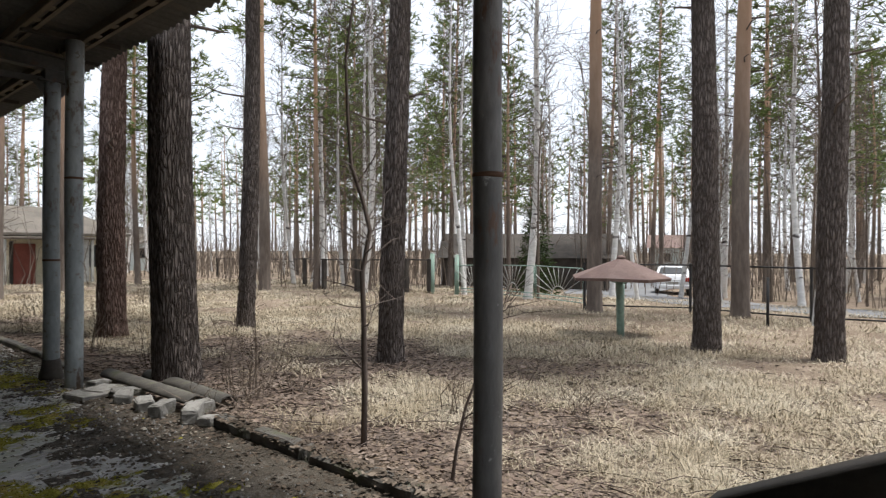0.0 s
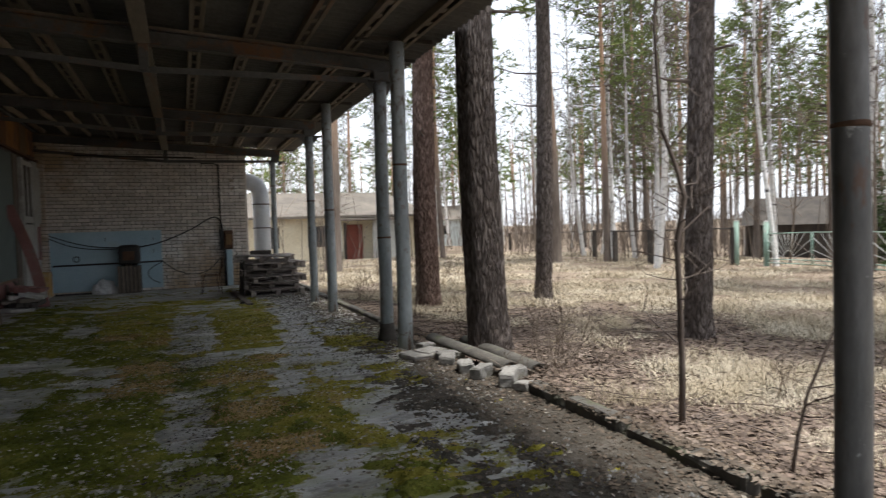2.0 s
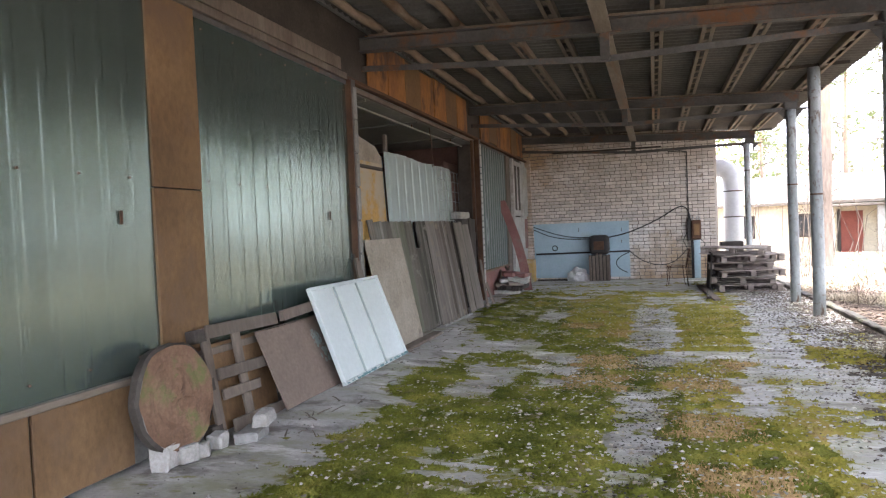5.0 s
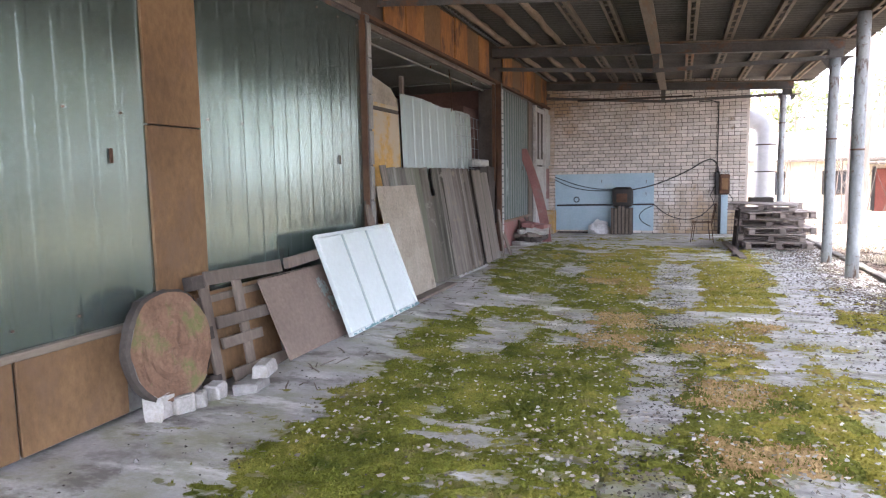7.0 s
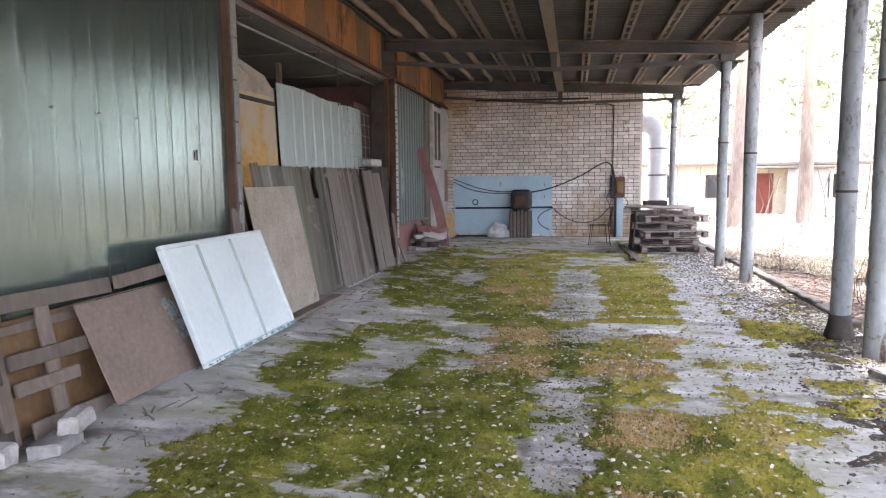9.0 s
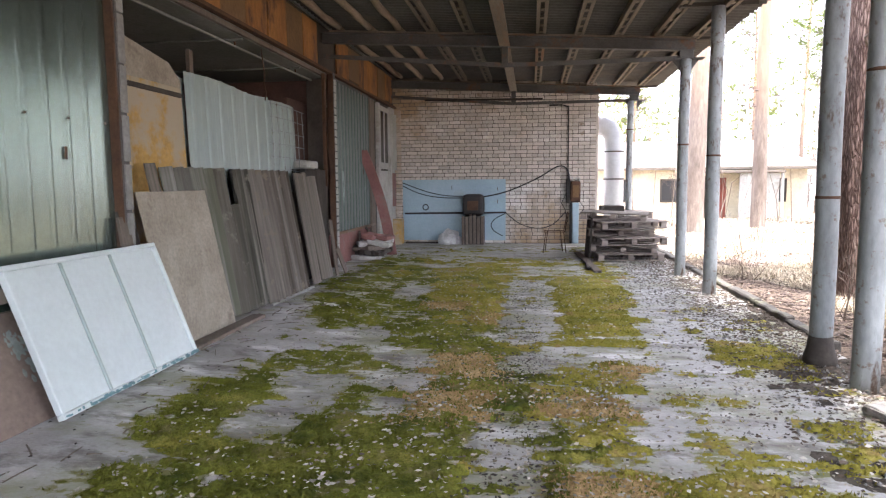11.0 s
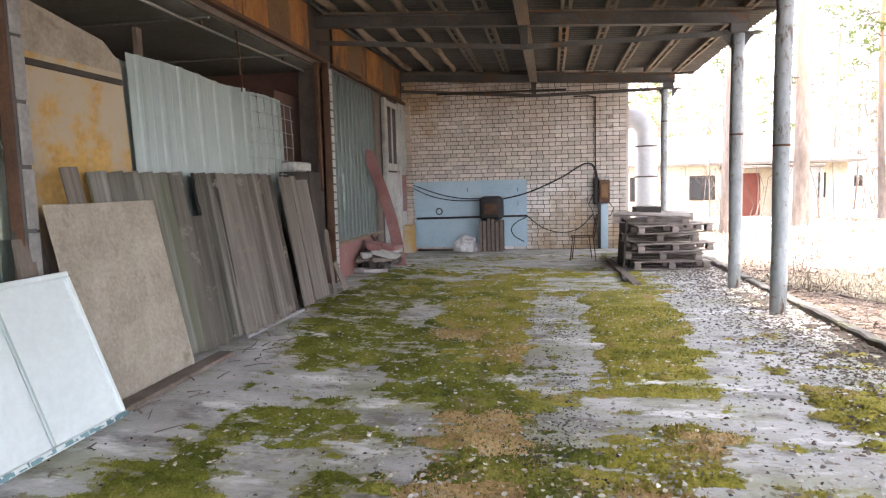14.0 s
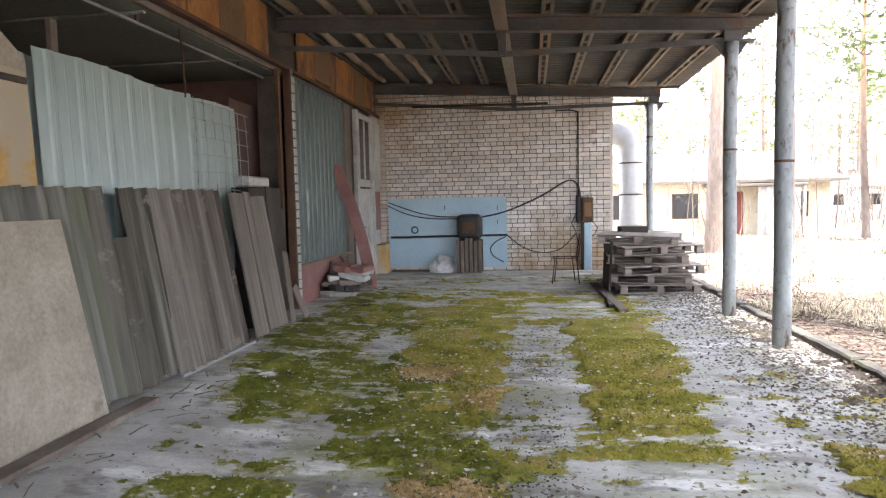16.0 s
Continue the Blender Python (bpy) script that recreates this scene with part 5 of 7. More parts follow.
for pts in cables:
    c = thing("cable", "loose black cable slung across the wall", "cable", "wall cables")
    fine = []
    for k in range(len(pts) - 1):
        for u in (0.0, 0.33, 0.66):
            fine.append((pts[k][0] + (pts[k + 1][0] - pts[k][0]) * u, Y1 - 0.07, pts[k][1] + (pts[k + 1][1] - pts[k][1]) * u))
    fine.append((pts[-1][0], Y1 - 0.07, pts[-1][1]))
    for _ in range(2):
        fine = [fine[0]] + [tuple((Vector(a) + Vector(b) * 2 + Vector(d)) / 4) for a, b, d in zip(fine, fine[1:], fine[2:])] + [fine[-1]]
    part("cable", tube(fine, 0.016 if len(pts) == 7 else 0.011, 6), RUBBER, c)
eb = thing("switch_box", "rusty electric switch box on the brick wall", "switch box")
part("case", box(0.8, 1.03, Y1 - 0.2, Y1 - 0.03, 0.98, 1.46, 0.02), RUST_IRON, eb)
part("cover", box(0.85, 0.99, Y1 - 0.215, Y1 - 0.2, 1.08, 1.36, 0.008), CHIPBOARD, eb, "dull brown cover plate")
part("side_case", box(0.7, 0.8, Y1 - 0.16, Y1 - 0.03, 0.95, 1.5, 0.02), BLACK_IRON, eb)
for x in (0.84, 0.93, 1.0):
    part("gland", tube([(x, Y1 - 0.11, 1.46), (x + 0.01, Y1 - 0.11, 1.54)], 0.018, 8), DIRTY_WHITE, eb)
cd = thing("conduit", "thin dark conduit rising up the brick wall", "conduit")
part("pipe", tube([(0.745, Y1 - 0.06, 1.45), (0.745, Y1 - 0.06, 3.2)], 0.014, 8), BLACK_IRON, cd)
part("elbow", tube([(0.745, Y1 - 0.06, 3.18), (0.6, Y1 - 0.06, 3.22), (0.3, Y1 - 0.06, 3.22)], 0.014, 8), BLACK_IRON, cd)
lg = thing("cable_post", "pale blue painted post under the switch box", "post")
part("post", box(0.85, 1.0, Y1 - 0.12, Y1 - 0.03, 0.0, 0.95, 0.008), BLUE_BOARD, lg)
part("edge", box(0.79, 0.845, Y1 - 0.12, Y1 - 0.04, 0.0, 0.96, 0.005), BLACK_IRON, lg)
for pts in (((1.0, 1.0), (1.12, 0.85), (1.05, 0.7), (0.9, 0.62)), ((0.72, 1.2), (0.6, 0.95), (0.68, 0.8), (0.75, 0.5))):
    c = thing("cable", "thin black cable hanging below the switch box", "cable", "wall cables")
    part("cable", tube([(x, Y1 - 0.08, z) for x, z in pts], 0.009, 5), RUBBER, c)


def wire_chair():
    c = thing("chair_frame", "bare rusty tubular chair frame without seat", "chair")
    x0, x1, y0, y1, h = 0.14, 0.6, 16.0, 16.4, 0.43
    for x, y in ((x0, y0), (x1, y0), (x0 + 0.05, y1), (x1 - 0.05, y1)):
        part("leg", tube([(x + (0.05 if x < 0.4 else -0.05), y, h), (x, y, 0.0)], 0.009, 6), RUST_IRON, c)
    part("seat_rim", tube([(x0 + 0.03, y0, h), (x1 - 0.03, y0, h), (x1 - 0.03, y1, h), (x0 + 0.03, y1, h), (x0 + 0.03, y0, h)], 0.009, 6), RUST_IRON, c)
    part("back_rail", tube([(x1 - 0.03, y0, h), (x1 + 0.04, y0, 0.82), (x1 + 0.04, y1, 0.82), (x1 - 0.03, y1, h)], 0.009, 6), RUST_IRON, c)
    return c


wire_chair()
tk = thing("timber_rail", "dark plank propped across two blocks at the slab edge", "plank")
part("plank", tube([(2.25, 0.92, 0.5), (2.2, -0.9, 1.42)], 0.1, 4), DARK_WOOD, tk)
part("prop", box(2.1, 2.3, -0.95, -0.8, 0.0, 1.36, 0.01), DARK_WOOD, tk)
part("prop", box(2.15, 2.35, 0.78, 0.9, 0.0, 0.5, 0.01), DARK_WOOD, tk)

# blocks, a broken step and corrugated pieces at the slab edge
for x, y, sx, sy, sz, rz, m in ((2.2, 6.85, 0.5, 0.3, 0.05, 20, PLASTER), (2.28, 6.9, 0.34, 0.26, 0.06, 30, PLASTER), (2.3, 6.4, 0.26, 0.14, 0.09, 60, GREY_BLOCK), (2.42, 6.62, 0.3, 0.2, 0.07, -10, PLASTER), (2.3, 5.95, 0.24, 0.15, 0.1, 75, WHITE_BLOCK), (2.33, 5.66, 0.25, 0.13, 0.11, 40, WHITE_BLOCK), (2.42, 5.28, 0.27, 0.14, 0.13, 55, WHITE_BLOCK), (2.6, 5.5, 0.25, 0.12, 0.1, 10, WHITE_BLOCK), (2.46, 5.05, 0.16, 0.13, 0.08, 30, WHITE_BLOCK), (2.35, 7.2, 0.2, 0.14, 0.08, 15, PLASTER)):
    block(x, y, sx, sy, sz, rz, "broken silicate brick lying at the slab edge" if m is WHITE_BLOCK else "broken concrete piece lying at the slab edge", GREY_BLOCK)
for dx, rz, ln in ((0.0, 0, 1.9), (0.3, 3, 1.8)):
    gp = thing("ridge_sheet", "grey asbestos-cement ridge piece lying on the litter", "roofing piece", "ridge pieces", "", pose(2.62 + dx, 5.6, 0.06 - 0.05 * (dx > 0), 0, 0, 2 - rz))
    bm = bmesh.new()
    rings = []
    for y in (0.0, 0.5 * ln, ln):
        rings.append([bm.verts.new((r * math.cos(a), y, 0.75 * r * math.sin(a))) for r in (0.095, 0.083) for a in ([math.pi * k / 10 for k in range(11)] if r == 0.095 else [math.pi * k / 10 for k in range(10, -1, -1)])])
    for a, b in zip(rings, rings[1:]):
        for k in range(22):
            f = bm.faces.new((a[k], a[(k + 1) % 22], b[(k + 1) % 22], b[k]))
            f.smooth = True
    bm.faces.new(rings[0][::-1])
    bm.faces.new(rings[-1])
    part("piece", rough_up(bm, 0.006, 4), KERB, gp)
DUCT_PAINT = material("pale_blue_grey_paint", [(0.5, 0.53, 0.57), (0.58, 0.61, 0.65), (0.66, 0.69, 0.72)], 1.5, 20, 0.5, bump=0.1, grain=0.15)
duct = thing("air_duct", "bent pale blue-grey sheet-metal air duct on the wall end", "duct")
prof = [(1.85, 18.75, 0.3), (1.85, 18.75, 2.2), (1.83, 18.75, 2.5), (1.74, 18.75, 2.68), (1.58, 18.75, 2.76), (1.4, 18.75, 2.78)]
part("duct", tube(prof, 0.23, 20), DUCT_PAINT, duct)
for z in (0.72, 1.5, 2.15):
    part("flange", tube([(1.85, 18.75, z - 0.015), (1.85, 18.75, z + 0.015)], 0.25, 20), OLD_STEEL, duct)
part("foot", box(1.6, 2.1, 18.5, 19.0, -0.4, 0.3, 0.02), PLASTER, duct)

# ---- the yard and the wood ----
YELLOW_WALL = material("pale_yellow_render", [(0.667, 0.598, 0.414), (0.782, 0.713, 0.529), (0.851, 0.793, 0.609)], 0.8, 12, 0.9, bump=0.15, stain=(0.42, 0.38, 0.28), stain_scale=0.5)
ROOF_FELT = material("grey_brown_roofing", [(0.098, 0.086, 0.068), (0.15, 0.13, 0.108), (0.208, 0.182, 0.15)], 1.0, 14, 0.9, bump=0.3)
RED_DOOR = material("dark_red_door_paint", [(0.2, 0.05, 0.035), (0.26, 0.075, 0.05), (0.3, 0.1, 0.07)], 2, 20, 0.7)
GREEN_PAINT = material("pale_green_paint", [(0.2, 0.32, 0.25), (0.28, 0.4, 0.33), (0.36, 0.47, 0.4)], 3, 24, 0.6, bump=0.15, stain=(0.3, 0.28, 0.24), stain_scale=3, stain_at=(0.58, 0.68))
RUST_ROOF = material("rusty_sheet_roof", [(0.14, 0.085, 0.075), (0.2, 0.13, 0.11), (0.27, 0.2, 0.175)], 2, 24, 0.75, bump=0.2)
ASPHALT = material("grey_road", [(0.14, 0.14, 0.14), (0.2, 0.2, 0.205), (0.26, 0.26, 0.265)], 0.6, 14, 0.9, bump=0.2)
CAR_PAINT = material("white_car_paint", [(0.66, 0.68, 0.7), (0.72, 0.73, 0.75), (0.76, 0.77, 0.79)], 1, 5, 0.25, bump=0, grain=0.05)
RED_LAMP = material("red_lamp_glass", [(0.35, 0.02, 0.02), (0.4, 0.03, 0.03), (0.45, 0.04, 0.04)], 2, 10, 0.2, bump=0)
TWIG = material("dark_twig", [(0.07, 0.052, 0.043), (0.12, 0.092, 0.075), (0.17, 0.135, 0.11)], 2, 20, 0.9, bump=0)
BROWN_TWIG = material("brown_thicket", [(0.162, 0.123, 0.093), (0.238, 0.187, 0.145), (0.315, 0.259, 0.212)], 0.6, 8, 0.95, bump=0, vary=0.4)
NEEDLES = material("pine_needles", [(0.12, 0.175, 0.055), (0.22, 0.28, 0.085), (0.33, 0.37, 0.13)], 0.35, 3, 0.8, bump=0, vary=0.4, spec=0.2)
SPRUCE = material("spruce_needles", [(0.035, 0.06, 0.015), (0.06, 0.09, 0.025), (0.09, 0.12, 0.04)], 0.8, 4, 0.8, bump=0, vary=0.4, spec=0.2)


def bark_far(name, low, high, za, zb):
    """Bark whose colour changes up the trunk, as a pine's does."""
    mt = material(name, low, 2.5, 14, 0.95, bump=0.5, stretch=(1, 1, 0.25), grain=0.45, depth=0.03, spec=0.15)
    nt = mt.node_tree
    bsdf = nt.nodes["Principled BSDF"]
    old = bsdf.inputs["Base Color"].links[0].from_socket
    tc = nt.nodes.new("ShaderNodeTexCoord")
    sp = nt.nodes.new("ShaderNodeSeparateXYZ")
    nt.links.new(tc.outputs["Object"], sp.inputs[0])
    mr = nt.nodes.new("ShaderNodeMapRange")
    mr.inputs["From Min"].default_value, mr.inputs["From Max"].default_value = za, zb
    nt.links.new(sp.outputs["Z"], mr.inputs["Value"])
    up = ramp(nt, noise_node(nt, 3.0, 5, 0.6, (1, 1, 0.4)), [(0.3, high[0]), (0.7, high[1])])
    nt.links.new(mix(nt, mr.outputs["Result"], old, up), bsdf.inputs["Base Color"])
    return mt


PINE_BARK = bark_far("grey_to_orange_pine_bark", [(0.12, 0.095, 0.08), (0.19, 0.155, 0.13), (0.27, 0.225, 0.195)], [(0.4, 0.25, 0.16), (0.54, 0.36, 0.24)], 3.5, 9.0)
RED_BARK = bark_far("red_brown_pine_bark", [(0.1, 0.055, 0.04), (0.17, 0.095, 0.07), (0.24, 0.15, 0.115)], [(0.3, 0.16, 0.09), (0.4, 0.22, 0.12)], 2.0, 8.0)
BIRCH_BARK = material("birch_bark", [(0.62, 0.6, 0.56), (0.74, 0.72, 0.69), (0.82, 0.8, 0.78)], 2, 10, 0.8, bump=0.1, stretch=(0.6, 0.6, 2.2), stain=(0.06, 0.05, 0.045), stain_scale=1.6, stain_at=(0.58, 0.62))


def big_trunk(x, y, r0, h, lean, red, label, plates=True, crown=None, crown_z=9.5):
    """A pine close by: plated bark cut into the mesh, flared foot, limb stubs."""
    z0 = ground_z(x, y)
    t = thing("pine_tree", label, "tree", "yard pines", "", Matrix.Translation((x, y, z0)))
    sides = 72 if plates else 28
    rings = []
    bm = bmesh.new()
    step = 0.055 if plates else 0.25
    zs = []
    z = -0.15
    while z < 6.2:
        zs.append(z)
        z += step
    zs += [6.6 + (h - 6.6) * k / 12 for k in range(13)]
    for z in zs:
        u = z / h
        r = r0 * (1 - 0.62 * u) + 0.22 * r0 * math.exp(-max(0, z + 0.1) / 0.22)
        cx, cy = lean[0] * z + 0.05 * math.sin(z * 0.5 + x), lean[1] * z + 0.04 * math.sin(z * 0.4 + y)
        ring = []
        for k in range(sides):
            a = 2 * math.pi * k / sides
            p = Vector((math.cos(a) * r0 * 24 + x, math.sin(a) * r0 * 24, z * 3.0))
            d = 0.0
            if plates:
                w = p + noise.noise_vector(p * 0.8) * 0.7
                vd = noise.voronoi(w)[0]
                d = 0.04 * min(0.35, vd[1] - vd[0]) - 0.008 + 0.006 * noise.noise(p * 3)
            d += 0.02 * noise.noise(Vector((math.cos(a) * 2, math.sin(a) * 2, z * 0.7)))
            if z < 0.3:
                d += 0.05 * (0.3 - z) * math.sin(a * 5 + x)
            rr = r + d
            ring.append(bm.verts.new((cx + rr * math.cos(a), cy + rr * math.sin(a), z)))
        rings.append(ring)
    for a, b in zip(rings, rings[1:]):
        for k in range(sides):
            f = bm.faces.new((a[k], a[(k + 1) % sides], b[(k + 1) % sides], b[k]))
            f.smooth = True
    bm.faces.new(rings[-1])
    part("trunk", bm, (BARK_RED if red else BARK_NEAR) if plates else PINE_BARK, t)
    for k in range(7):
        z = rnd.uniform(3.2, 9.0)
        a = rnd.uniform(0, 6.28)
        ln = rnd.uniform(0.2, 0.9)
        bx, by = lean[0] * z, lean[1] * z
        r = r0 * (1 - 0.62 * z / h)
        part("dead_limb", tube([(bx + 0.8 * r * math.cos(a), by + 0.8 * r * math.sin(a), z), (bx + (r + ln * 0.5) * math.cos(a), by + (r + ln * 0.5) * math.sin(a), z + 0.05), (bx + (r + ln) * math.cos(a + 0.2), by + (r + ln) * math.sin(a + 0.2), z + 0.22 * ln)], [0.022, 0.015, 0.006], 5), TWIG, t)
    if crown:
        part_of("crown", crown, t, Matrix.Translation((lean[0] * 12, lean[1] * 12, h - 16.5)) @ Matrix.Diagonal((1.2, 1.2, 1.0, 1)))
    return t


class Bits:
    """Collects thin pieces (twigs, needles, blades) for one mesh."""

    def __init__(self):
        self.v, self.f = [], []

    def blade(self, p, way, length, width, side=None):
        way = Vector(way).normalized()
        s = (side or way.orthogonal()).normalized() * (width / 2)
        p = Vector(p)
        o = len(self.v)
        self.v += [tuple(p - s), tuple(p + s), tuple(p + way * length)]
        self.f.append((o, o + 1, o + 2))

    def rod(self, pts, r0, r1, sides=3):
        o = len(self.v)
        n = len(pts)
        for i, p in enumerate(pts):
            p = Vector(p)
            way = (Vector(pts[min(i + 1, n - 1)]) - Vector(pts[max(i - 1, 0)])).normalized()
            a = way.orthogonal().normalized()
            b = way.cross(a)
            r = r0 + (r1 - r0) * i / (n - 1)
            for k in range(sides):
                t = 2 * math.pi * k / sides
                self.v.append(tuple(p + (a * math.cos(t) + b * math.sin(t)) * r))
        for i in range(n - 1):
            for k in range(sides):
                q = o + i * sides
                self.f.append((q + k, q + (k + 1) % sides, q + sides + (k + 1) % sides, q + sides + k))

    def tuft(self, c, size, n, up, rg):
        for _ in range(n):
            d = Vector((rg.gauss(0, 1), rg.gauss(0, 1), rg.gauss(up, 0.7)))
            if d.length < 0.1:
                continue
            s = Vector((rg.gauss(0, 1), rg.gauss(0, 1), rg.gauss(0, 1)))
            self.blade(c, d, size * rg.uniform(0.6, 1.2), size * 0.2, s.cross(d) if s.cross(d).length > 0.01 else None)

    def mesh(self, name, mat):
        return raw_mesh(name, self.v, self.f, mat)


def pine_meshes(seed, h, base, spread, r0, dense=9):
    """Trunk, limbs and needle crown of a wood pine."""
    rg = random.Random(seed)
    limbs, green = Bits(), Bits()
    bend = [(0.25 * rg.uniform(-1, 1), 0.25 * rg.uniform(-1, 1)) for _ in range(4)]

    def mid(z):
        u = z / h
        return Vector((bend[0][0] * math.sin(3 * u) + bend[1][0] * u, bend[0][1] * math.sin(3 * u + 1) + bend[1][1] * u, z))

    trunk = bmesh.new()
    zs = [-0.3, 0.0, 0.4] + [h * k / 12 for k in range(1, 13)]
    tube([mid(z) for z in zs], [r0 * (1 - 0.85 * max(0, z) / h) + (0.25 * r0 if z < 0.2 else 0) for z in zs], 9, trunk)
    z = base * 0.45
    while z < h:
        live = z > base
        u = max(0.0, (z - base) / (h - base))
        for k in range(rg.randint(3, 5) if live else rg.randint(0, 2)):
            a = rg.uniform(0, 6.28)
            ln = spread * ((1 - u) ** 0.6 * (0.55 + 0.45 * min(1, u * 4)) + 0.12) * rg.uniform(0.6, 1.15) if live else rg.uniform(0.4, 1.6)
            p0 = mid(z)
            rise = rg.uniform(-0.15, 0.25) + 0.5 * u
            d = Vector((math.cos(a), math.sin(a), rise))
            p1 = p0 + d * (ln * 0.5) + Vector((0, 0, -0.04 * ln))
            p2 = p0 + d * ln + Vector((0, 0, 0.12 * ln))
            limbs.rod([p0, p1, p2], 0.012 + 0.012 * ln, 0.006)
            if live:
                n = max(3, int(ln * 5))
                for i in range(n):
                    w = 0.35 + 0.65 * (i + rg.random()) / n
                    q = (p0.lerp(p1, w * 2) if w < 0.5 else p1.lerp(p2, w * 2 - 1))
                    q = q + Vector((rg.gauss(0, 0.2), rg.gauss(0, 0.2), rg.gauss(0.05, 0.1))) * (0.5 + ln * 0.35)
                    green.tuft(q, rg.uniform(0.2, 0.34), dense, 0.4, rg)
        z += rg.uniform(0.35, 0.55) if live else rg.uniform(0.5, 1.2)
    tm = mesh_of(trunk, "trunk")
    tm.materials.append(PINE_BARK)
    return tm, limbs.mesh("limbs", TWIG), green.mesh("crown", NEEDLES)


def birch_meshes(seed, h, r0):
    rg = random.Random(seed)
    twigs = Bits()
    lean = (rg.uniform(-0.06, 0.06), rg.uniform(-0.06, 0.06))

    def mid(z):
        return Vector((lean[0] * z + 0.12 * math.sin(z * 0.5 + seed), lean[1] * z + 0.12 * math.sin(z * 0.43), z))

    trunk = bmesh.new()
    zs = [-0.3, 0.0, 0.3] + [h * k / 12 for k in range(1, 13)]
    tube([mid(z) for z in zs], [r0 * (1 - 0.9 * max(0, z) / h) + (0.2 * r0 if z < 0.2 else 0) for z in zs], 8, trunk)
    z = h * 0.22
    while z < h * 0.98:
        a = rg.uniform(0, 6.28)
        ln = (1.8 * (1 - 0.6 * z / h)) * rg.uniform(0.5, 1.1)
        p0 = mid(z)
        d = Vector((math.cos(a) * 0.6, math.sin(a) * 0.6, 0.8))
        p1 = p0 + d * ln * 0.6
        p2 = p1 + Vector((math.cos(a) * 0.8, math.sin(a) * 0.8, 0.25)) * ln * 0.6
        twigs.rod([p0, p1, p2], 0.017, 0.006)
        for _ in range(7):
            w = rg.uniform(0.25, 1)
            q = p0.lerp(p1, w * 2) if w < 0.5 else p1.lerp(p2, w * 2 - 1)
            e = q + Vector((rg.gauss(0, 0.4), rg.gauss(0, 0.4), rg.gauss(0.1, 0.35)))
            f = e + Vector((rg.gauss(0, 0.2), rg.gauss(0, 0.2), rg.gauss(-0.1, 0.25)))
            twigs.rod([q, e, f], 0.007, 0.004)
        z += rg.uniform(0.16, 0.34)
    tm = mesh_of(trunk, "trunk")
    tm.materials.append(BIRCH_BARK)
    return tm, twigs.mesh("twigs", TWIG)


PINES = [pine_meshes(11, 19, 7.8, 2.3, 0.17), pine_meshes(23, 21, 9.5, 2.5, 0.18), pine_meshes(31, 17, 5.5, 2.4, 0.15), pine_meshes(47, 15, 3.8, 2.1, 0.13), pine_meshes(59, 22, 11.0, 2.2, 0.19)]
BIRCHES = [birch_meshes(5, 16, 0.12), birch_meshes(6, 18, 0.14), birch_meshes(8, 13, 0.09)]
ALDERS = [birch_meshes(15, 8, 0.045), birch_meshes(16, 10, 0.05), birch_meshes(17, 6.5, 0.035)]
for tm, tw in ALDERS:
    tm.materials[0] = BROWN_TWIG
    tw.materials[0] = BROWN_TWIG


def wood_pine(k, x, y, turn, s, label):
    t = thing("pine_tree", label, "tree", "wood pines", "", Matrix.Translation((x, y, ground_z(x, y))) @ Matrix.Rotation(turn, 4, "Z") @ Matrix.Scale(s, 4))
    for nm, me in zip(("trunk", "limb_spray", "crown"), PINES[k]):
        ob = part_of(nm, me, t)
        if nm != "trunk":
            ob["kind"] = "stuff"
    return t


def birch(k, x, y, turn, s, label):
    t = thing("birch_tree", label, "tree", "wood birches", "", Matrix.Translation((x, y, ground_z(x, y))) @ Matrix.Rotation(turn, 4, "Z") @ Matrix.Scale(s, 4))
    for nm, me in zip(("trunk", "crown"), BIRCHES[k]):
        ob = part_of(nm, me, t)
        if nm != "trunk":
            ob["kind"] = "stuff"
    return t


TALL = "tall pine with grey plated bark standing in dry grass"
CR = PINES[0][2]
big_trunk(3.08, 6.98, 0.245, 17, (-0.008, 0.006), False, "thick pine with dark deeply plated bark beside the slab", True, CR)
big_trunk(4.2, 11.9, 0.235, 18, (-0.0, 0.01), True, "thick pine with red-brown plated bark near the kerb", True, CR)
big_trunk(5.85, 6.6, 0.17, 17, (0.014, -0.012), False, TALL, True, CR)
big_trunk(6.4, 11.43, 0.17, 17, (0.02, -0.02), False, TALL, True, CR)
big_trunk(9.95, 3.95, 0.2, 18, (-0.012, 0.01), False, TALL, True, CR)
big_trunk(10.35, 2.33, 0.19, 18, (0.0, 0.0), False, "tall pine with dark bark and low needled twigs", True, CR)
big_trunk(16.0, 5.5, 0.21, 18, (0.012, -0.012), False, TALL, False, CR)
big_trunk(14.3, 8.4, 0.19, 18, (0.0, 0.0), False, TALL, False, CR)
big_trunk(13.2, 21.9, 0.22, 18, (-0.01, 0.01), False, TALL, False, CR)
big_trunk(5.0, 24.0, 0.3, 19, (0.0, 0.0), False, TALL, False, CR)
big_trunk(7.5, 26.0, 0.24, 19, (0.01, 0.0), False, TALL, False, CR)


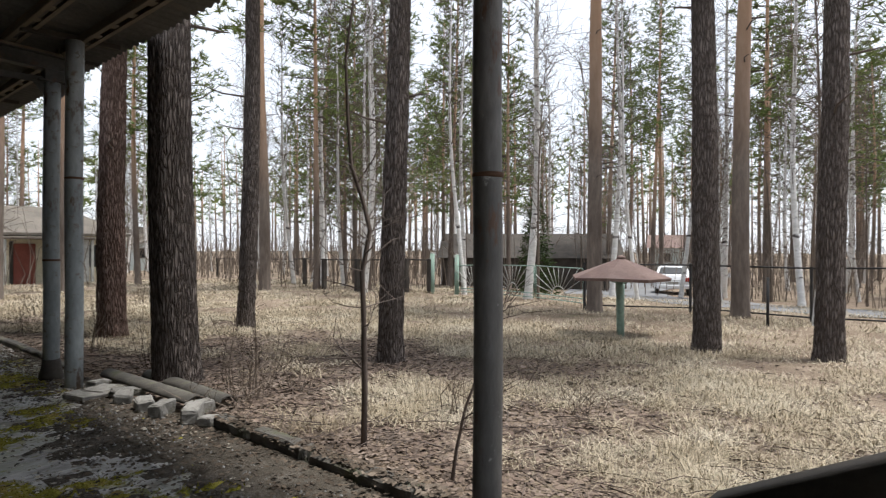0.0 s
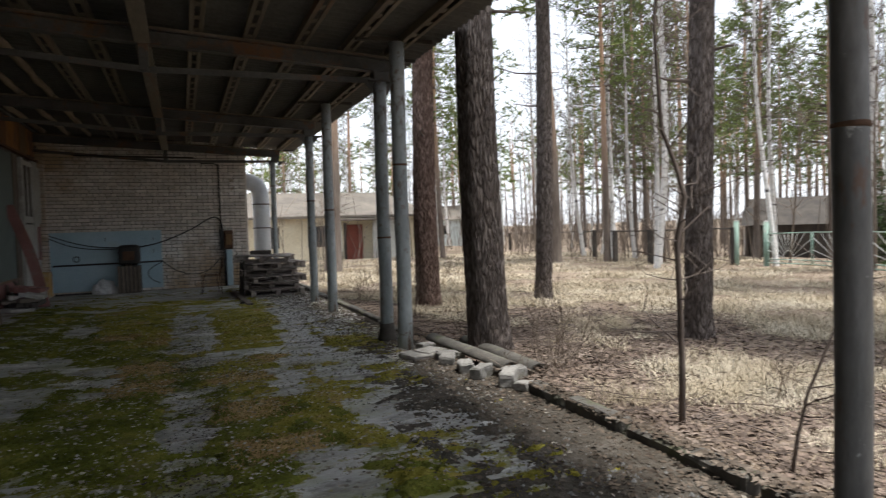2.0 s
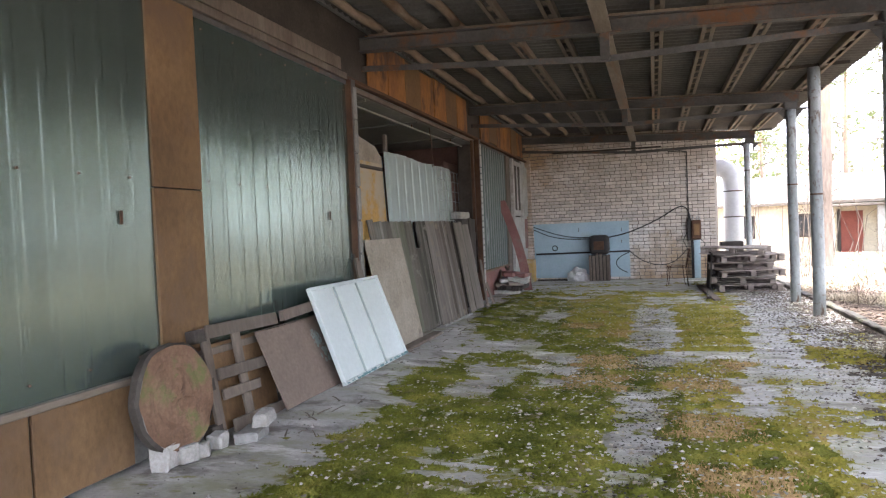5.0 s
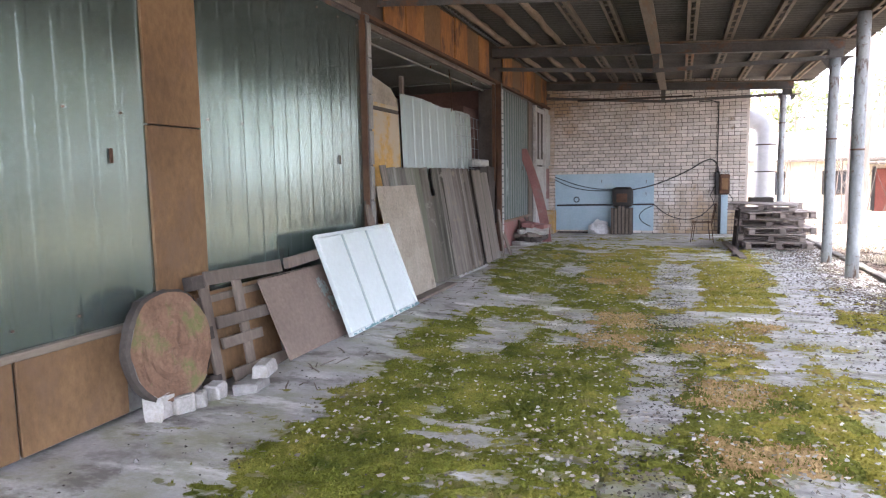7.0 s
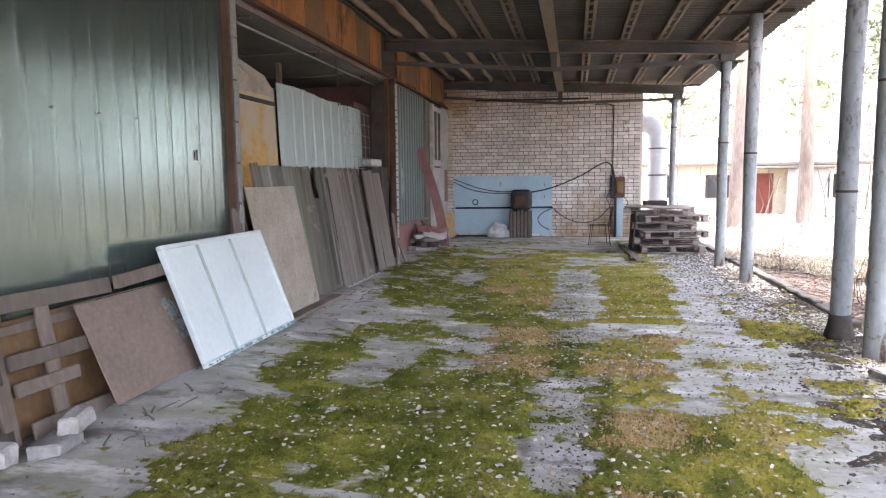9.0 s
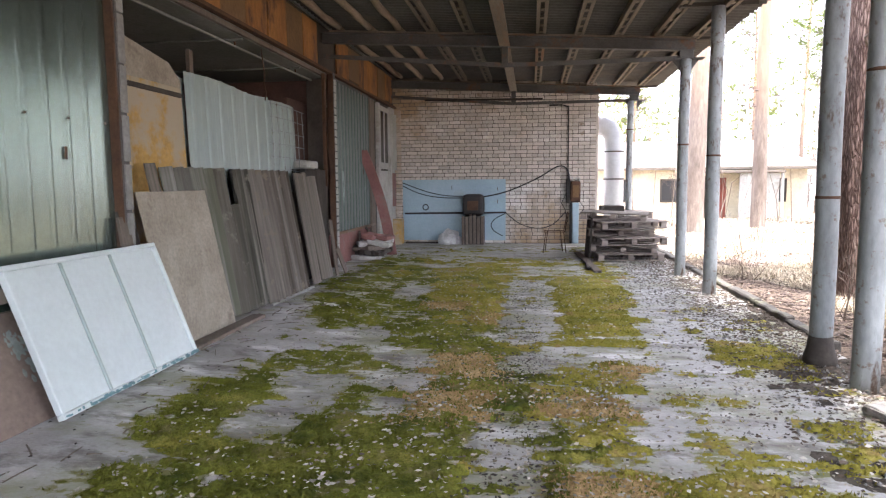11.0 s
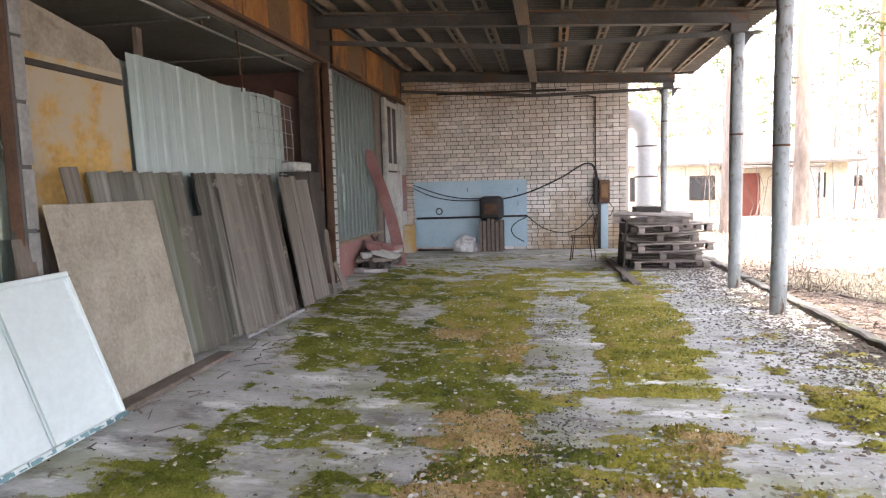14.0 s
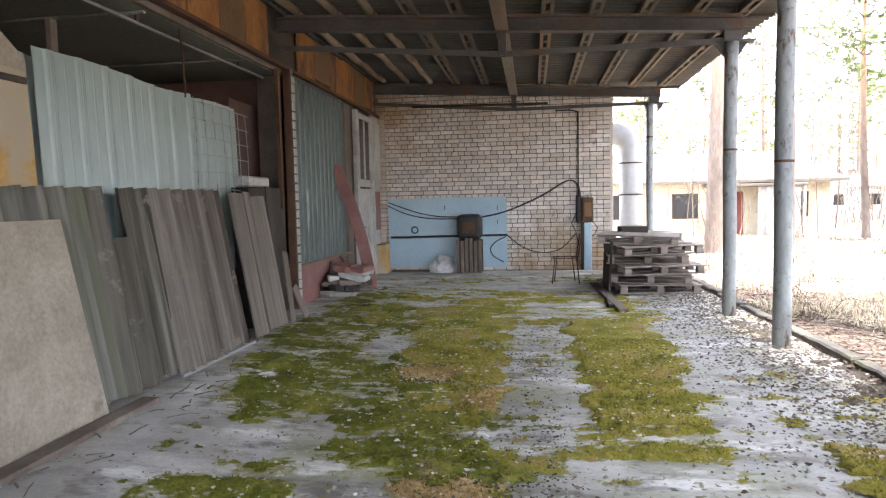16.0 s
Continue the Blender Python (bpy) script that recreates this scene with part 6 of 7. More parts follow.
def sapling(x, y, h, pts, label, count=44, reach=0.9):
    """A bare young tree: one crooked stem with side shoots."""
    z0 = ground_z(x, y)
    t = thing("sapling", label, "sapling", "", "", Matrix.Translation((x, y, z0)))
    stem = [Vector((a, b, z)) for a, b, z in pts]
    n = len(stem)
    part("stem", tube(stem, [(0.023 if h > 2 else 0.011) * (1 - 0.85 * i / (n - 1)) + 0.002 for i in range(n)], 7), TWIG, t)
    rg = random.Random(int(x * 100))
    b = Bits()
    for k in range(count):
        u = rg.uniform(0.12, 0.98)
        i = min(n - 2, int(u * (n - 1)))
        p = stem[i].lerp(stem[i + 1], u * (n - 1) - i)
        a = rg.uniform(0, 6.28)
        ln = reach * rg.uniform(0.3, 0.95) * (1.05 - 0.55 * u)
        bow = rg.uniform(-0.5, 0.5)
        m1 = p + Vector((math.cos(a) * 0.45, math.sin(a) * 0.45, rg.uniform(0.0, 0.35))) * ln
        q = m1 + Vector((math.cos(a + bow) * 0.4, math.sin(a + bow) * 0.4, rg.uniform(0.02, 0.3))) * ln
        e = q + Vector((math.cos(a + 2 * bow) * 0.35, math.sin(a + 2 * bow) * 0.35, rg.uniform(0.1, 0.45))) * ln * 0.7
        b.rod([p, m1, q, e], 0.006 * (1.2 - 0.7 * u), 0.0015, 4)
        for _ in range(4):
            w = rg.random()
            s = p.lerp(q, w) if rg.random() < 0.5 else q.lerp(e, w)
            b.rod([s, s + Vector((rg.gauss(0, 0.13), rg.gauss(0, 0.13), rg.uniform(0.02, 0.22)))], 0.003, 0.0012)
    part_of("spray", b.mesh("spray", TWIG), t)["kind"] = "stuff"
    return t


sapling(3.05, 3.82, 4.4, [(0, 0, -0.1), (0.01, 0.0, 0.4), (0.0, 0.0, 0.9), (-0.01, 0.01, 1.3), (0.04, -0.02, 1.62), (0.0, 0.02, 1.85), (-0.07, 0.07, 2.1), (-0.09, 0.09, 2.5), (-0.1, 0.1, 2.9), (-0.06, 0.05, 3.4), (-0.03, 0.03, 4.0), (-0.02, 0.02, 4.6)], "bare young sapling with thin dark branches by the kerb")
sapling(2.95, 2.85, 1.2, [(0, 0, -0.1), (0.04, -0.02, 0.2), (0.1, -0.04, 0.45), (0.2, -0.1, 0.75), (0.3, -0.14, 1.0), (0.38, -0.2, 1.25)], "thin leaning bare shoot beside the slab", 7, 0.35)


def shrub(x, y, h, n, label, seed):
    rg = random.Random(seed)
    b = Bits()
    for _ in range(n):
        a, r = rg.uniform(0, 6.28), rg.uniform(0, 0.25)
        p = Vector((r * math.cos(a), r * math.sin(a), -0.05))
        hh = h * rg.uniform(0.5, 1.0)
        q = p + Vector((0.3 * r * math.cos(a) + rg.gauss(0, 0.06), rg.gauss(0, 0.06), hh * 0.5))
        e = q + Vector((rg.gauss(0, 0.14), rg.gauss(0, 0.14), hh * 0.5))
        b.rod([p, q, e], 0.006, 0.002)
        for _ in range(3):
            w = rg.random()
            s = q.lerp(e, w)
            b.rod([s, s + Vector((rg.gauss(0, 0.12), rg.gauss(0, 0.12), rg.uniform(0.05, 0.2)))], 0.003, 0.0012)
    t = thing("shrub", label, "shrub", "bare shrubs", "", Matrix.Translation((x, y, ground_z(x, y))))
    part_of("bush", b.mesh("bush", BROWN_TWIG), t)["kind"] = "stuff"
    return t


for k, (x, y, h, n) in enumerate(((3.45, 6.2, 0.95, 16), (3.25, 5.75, 0.7, 14), (3.9, 6.0, 0.6, 12), (2.85, 5.6, 0.35, 10), (3.4, 8.3, 0.7, 12), (3.2, 10.0, 0.9, 14), (3.1, 13.0, 0.5, 8), (3.5, 14.6, 0.7, 8), (4.5, 17.0, 1.0, 12), (3.6, 19.5, 1.8, 18), (5.5, 20.0, 1.5, 16), (7.5, 19.0, 1.2, 16), (4.6, 4.2, 0.5, 12), (5.2, 3.2, 0.4, 10), (6.2, 4.6, 0.4, 10))):
    shrub(x, y, h, n, "bare brown shrub stems rising from dry grass", 100 + k)


def mushroom_shelter(x, y):
    """A small playground shelter: pipe leg under a flat conical sheet roof."""
    z0 = ground_z(x, y)
    t = thing("mushroom_shelter", "small playground mushroom shelter with a rusty conical roof", "shelter", "", "", Matrix.Translation((x, y, z0)))
    part("leg", tube([(0.0, 0.0, -0.1), (0.0, 0.02, 0.7), (-0.02, 0.03, 1.2)], [0.07, 0.065, 0.065], 14), GREEN_PAINT, t)
    bm = bmesh.new()
    n = 8
    apex = bm.verts.new((0, 0, 1.42))
    apex2 = bm.verts.new((0, 0, 1.395))
    rim, low = [], []
    for k in range(n):
        a = 2 * math.pi * (k + 0.3) / n
        r = 0.9 + 0.05 * noise.noise(Vector((k * 3.1, 0, 0)))
        zz = 1.06 + 0.05 * noise.noise(Vector((k * 2.3, 5, 0)))
        rim.append(bm.verts.new((r * math.cos(a), r * math.sin(a), zz)))
        low.append(bm.verts.new((r * 0.985 * math.cos(a), r * 0.985 * math.sin(a), zz - 0.05)))
    midr = [bm.verts.new((0.45 * v.co.x, 0.45 * v.co.y, 1.06 + 0.21)) for v in rim]
    for k in range(n):
        j = (k + 1) % n
        bm.faces.new((apex, midr[k], midr[j]))
        bm.faces.new((midr[k], rim[k], rim[j], midr[j]))
        bm.faces.new((rim[k], low[k], low[j], rim[j]))
        bm.faces.new((apex2, low[j], low[k]))
    part("roof", bm, RUST_ROOF, t)
    part("cap", tube([(0, 0, 1.4), (0, 0, 1.44), (0, 0, 1.46)], [0.09, 0.07, 0.02], 8), RUST_ROOF, t)
    for k in range(4):
        a = 2 * math.pi * (k + 0.5) / 4
        part("strut", tube([(0.05 * math.cos(a), 0.05 * math.sin(a), 0.95), (0.5 * math.cos(a), 0.5 * math.sin(a), 1.14)], 0.014, 6), GREEN_PAINT, t)
    return t


mushroom_shelter(10.6, 5.72)


def fence_run(pts, h, rail_mat, post_mat, label, top=True, low=True, post_r=0.05):
    """Posts with a top rail and a low rail between them."""
    f = thing("fence", label, "fence", "yard fences")
    base = [Vector((x, y, ground_z(x, y))) for x, y in pts]
    for p in base:
        part("post", box(p.x - post_r, p.x + post_r, p.y - post_r, p.y + post_r, p.z - 0.3, p.z + h, 0.008), post_mat, f)
    for a, b in zip(base, base[1:]):
        part("rail", tube([a + Vector((0, 0, h - 0.04)), b + Vector((0, 0, h - 0.04))], 0.028, 4), rail_mat, f)
        if low:
            part("rail", tube([a + Vector((0, 0, 0.12)), b + Vector((0, 0, 0.12))], 0.025, 4), rail_mat, f)
    return f


fence_run([(21.3, 41.0), (20.2, 35.0), (19.2, 29.0), (17.2, 25.0), (15.7, 21.5), (15.45, 19.1), (16.1, 17.1), (16.7, 16.5)], 1.25, DARK_WOOD, DARK_WOOD, "dark timber post and rail fence along the yard", True, False, 0.08)
fence_run([(15.0, 9.1), (16.3, 6.8), (15.94, 3.95), (15.9, 1.4), (16.0, -1.5), (16.0, -5.0)], 1.25, BLACK_IRON, BLACK_IRON, "black iron fence frame with open panels along the road", True, True, 0.03)
part("post", tube([(14.6, 4.45, -0.3), (14.6, 4.45, 0.85)], 0.03, 6), BLACK_IRON, thing("short_post", "short black iron post standing before the fence", "post"))


def gate_leaf(ax, ay, bx, by):
    """A light welded gate leaf with a rising-sun pattern of bars."""
    g = thing("gate_leaf", "pale welded gate leaf with a rising-sun bar pattern", "gate", "sunburst gates")
    a, b = Vector((ax, ay, ground_z(ax, ay) + 0.12)), Vector((bx, by, ground_z(bx, by) + 0.12))
    up = Vector((0, 0, 1))
    d = b - a
    for p, q in ((a, b), (a + up * 0.95, b + up * 0.95), (a, a + up * 0.95), (b, b + up * 0.95), (a + up * 0.12, b + up * 0.12)):
        part("frame_bar", tube([p, q], 0.016, 5), GREEN_PAINT, g)
    c = a + d * 0.5 + up * 0.12
    r = d.length / 2
    w = d.normalized()
    part("sun_arc", tube([c + (w * math.cos(t) + up * math.sin(t)) * 0.28 for t in [math.pi * k / 12 for k in range(13)]], 0.014, 5), DIRTY_WHITE, g)
    for k in range(1, 12):
        t = math.pi * k / 12
        ln = min(r / max(0.05, abs(math.cos(t))), 0.83 / max(0.05, math.sin(t)))
        part("ray_bar", tube([c + (w * math.cos(t) + up * math.sin(t)) * 0.28, c + (w * math.cos(t) + up * math.sin(t)) * ln], 0.011, 4), DIRTY_WHITE, g)
    for k in range(1, 14):
        p = a + d * (k / 14)
        part("short_bar", tube([p, p + up * 0.12], 0.009, 4), DIRTY_WHITE, g)
    return g


GX = [(16.75, 16.43), (17.6, 16.0)]
for x, y in GX:
    p = thing("gate_post", "pale green painted gate post", "post", "gate posts")
    part("post", tube([(x, y, ground_z(x, y) - 0.3), (x, y, ground_z(x, y) + 1.45)], 0.085, 10), GREEN_PAINT, p)
    part("cap", tube([(x, y, ground_z(x, y) + 1.45), (x, y, ground_z(x, y) + 1.5)], [0.09, 0.03], 10), DIRTY_WHITE, p)
gate_leaf(17.55, 15.9, 16.9, 13.8)
gate_leaf(16.85, 13.7, 16.1, 11.5)
gate_leaf(16.05, 11.4, 15.6, 9.5)
p = thing("gate_post", "pale green painted gate post", "post", "gate posts")
part("post", tube([(14.9, 8.0, -0.5), (14.9, 8.0, 1.1)], 0.09, 10), GREEN_PAINT, p)


def road():
    """Grey track beyond the fence, following the ground."""
    verts, faces = [], []
    path = [(19.5, -25), (20, -10), (20.5, 0), (22, 8), (26, 14), (33, 18), (45, 21), (70, 24)]
    fine = []
    for (a, b), (c, d) in zip(path, path[1:]):
        for k in range(8):
            fine.append((a + (c - a) * k / 8, b + (d - b) * k / 8))
    for i, (x, y) in enumerate(fine):
        nx, ny = fine[min(i + 1, len(fine) - 1)], fine[max(i - 1, 0)]
        d = Vector((nx[0] - ny[0], nx[1] - ny[1])).normalized()
        for k in range(9):
            s = (k - 4) * 0.6
            px, py = x - d.y * s, y + d.x * s
            verts.append((px, py, ground_z(px, py) + 0.03))
    for i in range(len(fine) - 1):
        for k in range(8):
            a = i * 9 + k
            faces.append((a, a + 9, a + 10, a + 1))
    return tagged(new("road", raw_mesh("road", verts, faces, ASPHALT, True)), "narrow grey asphalt road beyond the fence", "road", "", "structure")


road()


def car(x, y, rz):
    """A parked saloon car."""
    c = thing("car", "white parked saloon car on the road", "car", "", "", Matrix.Translation((x, y, ground_z(x, y) + 0.03)) @ Matrix.Rotation(radians(rz), 4, "Z"))
    prof = [(-2.05, 0.35), (-2.1, 0.75), (-2.0, 0.98), (-1.5, 1.03), (-0.95, 1.42), (0.35, 1.45), (1.0, 1.02), (1.9, 0.85), (2.1, 0.6), (2.08, 0.32)]
    bm = bmesh.new()
    sides = []
    for s in (-1, 1):
        sides.append([bm.verts.new((px, s * (0.84 - (0.16 if pz > 1.2 else 0.0)), pz)) for px, pz in prof])
    n = len(prof)
    for k in range(n):
        bm.faces.new((sides[0][k], sides[1][k], sides[1][(k + 1) % n], sides[0][(k + 1) % n]))
    bm.faces.new(sides[0][::-1])
    bm.faces.new(sides[1])
    bmesh.ops.recalc_face_normals(bm, faces=bm.faces)
    bmesh.ops.bevel(bm, geom=bm.edges[:], offset=0.05, segments=2, affect="EDGES")
    part("body", bm, CAR_PAINT, c)
    for s in (-1, 1):
        bm = bmesh.new()
        f = [bm.verts.new((px, s * yy, pz)) for px, pz, yy in ((-1.25, 1.06, 0.84), (0.75, 1.06, 0.84), (0.25, 1.36, 0.72), (-0.85, 1.36, 0.72))]
        bm.faces.new(f)
        part("side_window", bm, DARK_GLASS, c)
    bm = bmesh.new()
    bm.faces.new([bm.verts.new(p) for p in ((-1.46, -0.68, 1.08), (-1.46, 0.68, 1.08), (-1.02, 0.58, 1.4), (-1.02, -0.58, 1.4))])
    part("rear_window", bm, DARK_GLASS, c)
    for s in (-1, 1):
        part("tail_lamp", box(-2.13, -2.0, s * 0.62 - 0.16, s * 0.62 + 0.16, 0.72, 0.92, 0.02), RED_LAMP, c)
    part("bumper", box(-2.16, -2.0, -0.8, 0.8, 0.36, 0.56, 0.03), CAR_PAINT, c)
    part("number_plate", box(-2.125, -2.11, -0.26, 0.26, 0.6, 0.71), DIRTY_WHITE, c)
    for px in (-1.3, 1.3):
        for s in (-1, 1):
            w = part("wheel", tube([(px, s * 0.86, 0.3), (px, s * 0.68, 0.3)], 0.31, 18), RUBBER, c)
            part("rim", tube([(px, s * 0.872, 0.3), (px, s * 0.862, 0.3)], 0.19, 14), ZINC, w)
    return c


car(33.2, 14.7, 24)


def cottage():
    """Long low rendered house with a shallow grey roof, red door and small porch."""
    x0, x1, y0, y1 = -4.0, 12.6, 35.0, 41.0
    z = ground_z(6, 35) - 0.1
    h = thing("house", "low pale-yellow rendered house with a grey roof and red door", "house")
    w = part("wall", box(x0, x1, y0, y1, z - 0.3, z + 2.55, 0.02), YELLOW_WALL, h)
    bm = bmesh.new()
    v = [bm.verts.new(p) for p in ((x0 - 0.5, y0 - 0.6, z + 2.5), (x1 + 0.5, y0 - 0.6, z + 2.5), (x1 + 0.5, y1 + 0.6, z + 2.5), (x0 - 0.5, y1 + 0.6, z + 2.5), (x0 + 1.5, 38, z + 3.9), (x1 - 1.5, 38, z + 3.9), (x0 - 0.5, y0 - 0.6, z + 2.38), (x1 + 0.5, y0 - 0.6, z + 2.38), (x1 + 0.5, y1 + 0.6, z + 2.38), (x0 - 0.5, y1 + 0.6, z + 2.38))]
    for q in ((0, 1, 5, 4), (1, 2, 5), (2, 3, 4, 5), (3, 0, 4), (6, 9, 8, 7), (0, 6, 7, 1), (1, 7, 8, 2), (2, 8, 9, 3), (3, 9, 6, 0)):
        bm.faces.new([v[i] for i in q])
    part("roof", bm, ROOF_FELT, h)
    d = part("door", box(8.1, 9.0, y0 - 0.06, y0 - 0.005, z, z + 2.0, 0.01), RED_DOOR, h)
    part("door_frame", box(7.95, 8.09, y0 - 0.08, y0 - 0.004, z, z + 2.1, 0.01), DARK_WOOD, d)
    for x in (-2.6, 0.2, 3.4, 6.0, 10.6):
        wi = part("window", box(x, x + 1.1, y0 - 0.05, y0 - 0.004, z + 0.85, z + 1.95, 0.01), DARK_WOOD, h)
        for a, b in ((0.08, 0.52), (0.58, 1.02)):
            part("pane", box(x + a, x + b, y0 - 0.06, y0 - 0.051, z + 0.93, z + 1.87), DARK_GLASS, wi)
    part("porch_roof", box(7.3, 11.2, y0 - 1.3, y0 - 0.02, z + 2.2, z + 2.32, 0.02), ROOF_FELT, h)
    for x in (7.45, 9.6, 11.05):
        part("porch_post", box(x, x + 0.12, y0 - 1.2, y0 - 1.08, z - 0.1, z + 2.2, 0.01), DIRTY_WHITE, h)
    part("porch_wall", box(9.3, 11.0, y0 - 1.1, y0 - 1.0, z, z + 2.2, 0.01), DIRTY_WHITE, h)
    return h


cottage()


def far_building(x, y, rz, w, d, hh, wall, roof, name, label):
    z = ground_z(x, y)
    h = thing(name, label, "house", "far buildings", "", Matrix.Translation((x, y, z)) @ Matrix.Rotation(radians(rz), 4, "Z"))
    part("wall", box(-w / 2, w / 2, -d / 2, d / 2, -0.5, hh, 0.03), wall, h)
    bm = bmesh.new()
    v = [bm.verts.new(p) for p in ((-w / 2 - 0.4, -d / 2 - 0.4, hh - 0.1), (w / 2 + 0.4, -d / 2 - 0.4, hh - 0.1), (w / 2 + 0.4, d / 2 + 0.4, hh - 0.1), (-w / 2 - 0.4, d / 2 + 0.4, hh - 0.1), (-w / 2 - 0.4, 0, hh + 1.3), (w / 2 + 0.4, 0, hh + 1.3))]
    for q in ((0, 1, 5, 4), (2, 3, 4, 5), (1, 2, 5), (3, 0, 4), (3, 2, 1, 0)):
        bm.faces.new([v[i] for i in q])
    part("roof", bm, roof, h)
    k = -w / 2 + 1.0
    while k < w / 2 - 1.2 and name != "barn":
        wi = part("window", box(k, k + 1.0, -d / 2 - 0.06, -d / 2 - 0.005, hh * 0.4, hh * 0.4 + 1.0, 0.02), DIRTY_WHITE, h)
        part("pane", box(k + 0.1, k + 0.9, -d / 2 - 0.07, -d / 2 - 0.061, hh * 0.4 + 0.1, hh * 0.4 + 0.9), DARK_GLASS, wi)
        k += 2.2
    return h


far_building(31.3, 22.6, -54, 9.5, 4, 1.9, DARK_WOOD, DARK_WOOD, "barn", "long low dark timber building behind the trees")
far_building(66, 29.0, -66, 4.5, 4, 2.6, WHITE_PAINT, RUST_ROOF, "house", "white house with a red roof far behind the trees")
far_building(24, 60, -20, 8, 5, 2.6, WHITE_PAINT, ROOF_FELT, "house", "small pale house far off between the birches")


def spruce(x, y, h, label):
    rg = random.Random(77)
    z0 = ground_z(x, y)
    t = thing("spruce_tree", label, "tree", "", "", Matrix.Translation((x, y, z0)))
    part("trunk", tube([(0, 0, -0.2), (0, 0, h * 0.95)], [0.09, 0.01], 7), TWIG, t)
    g = Bits()
    z = 0.25
    while z < h:
        r = 0.9 * (1 - z / h) ** 0.8 + 0.08
        for k in range(14):
            a = rg.uniform(0, 6.28)
            n = max(2, int(r * 5))
            for i in range(n):
                rr = r * (0.3 + 0.7 * (i + 1) / n) * rg.uniform(0.8, 1.1)
                g.tuft((rr * math.cos(a), rr * math.sin(a), z - 0.22 * rr + rg.gauss(0, 0.04)), 0.2, 5, -0.1, rg)
        z += 0.17
    part_of("crown", g.mesh("crown", SPRUCE), t)
    return t


spruce(21.5, 15.2, 4.3, "young dense green spruce beyond the gate")


def in_yard(x, y):
    return (x < 15.0 and y < 30) or x < 2.6 or (x < 14.5 and 32 < y < 43) or (y < 24 and abs(x - 20.8 - max(0, y - 4) * 0.35) < 3.6) or (math.hypot(x - 32.6, y - 14.2) < 3.2)


rw = random.Random(2024)
spots = []
tries = 0
while len(spots) < 165 and tries < 9000:
    tries += 1
    x, y = rw.uniform(3, 62), rw.uniform(-12, 70)
    d = math.hypot(x, y)
    if in_yard(x, y) or d > 70 or any((x - a) ** 2 + (y - b) ** 2 < 2.6 for a, b in spots):
        continue
    # a clearing behind the timber fence, where the sky shows low down
    if 0.44 < math.atan2(x, y) < 0.56 and d < 66:
        continue
    spots.append((x, y))
for i, (x, y) in enumerate(spots):
    pick = rw.random()
    if 1.075 < math.atan2(x, y) < 1.125 and math.hypot(x, y) < 50:
        continue
    if pick < 0.4:
        wood_pine(rw.randrange(5), x, y, rw.uniform(0, 6.28), rw.uniform(0.8, 1.12), "slender wood pine with an orange upper trunk and sparse crown")
    else:
        birch(rw.randrange(3), x, y, rw.uniform(0, 6.28), rw.uniform(0.8, 1.15), "slender leafless birch with a white black-flecked trunk")
for x, y, s in ((20.6, 10.45, 0.9), (23.5, 12.8, 1.0), (15.2, 18.3, 0.9), (15.9, 19.4, 0.85), (14.2, 17.2, 0.8), (27, 11.5, 1.1), (24, 6.2, 1.0), (13.8, 23.2, 0.9), (14.6, 25.0, 0.9), (25.5, 9.5, 0.95), (17.5, 22.5, 1.0)):
    birch(rw.randrange(3), x, y, rw.uniform(0, 6.28), s, "slender leafless birch with a white black-flecked trunk")
for x, y, k, s in ((13.0, 28.0, 3, 0.95), (18.5, 20.5, 3, 0.9), (24.5, 22.5, 2, 1.0), (26.0, 20.0, 3, 1.0), (20.5, 25.5, 3, 1.0), (24.0, -1.0, 2, 0.95), (24.5, 3.2, 3, 1.05), (12.0, 30.5, 2, 0.95)):
    wood_pine(k, x, y, rw.uniform(0, 6.28), s, "pine with a low green needled crown behind the fence")
for _ in range(75):
    a, d = rw.uniform(0.1, 1.5), rw.uniform(17, 46)
    x, y = d * math.sin(a), d * math.cos(a)
    if in_yard(x, y):
        continue
    t = thing("alder_tree", "thin bare brown understorey tree with fine twigs", "tree", "understorey trees", "", Matrix.Translation((x, y, ground_z(x, y))) @ Matrix.Rotation(rw.uniform(0, 6.28), 4, "Z") @ Matrix.Scale(rw.uniform(0.8, 1.2), 4))
    k = rw.randrange(3)
    part_of("trunk", ALDERS[k][0], t)
    part_of("crown", ALDERS[k][1], t)["kind"] = "stuff"


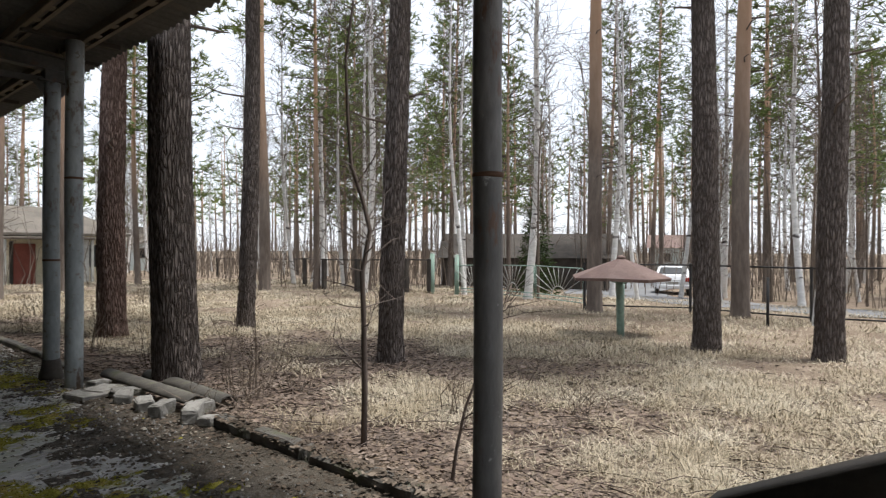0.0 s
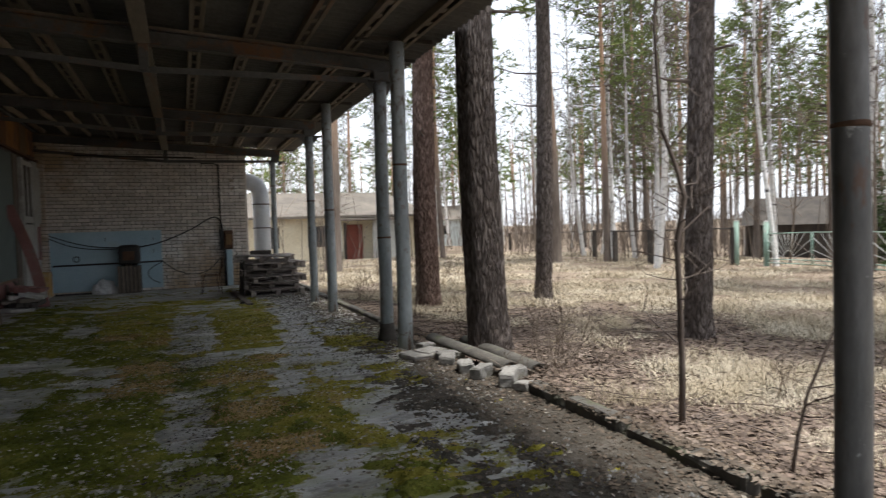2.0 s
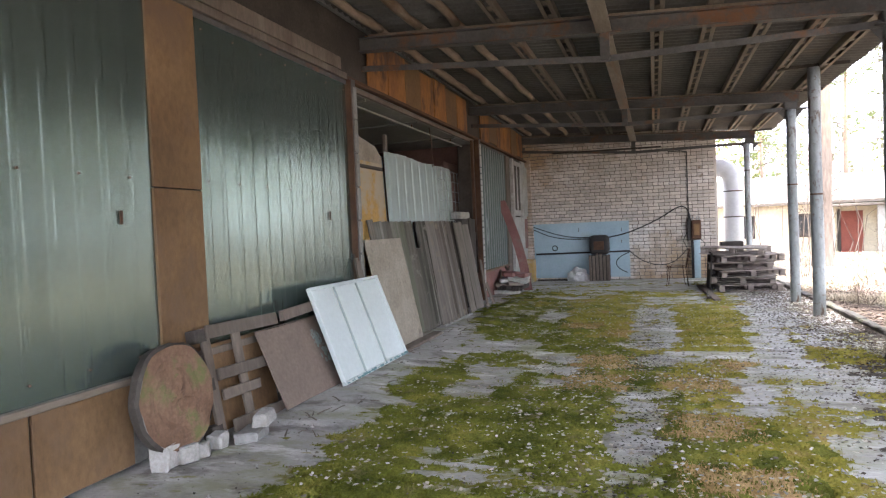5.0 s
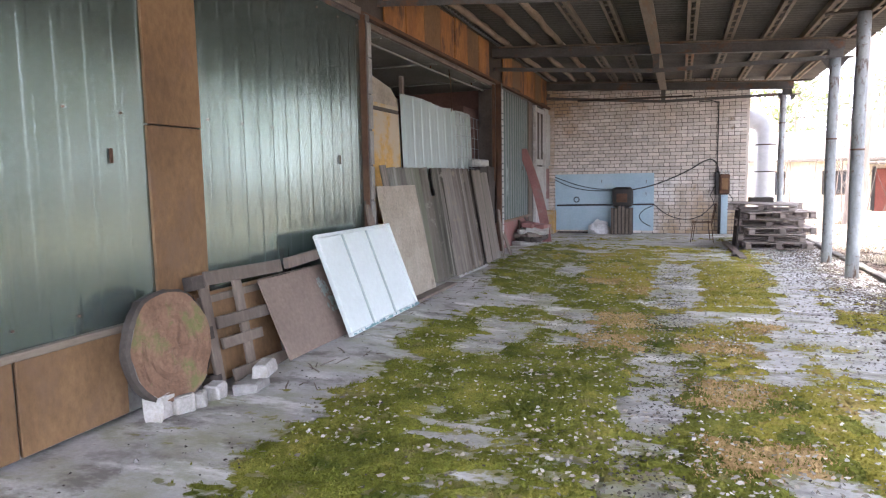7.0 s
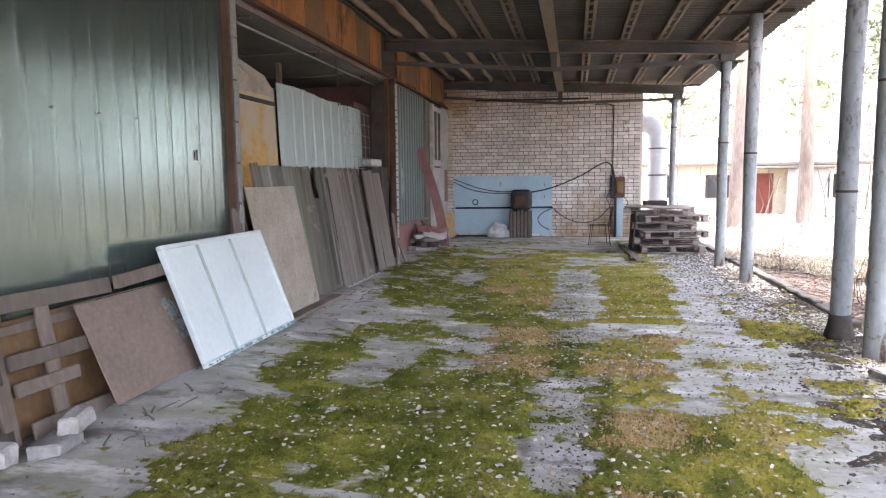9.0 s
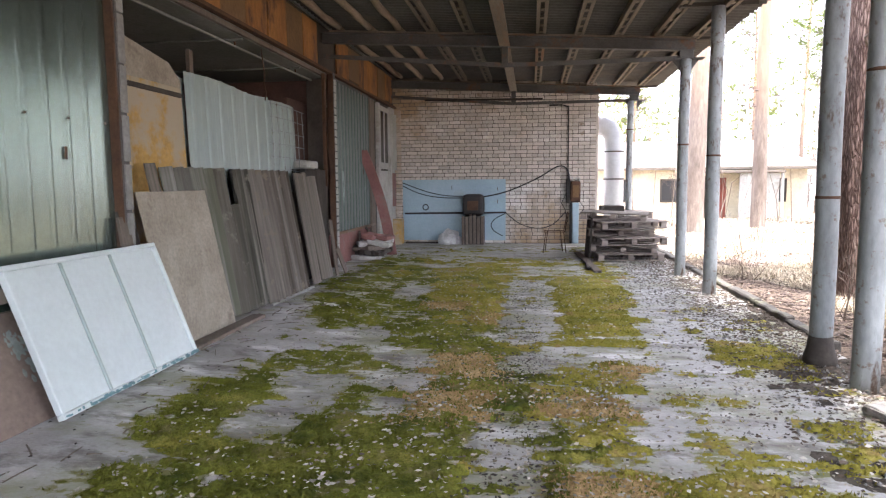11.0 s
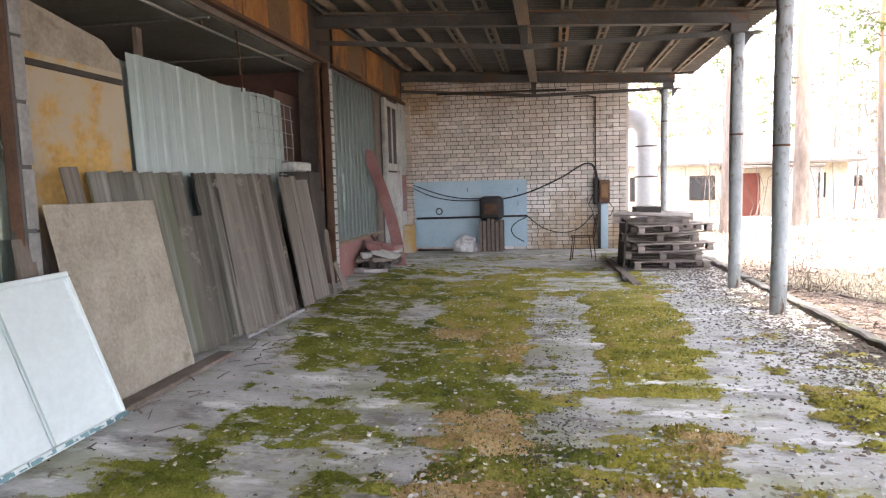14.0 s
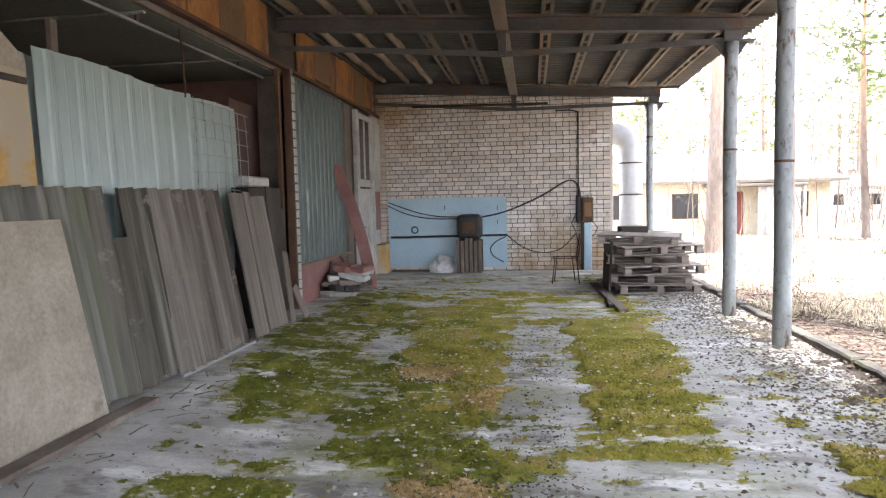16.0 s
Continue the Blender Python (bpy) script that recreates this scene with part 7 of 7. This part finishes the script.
def far_woods():
    """The wood beyond, too far to tell its trees apart."""
    rg = random.Random(9)
    trunks, green, brush = Bits(), Bits(), Bits()
    for _ in range(300):
        a = rg.uniform(-0.35, 2.3)
        d = rg.uniform(70, 115)
        x, y = d * math.sin(a), d * math.cos(a)
        if x < 2 and y < 45:
            continue
        z = ground_z(x, y)
        h = rg.uniform(11, 19)
        r = rg.uniform(0.1, 0.22)
        trunks.rod([(x, y, z), (x + rg.gauss(0, 0.3), y + rg.gauss(0, 0.3), z + h)], r, 0.04, 4)
        for _ in range(rg.randint(14, 30)):
            green.tuft((x + rg.gauss(0, 1.4), y + rg.gauss(0, 1.4), z + h * rg.uniform(0.5, 1.0)), rg.uniform(0.6, 1.1), 7, 0.3, rg)
    for _ in range(5500):
        a = rg.uniform(-0.35, 2.3)
        d = rg.uniform(26, 100)
        x, y = d * math.sin(a), d * math.cos(a)
        if in_yard(x, y) or x < 3:
            continue
        z = ground_z(x, y)
        brush.rod([(x, y, z - 0.1), (x + rg.gauss(0, 0.25), y + rg.gauss(0, 0.25), z + rg.uniform(0.6, 2.6)), (x + rg.gauss(0, 0.6), y + rg.gauss(0, 0.6), z + rg.uniform(1.5, 3.8))], 0.012 + d * 0.0003, 0.006 + d * 0.0001)
    w = thing("far_woods", "distant mixed wood of pines and birches", "woods", "", "stuff")
    for nm, b, mt in (("trunks", trunks, PINE_BARK), ("crowns", green, NEEDLES), ("brushwood", brush, BROWN_TWIG)):
        tagged(part_of(nm, b.mesh(nm, mt), w), "", "", "", "stuff")


far_woods()

# ---- moss, litter and grass ----
PALE_LEAF = material("pale_birch_leaf", [(0.44, 0.378, 0.282), (0.616, 0.572, 0.484), (0.722, 0.695, 0.642)], 2.0, 30, 0.85, bump=0, vary=0.4, spec=0.2)


def is_olive(x, y):
    """Moss towards the open side and far down the slab is olive, in a tone lightened as if lit."""
    return 0.7 * (x - 0.1) + 0.22 * (y - 8.0) + 0.7 * noise.noise(Vector((x * 1.1, y * 1.1, 40))) + 0.5 * noise.noise(Vector((x * 4, y * 4, 41))) > -0.3


def moss():
    cell = 0.024
    xs = np.arange(-3.0, 2.3, cell)
    ys = np.concatenate([np.arange(0.6, 11.0, cell), np.arange(11.0, 17.0, 0.05)])
    depth = [[moss_at(x, y) for x in xs] for y in ys]
    fields = {}
    for key in ("moss", "olive_moss", "dry_moss"):
        fields[key] = ({}, [], [])
    for j in range(len(ys) - 1):
        for i in range(len(xs) - 1):
            if max(depth[j][i], depth[j][i + 1], depth[j + 1][i], depth[j + 1][i + 1]) <= 0:
                continue
            x, y = xs[i], ys[j]
            dry = max(inside(r, *waver(x, y), 0.3) for r in DRY) + 0.35 * noise.noise(Vector((x * 5, y * 5, 9))) > 0.55
            index, verts, faces = fields["dry_moss" if dry else "olive_moss" if is_olive(x, y) else "moss"]
            q = []
            for a, b in ((i, j), (i + 1, j), (i + 1, j + 1), (i, j + 1)):
                if (a, b) not in index:
                    index[(a, b)] = len(verts)
                    px, py = xs[a], ys[b]
                    t = min(1.0, max(-0.3, depth[b][a] * 2.5))
                    lump = 0.5 + 0.5 * noise.noise(Vector((px * 13, py * 13, 4)))
                    fuzz = noise.noise(Vector((px * 41, py * 41, 6)))
                    jx, jy = 0.014 * noise.noise(Vector((px * 31, py * 31, 1))), 0.014 * noise.noise(Vector((px * 31, py * 31, 2)))
                    verts.append((px + jx, py + jy, rise(px, py) - 0.012 + 0.012 * noise.noise(Vector((px * 0.6, py * 0.6, 0))) + 0.004 + t * (0.012 + 0.018 * lump + 0.006 * fuzz)))
                q.append(index[(a, b)])
            faces.append(tuple(q))
    for key, mt, lab in (("moss", MOSS, "deep green moss growing in patches on the slab"), ("olive_moss", OLIVE_MOSS, "yellowish olive moss growing in patches on the slab"), ("dry_moss", DRY_MOSS, "dry brown moss in patches on the slab")):
        index, verts, faces = fields[key]
        tagged(new(key, raw_mesh(key, verts, faces, mt, True)), lab, "moss", "", "stuff")


moss()


def moss_sprigs():
    """Upright sprigs that fur the nearer moss."""
    rg = random.Random(21)
    for key, mt, count in (("moss_sprigs", MOSS, 120000), ("olive_moss_sprigs", OLIVE_MOSS, 120000), ("dry_moss_sprigs", DRY_MOSS, 9000)):
        verts, faces = [], []
        n = 0
        while n < count:
            if key != "dry_moss_sprigs":
                x, y = rg.uniform(-2.6, 2.1), 1.0 + 10.5 * rg.random() ** 1.3
            else:
                r = DRY[rg.randrange(len(DRY))]
                x, y = rg.uniform(r[0] - 0.1, r[1] + 0.1), rg.uniform(r[2] - 0.1, r[3] + 0.1)
            n += 1
            d = moss_at(x, y)
            if d < 0.04 - 0.5 * rg.random() ** 2.2 or (key != "dry_moss_sprigs" and is_olive(x, y) != (key == "olive_moss_sprigs")):
                continue
            z = rise(x, y) + 0.012 * noise.noise(Vector((x * 0.6, y * 0.6, 0))) - 0.008 + min(1.0, max(0.0, d) * 2.5) * 0.018
            h, w, a = rg.uniform(0.008, 0.022), rg.uniform(0.003, 0.009), rg.uniform(0, 6.28)
            o = len(verts)
            verts += [(x - w * math.cos(a), y - w * math.sin(a), z), (x + w * math.cos(a), y + w * math.sin(a), z), (x + rg.gauss(0, 0.008), y + rg.gauss(0, 0.008), z + h)]
            faces.append((o, o + 1, o + 2))
        tagged(new(key, raw_mesh(key, verts, faces, mt)), "short upright moss sprigs furring the slab" if key != "dry_moss_sprigs" else "short dry brown moss sprigs on the slab", "moss", "", "stuff")


moss_sprigs()


def edge_soil():
    """Leaf mould blown over the open edge of the slab."""
    xs, ys = np.arange(0.3, 2.48, 0.05), np.arange(0.4, 17.8, 0.06)
    index, verts, faces = {}, [], []

    def thick(x, y):
        return 0.9 * (x - 1.95 + 0.5 * max(0.0, min(1.0, (7.0 - y) / 2))) + 0.75 * noise.noise(Vector((x * 1.6, y * 1.1, 70))) + 0.5 * noise.noise(Vector((x * 6, y * 6, 71))) + 0.02 - 0.55 * max(0.0, min(1.0, (y - 7.0) / 3))

    for j in range(len(ys) - 1):
        for i in range(len(xs) - 1):
            if max(thick(xs[a], ys[b]) for a, b in ((i, j), (i + 1, j), (i, j + 1), (i + 1, j + 1))) <= 0:
                continue
            q = []
            for a, b in ((i, j), (i + 1, j), (i + 1, j + 1), (i, j + 1)):
                if (a, b) not in index:
                    index[(a, b)] = len(verts)
                    x, y = xs[a], ys[b]
                    verts.append((x, y, 0.012 * noise.noise(Vector((x * 0.6, y * 0.6, 0))) - 0.01 + min(1, max(-0.3, 3 * thick(x, y))) * (0.012 + 0.012 * noise.noise(Vector((x * 15, y * 15, 3))))))
                q.append(index[(a, b)])
            faces.append(tuple(q))
    tagged(new("leaf_mould", raw_mesh("leaf_mould", verts, faces, SOIL_DARK, True)), "dark leaf mould drifted over the slab edge", "soil", "", "stuff")


edge_soil()


def leaf_bits(rg, count, place, size, name, mat, label):
    verts, faces = [], []
    for _ in range(count):
        p = place(rg)
        if p is None:
            continue
        x, y, z = p
        s = size * rg.uniform(0.5, 1.35)
        a = rg.uniform(0, 6.28)
        c, d = math.cos(a), math.sin(a)
        lift = rg.uniform(0.1, 0.6) * s
        tip = rg.uniform(-0.2, 0.5) * s
        o = len(verts)
        w = rg.uniform(0.35, 0.6)
        for u, v, h in ((-1, 0, tip), (-0.2, -w, 0), (-0.2, w, lift), (1, 0, tip), (0.4, -w * 0.8, lift * 0.3), (0.4, w * 0.8, lift)):
            verts.append((x + s * (u * c - v * d), y + s * (u * d + v * c), z + 0.004 + max(0, h) + (rise(x, y) if x < 0 else 0.0)))
        faces += [(o, o + 1, o + 2), (o + 1, o + 4, o + 5, o + 2), (o + 4, o + 3, o + 5)]
    return tagged(new(name, raw_mesh(name, verts, faces, mat)), label, "leaves", "", "stuff")


def on_slab(rg):
    u = rg.random()
    if u < 0.45:
        x, y = rg.uniform(-1.2, 2.3), rg.uniform(0.8, 8.0)
    elif u < 0.75:
        x, y = rg.uniform(-2.3, 2.4), rg.uniform(2.5, 13)
    else:
        x, y = 2.45 - abs(rg.gauss(0, 0.45)), rg.uniform(0.5, 17.5)
    if x > 1.5 and rg.random() < 0.75 or noise.noise(Vector((x * 1.1, y * 1.1, 30))) < rg.uniform(-0.5, 0.3):
        return None
    return x, y, 0.004 + (0.03 if moss_at(x, y) > 0.05 else 0.0)


def on_ground(rg):
    x = 2.5 + abs(rg.gauss(0, 3.2))
    y = rg.uniform(-1, 18)
    if x > 13:
        return None
    return x, y, ground_z(x, y)


leaf_bits(random.Random(3), 12000, on_slab, 0.017, "fallen_leaves", LEAF, "curled pale fallen leaves scattered on the mossy slab")
leaf_bits(random.Random(14), 5000, lambda rg: (lambda x, y: (x, y, 0.034 if moss_at(x, y) > 0.05 else 0.004))(rg.uniform(-2.2, 1.7), 4.0 + 10 * rg.random() ** 1.2), 0.016, "small_leaves", PALE_LEAF, "small pale birch leaves scattered over moss and slab")
leaf_bits(random.Random(24), 40000, lambda rg: (lambda x, y: (x, y, ground_z(x, y)) if x > 2.62 else None)(4.6 + rg.gauss(0, 1.8), 6.2 + rg.gauss(0, 3.2)), 0.028, "brown_litter", LITTER, "brown leaf litter under the pines beside the kerb")
leaf_bits(random.Random(34), 1300, lambda rg: (2.53 + rg.gauss(0, 0.05), rg.uniform(0.8, 5.0), 0.075), 0.024, "kerb_litter", DAMP_LITTER, "brown leaves lying over the kerb stones")
leaf_bits(random.Random(4), 42000, on_ground, 0.024, "leaf_litter", LITTER, "brown leaf litter among the dry grass")


def dark_bits(rg):
    u = rg.random()
    if u < 0.3:
        x, y = rg.gauss(-0.17, 0.16), rg.uniform(3, 12.5)
    elif u < 0.65:
        x, y = 2.4 - abs(rg.gauss(0, 0.55)), rg.uniform(0.8, 17)
    else:
        x, y = rg.uniform(-3.0, 1.5), rg.uniform(2.5, 15)
    if x < -3.1 or noise.noise(Vector((x * 1.7, y * 1.7, 60))) < rg.uniform(-0.4, 0.4):
        return None
    return x, y, 0.0


def splinters():
    """Broken laths, bark and splinters swept along the feet of the leaning boards."""
    rg = random.Random(71)
    b = Bits()
    for _ in range(90):
        y = rg.uniform(4.6, 14.0)
        x = -2.82 + abs(rg.gauss(0, 0.22)) + (0.0 if y > 7.4 else 0.12)
        a, ln = rg.gauss(1.4, 0.7), rg.uniform(0.04, 0.22)
        z = rise(x, y) + 0.006
        b.rod([(x, y, z), (x + 0.5 * ln * math.cos(a), y + 0.5 * ln * math.sin(a), z + rg.uniform(0, 0.012)), (x + ln * math.cos(a), y + ln * math.sin(a), z + 0.002)], rg.uniform(0.003, 0.008), 0.003, 4)
    tagged(new("splinters", b.mesh("splinters", OLD_WOOD)), "grey splinters and broken laths swept along the board feet", "splinters", "", "stuff")


splinters()
leaf_bits(random.Random(6), 16000, dark_bits, 0.012, "bark_crumbs", DARK_WOOD, "dark crumbs of bark, cones and needles on the slab")
leaf_bits(random.Random(8), 15000, lambda rg: (lambda x, y: (x, y, 0.0) if x > 0.8 else None)(2.45 - abs(rg.gauss(0, 0.6)), rg.uniform(0.6, 17.5)), 0.019, "edge_litter", DAMP_LITTER, "brown leaf litter drifted along the slab edge")
crumbs = random.Random(5)
cv, cf = [], []
for _ in range(2600):
    x, y = (2.3 - abs(crumbs.gauss(0, 0.5)), crumbs.uniform(1, 17.5)) if crumbs.random() < 0.7 else (crumbs.uniform(-3, 2), crumbs.uniform(2, 15))
    if x < -3.1:
        continue
    s = crumbs.uniform(0.006, 0.02)
    o = len(cv)
    cv += [(x + s * crumbs.uniform(0.6, 1.2) * a, y + s * crumbs.uniform(0.6, 1.2) * b, 0.0 + c * s * crumbs.uniform(0.7, 1.2)) for a, b, c in ((1, 0, 0), (0, 1, 0), (-1, 0, 0), (0, -1, 0), (0, 0, 1.1))]
    cf += [(o, o + 1, o + 4), (o + 1, o + 2, o + 4), (o + 2, o + 3, o + 4), (o + 3, o, o + 4)]
tagged(new("grit", raw_mesh("grit", cv, cf, PLASTER)), "crumbs of concrete and bark on the slab", "grit", "", "stuff")


def grass():
    rg = random.Random(12)
    verts, faces = [], []
    n = 0
    while n < 230000:
        if rg.random() < 0.75:
            x, y = 2.6 + abs(rg.gauss(0, 4.0)), rg.uniform(-4, 16) if rg.random() < 0.8 else rg.uniform(10, 26)
        else:
            x, y = rg.uniform(2.6, 24), rg.uniform(-8, 34)
        if y > 18.5 and x < 2:
            continue
        clump = noise.noise(Vector((x * 0.55, y * 0.55, 50))) + 0.6 * noise.noise(Vector((x * 2.1, y * 2.1, 51)))
        near_kerb = max(0.0, 1 - (x - 2.6) / 1.3) + 1.3 * max(0.0, 1 - math.hypot((x - 4.2) / 4.2, (y - 7.0) / 6.5))
        if 2.1 * clump + 0.15 - 1.05 * near_kerb < rg.uniform(-0.6, 0.9):
            continue
        n += 1
        d = math.hypot(x, y)
        z = ground_z(x, y)
        h = rg.uniform(0.05, 0.17) * (1 + 0.5 * max(0, clump))
        w = 0.0014 + 0.00035 * d
        a = rg.uniform(0, 6.28)
        lie = rg.uniform(0.8, 2.6) if rg.random() < 0.85 else rg.uniform(0.2, 0.6)
        dx, dy = math.cos(a), math.sin(a)
        sx, sy = -dy * w, dx * w
        m = (x + dx * h * lie * 0.45, y + dy * h * lie * 0.45, z + h * (0.5 if lie < 1.2 else 0.34))
        t = (x + dx * h * lie, y + dy * h * lie, z + h * max(0.1, 1.0 - 0.45 * lie))
        o = len(verts)
        verts += [(x - sx, y - sy, z - 0.01), (x + sx, y + sy, z - 0.01), (m[0] + sx * 0.8, m[1] + sy * 0.8, m[2]), (m[0] - sx * 0.8, m[1] - sy * 0.8, m[2]), t]
        faces += [(o, o + 1, o + 2, o + 3), (o + 3, o + 2, o + 4)]
    tagged(new("dry_grass", raw_mesh("dry_grass", verts, faces, STRAW)), "matted dry straw-coloured grass of the yard", "grass", "", "stuff")


grass()


def fallen_twigs():
    """Dead twigs lying in the litter."""
    rg = random.Random(44)
    b = Bits()
    for _ in range(1500):
        x, y = 2.7 + abs(rg.gauss(0, 2.6)), rg.uniform(0, 15)
        z = ground_z(x, y) + rg.uniform(0.01, 0.05)
        a, ln = rg.uniform(0, 6.28), rg.uniform(0.1, 0.5)
        dx, dy = ln * math.cos(a), ln * math.sin(a)
        b.rod([(x, y, z), (x + 0.5 * dx + rg.gauss(0, 0.02), y + 0.5 * dy + rg.gauss(0, 0.02), z + rg.uniform(-0.01, 0.04)), (x + dx, y + dy, z + rg.uniform(-0.02, 0.03))], rg.uniform(0.003, 0.007), 0.002)
    tagged(new("fallen_twigs", b.mesh("fallen_twigs", TWIG)), "dead brown twigs lying in the leaf litter", "twigs", "", "stuff")


fallen_twigs()
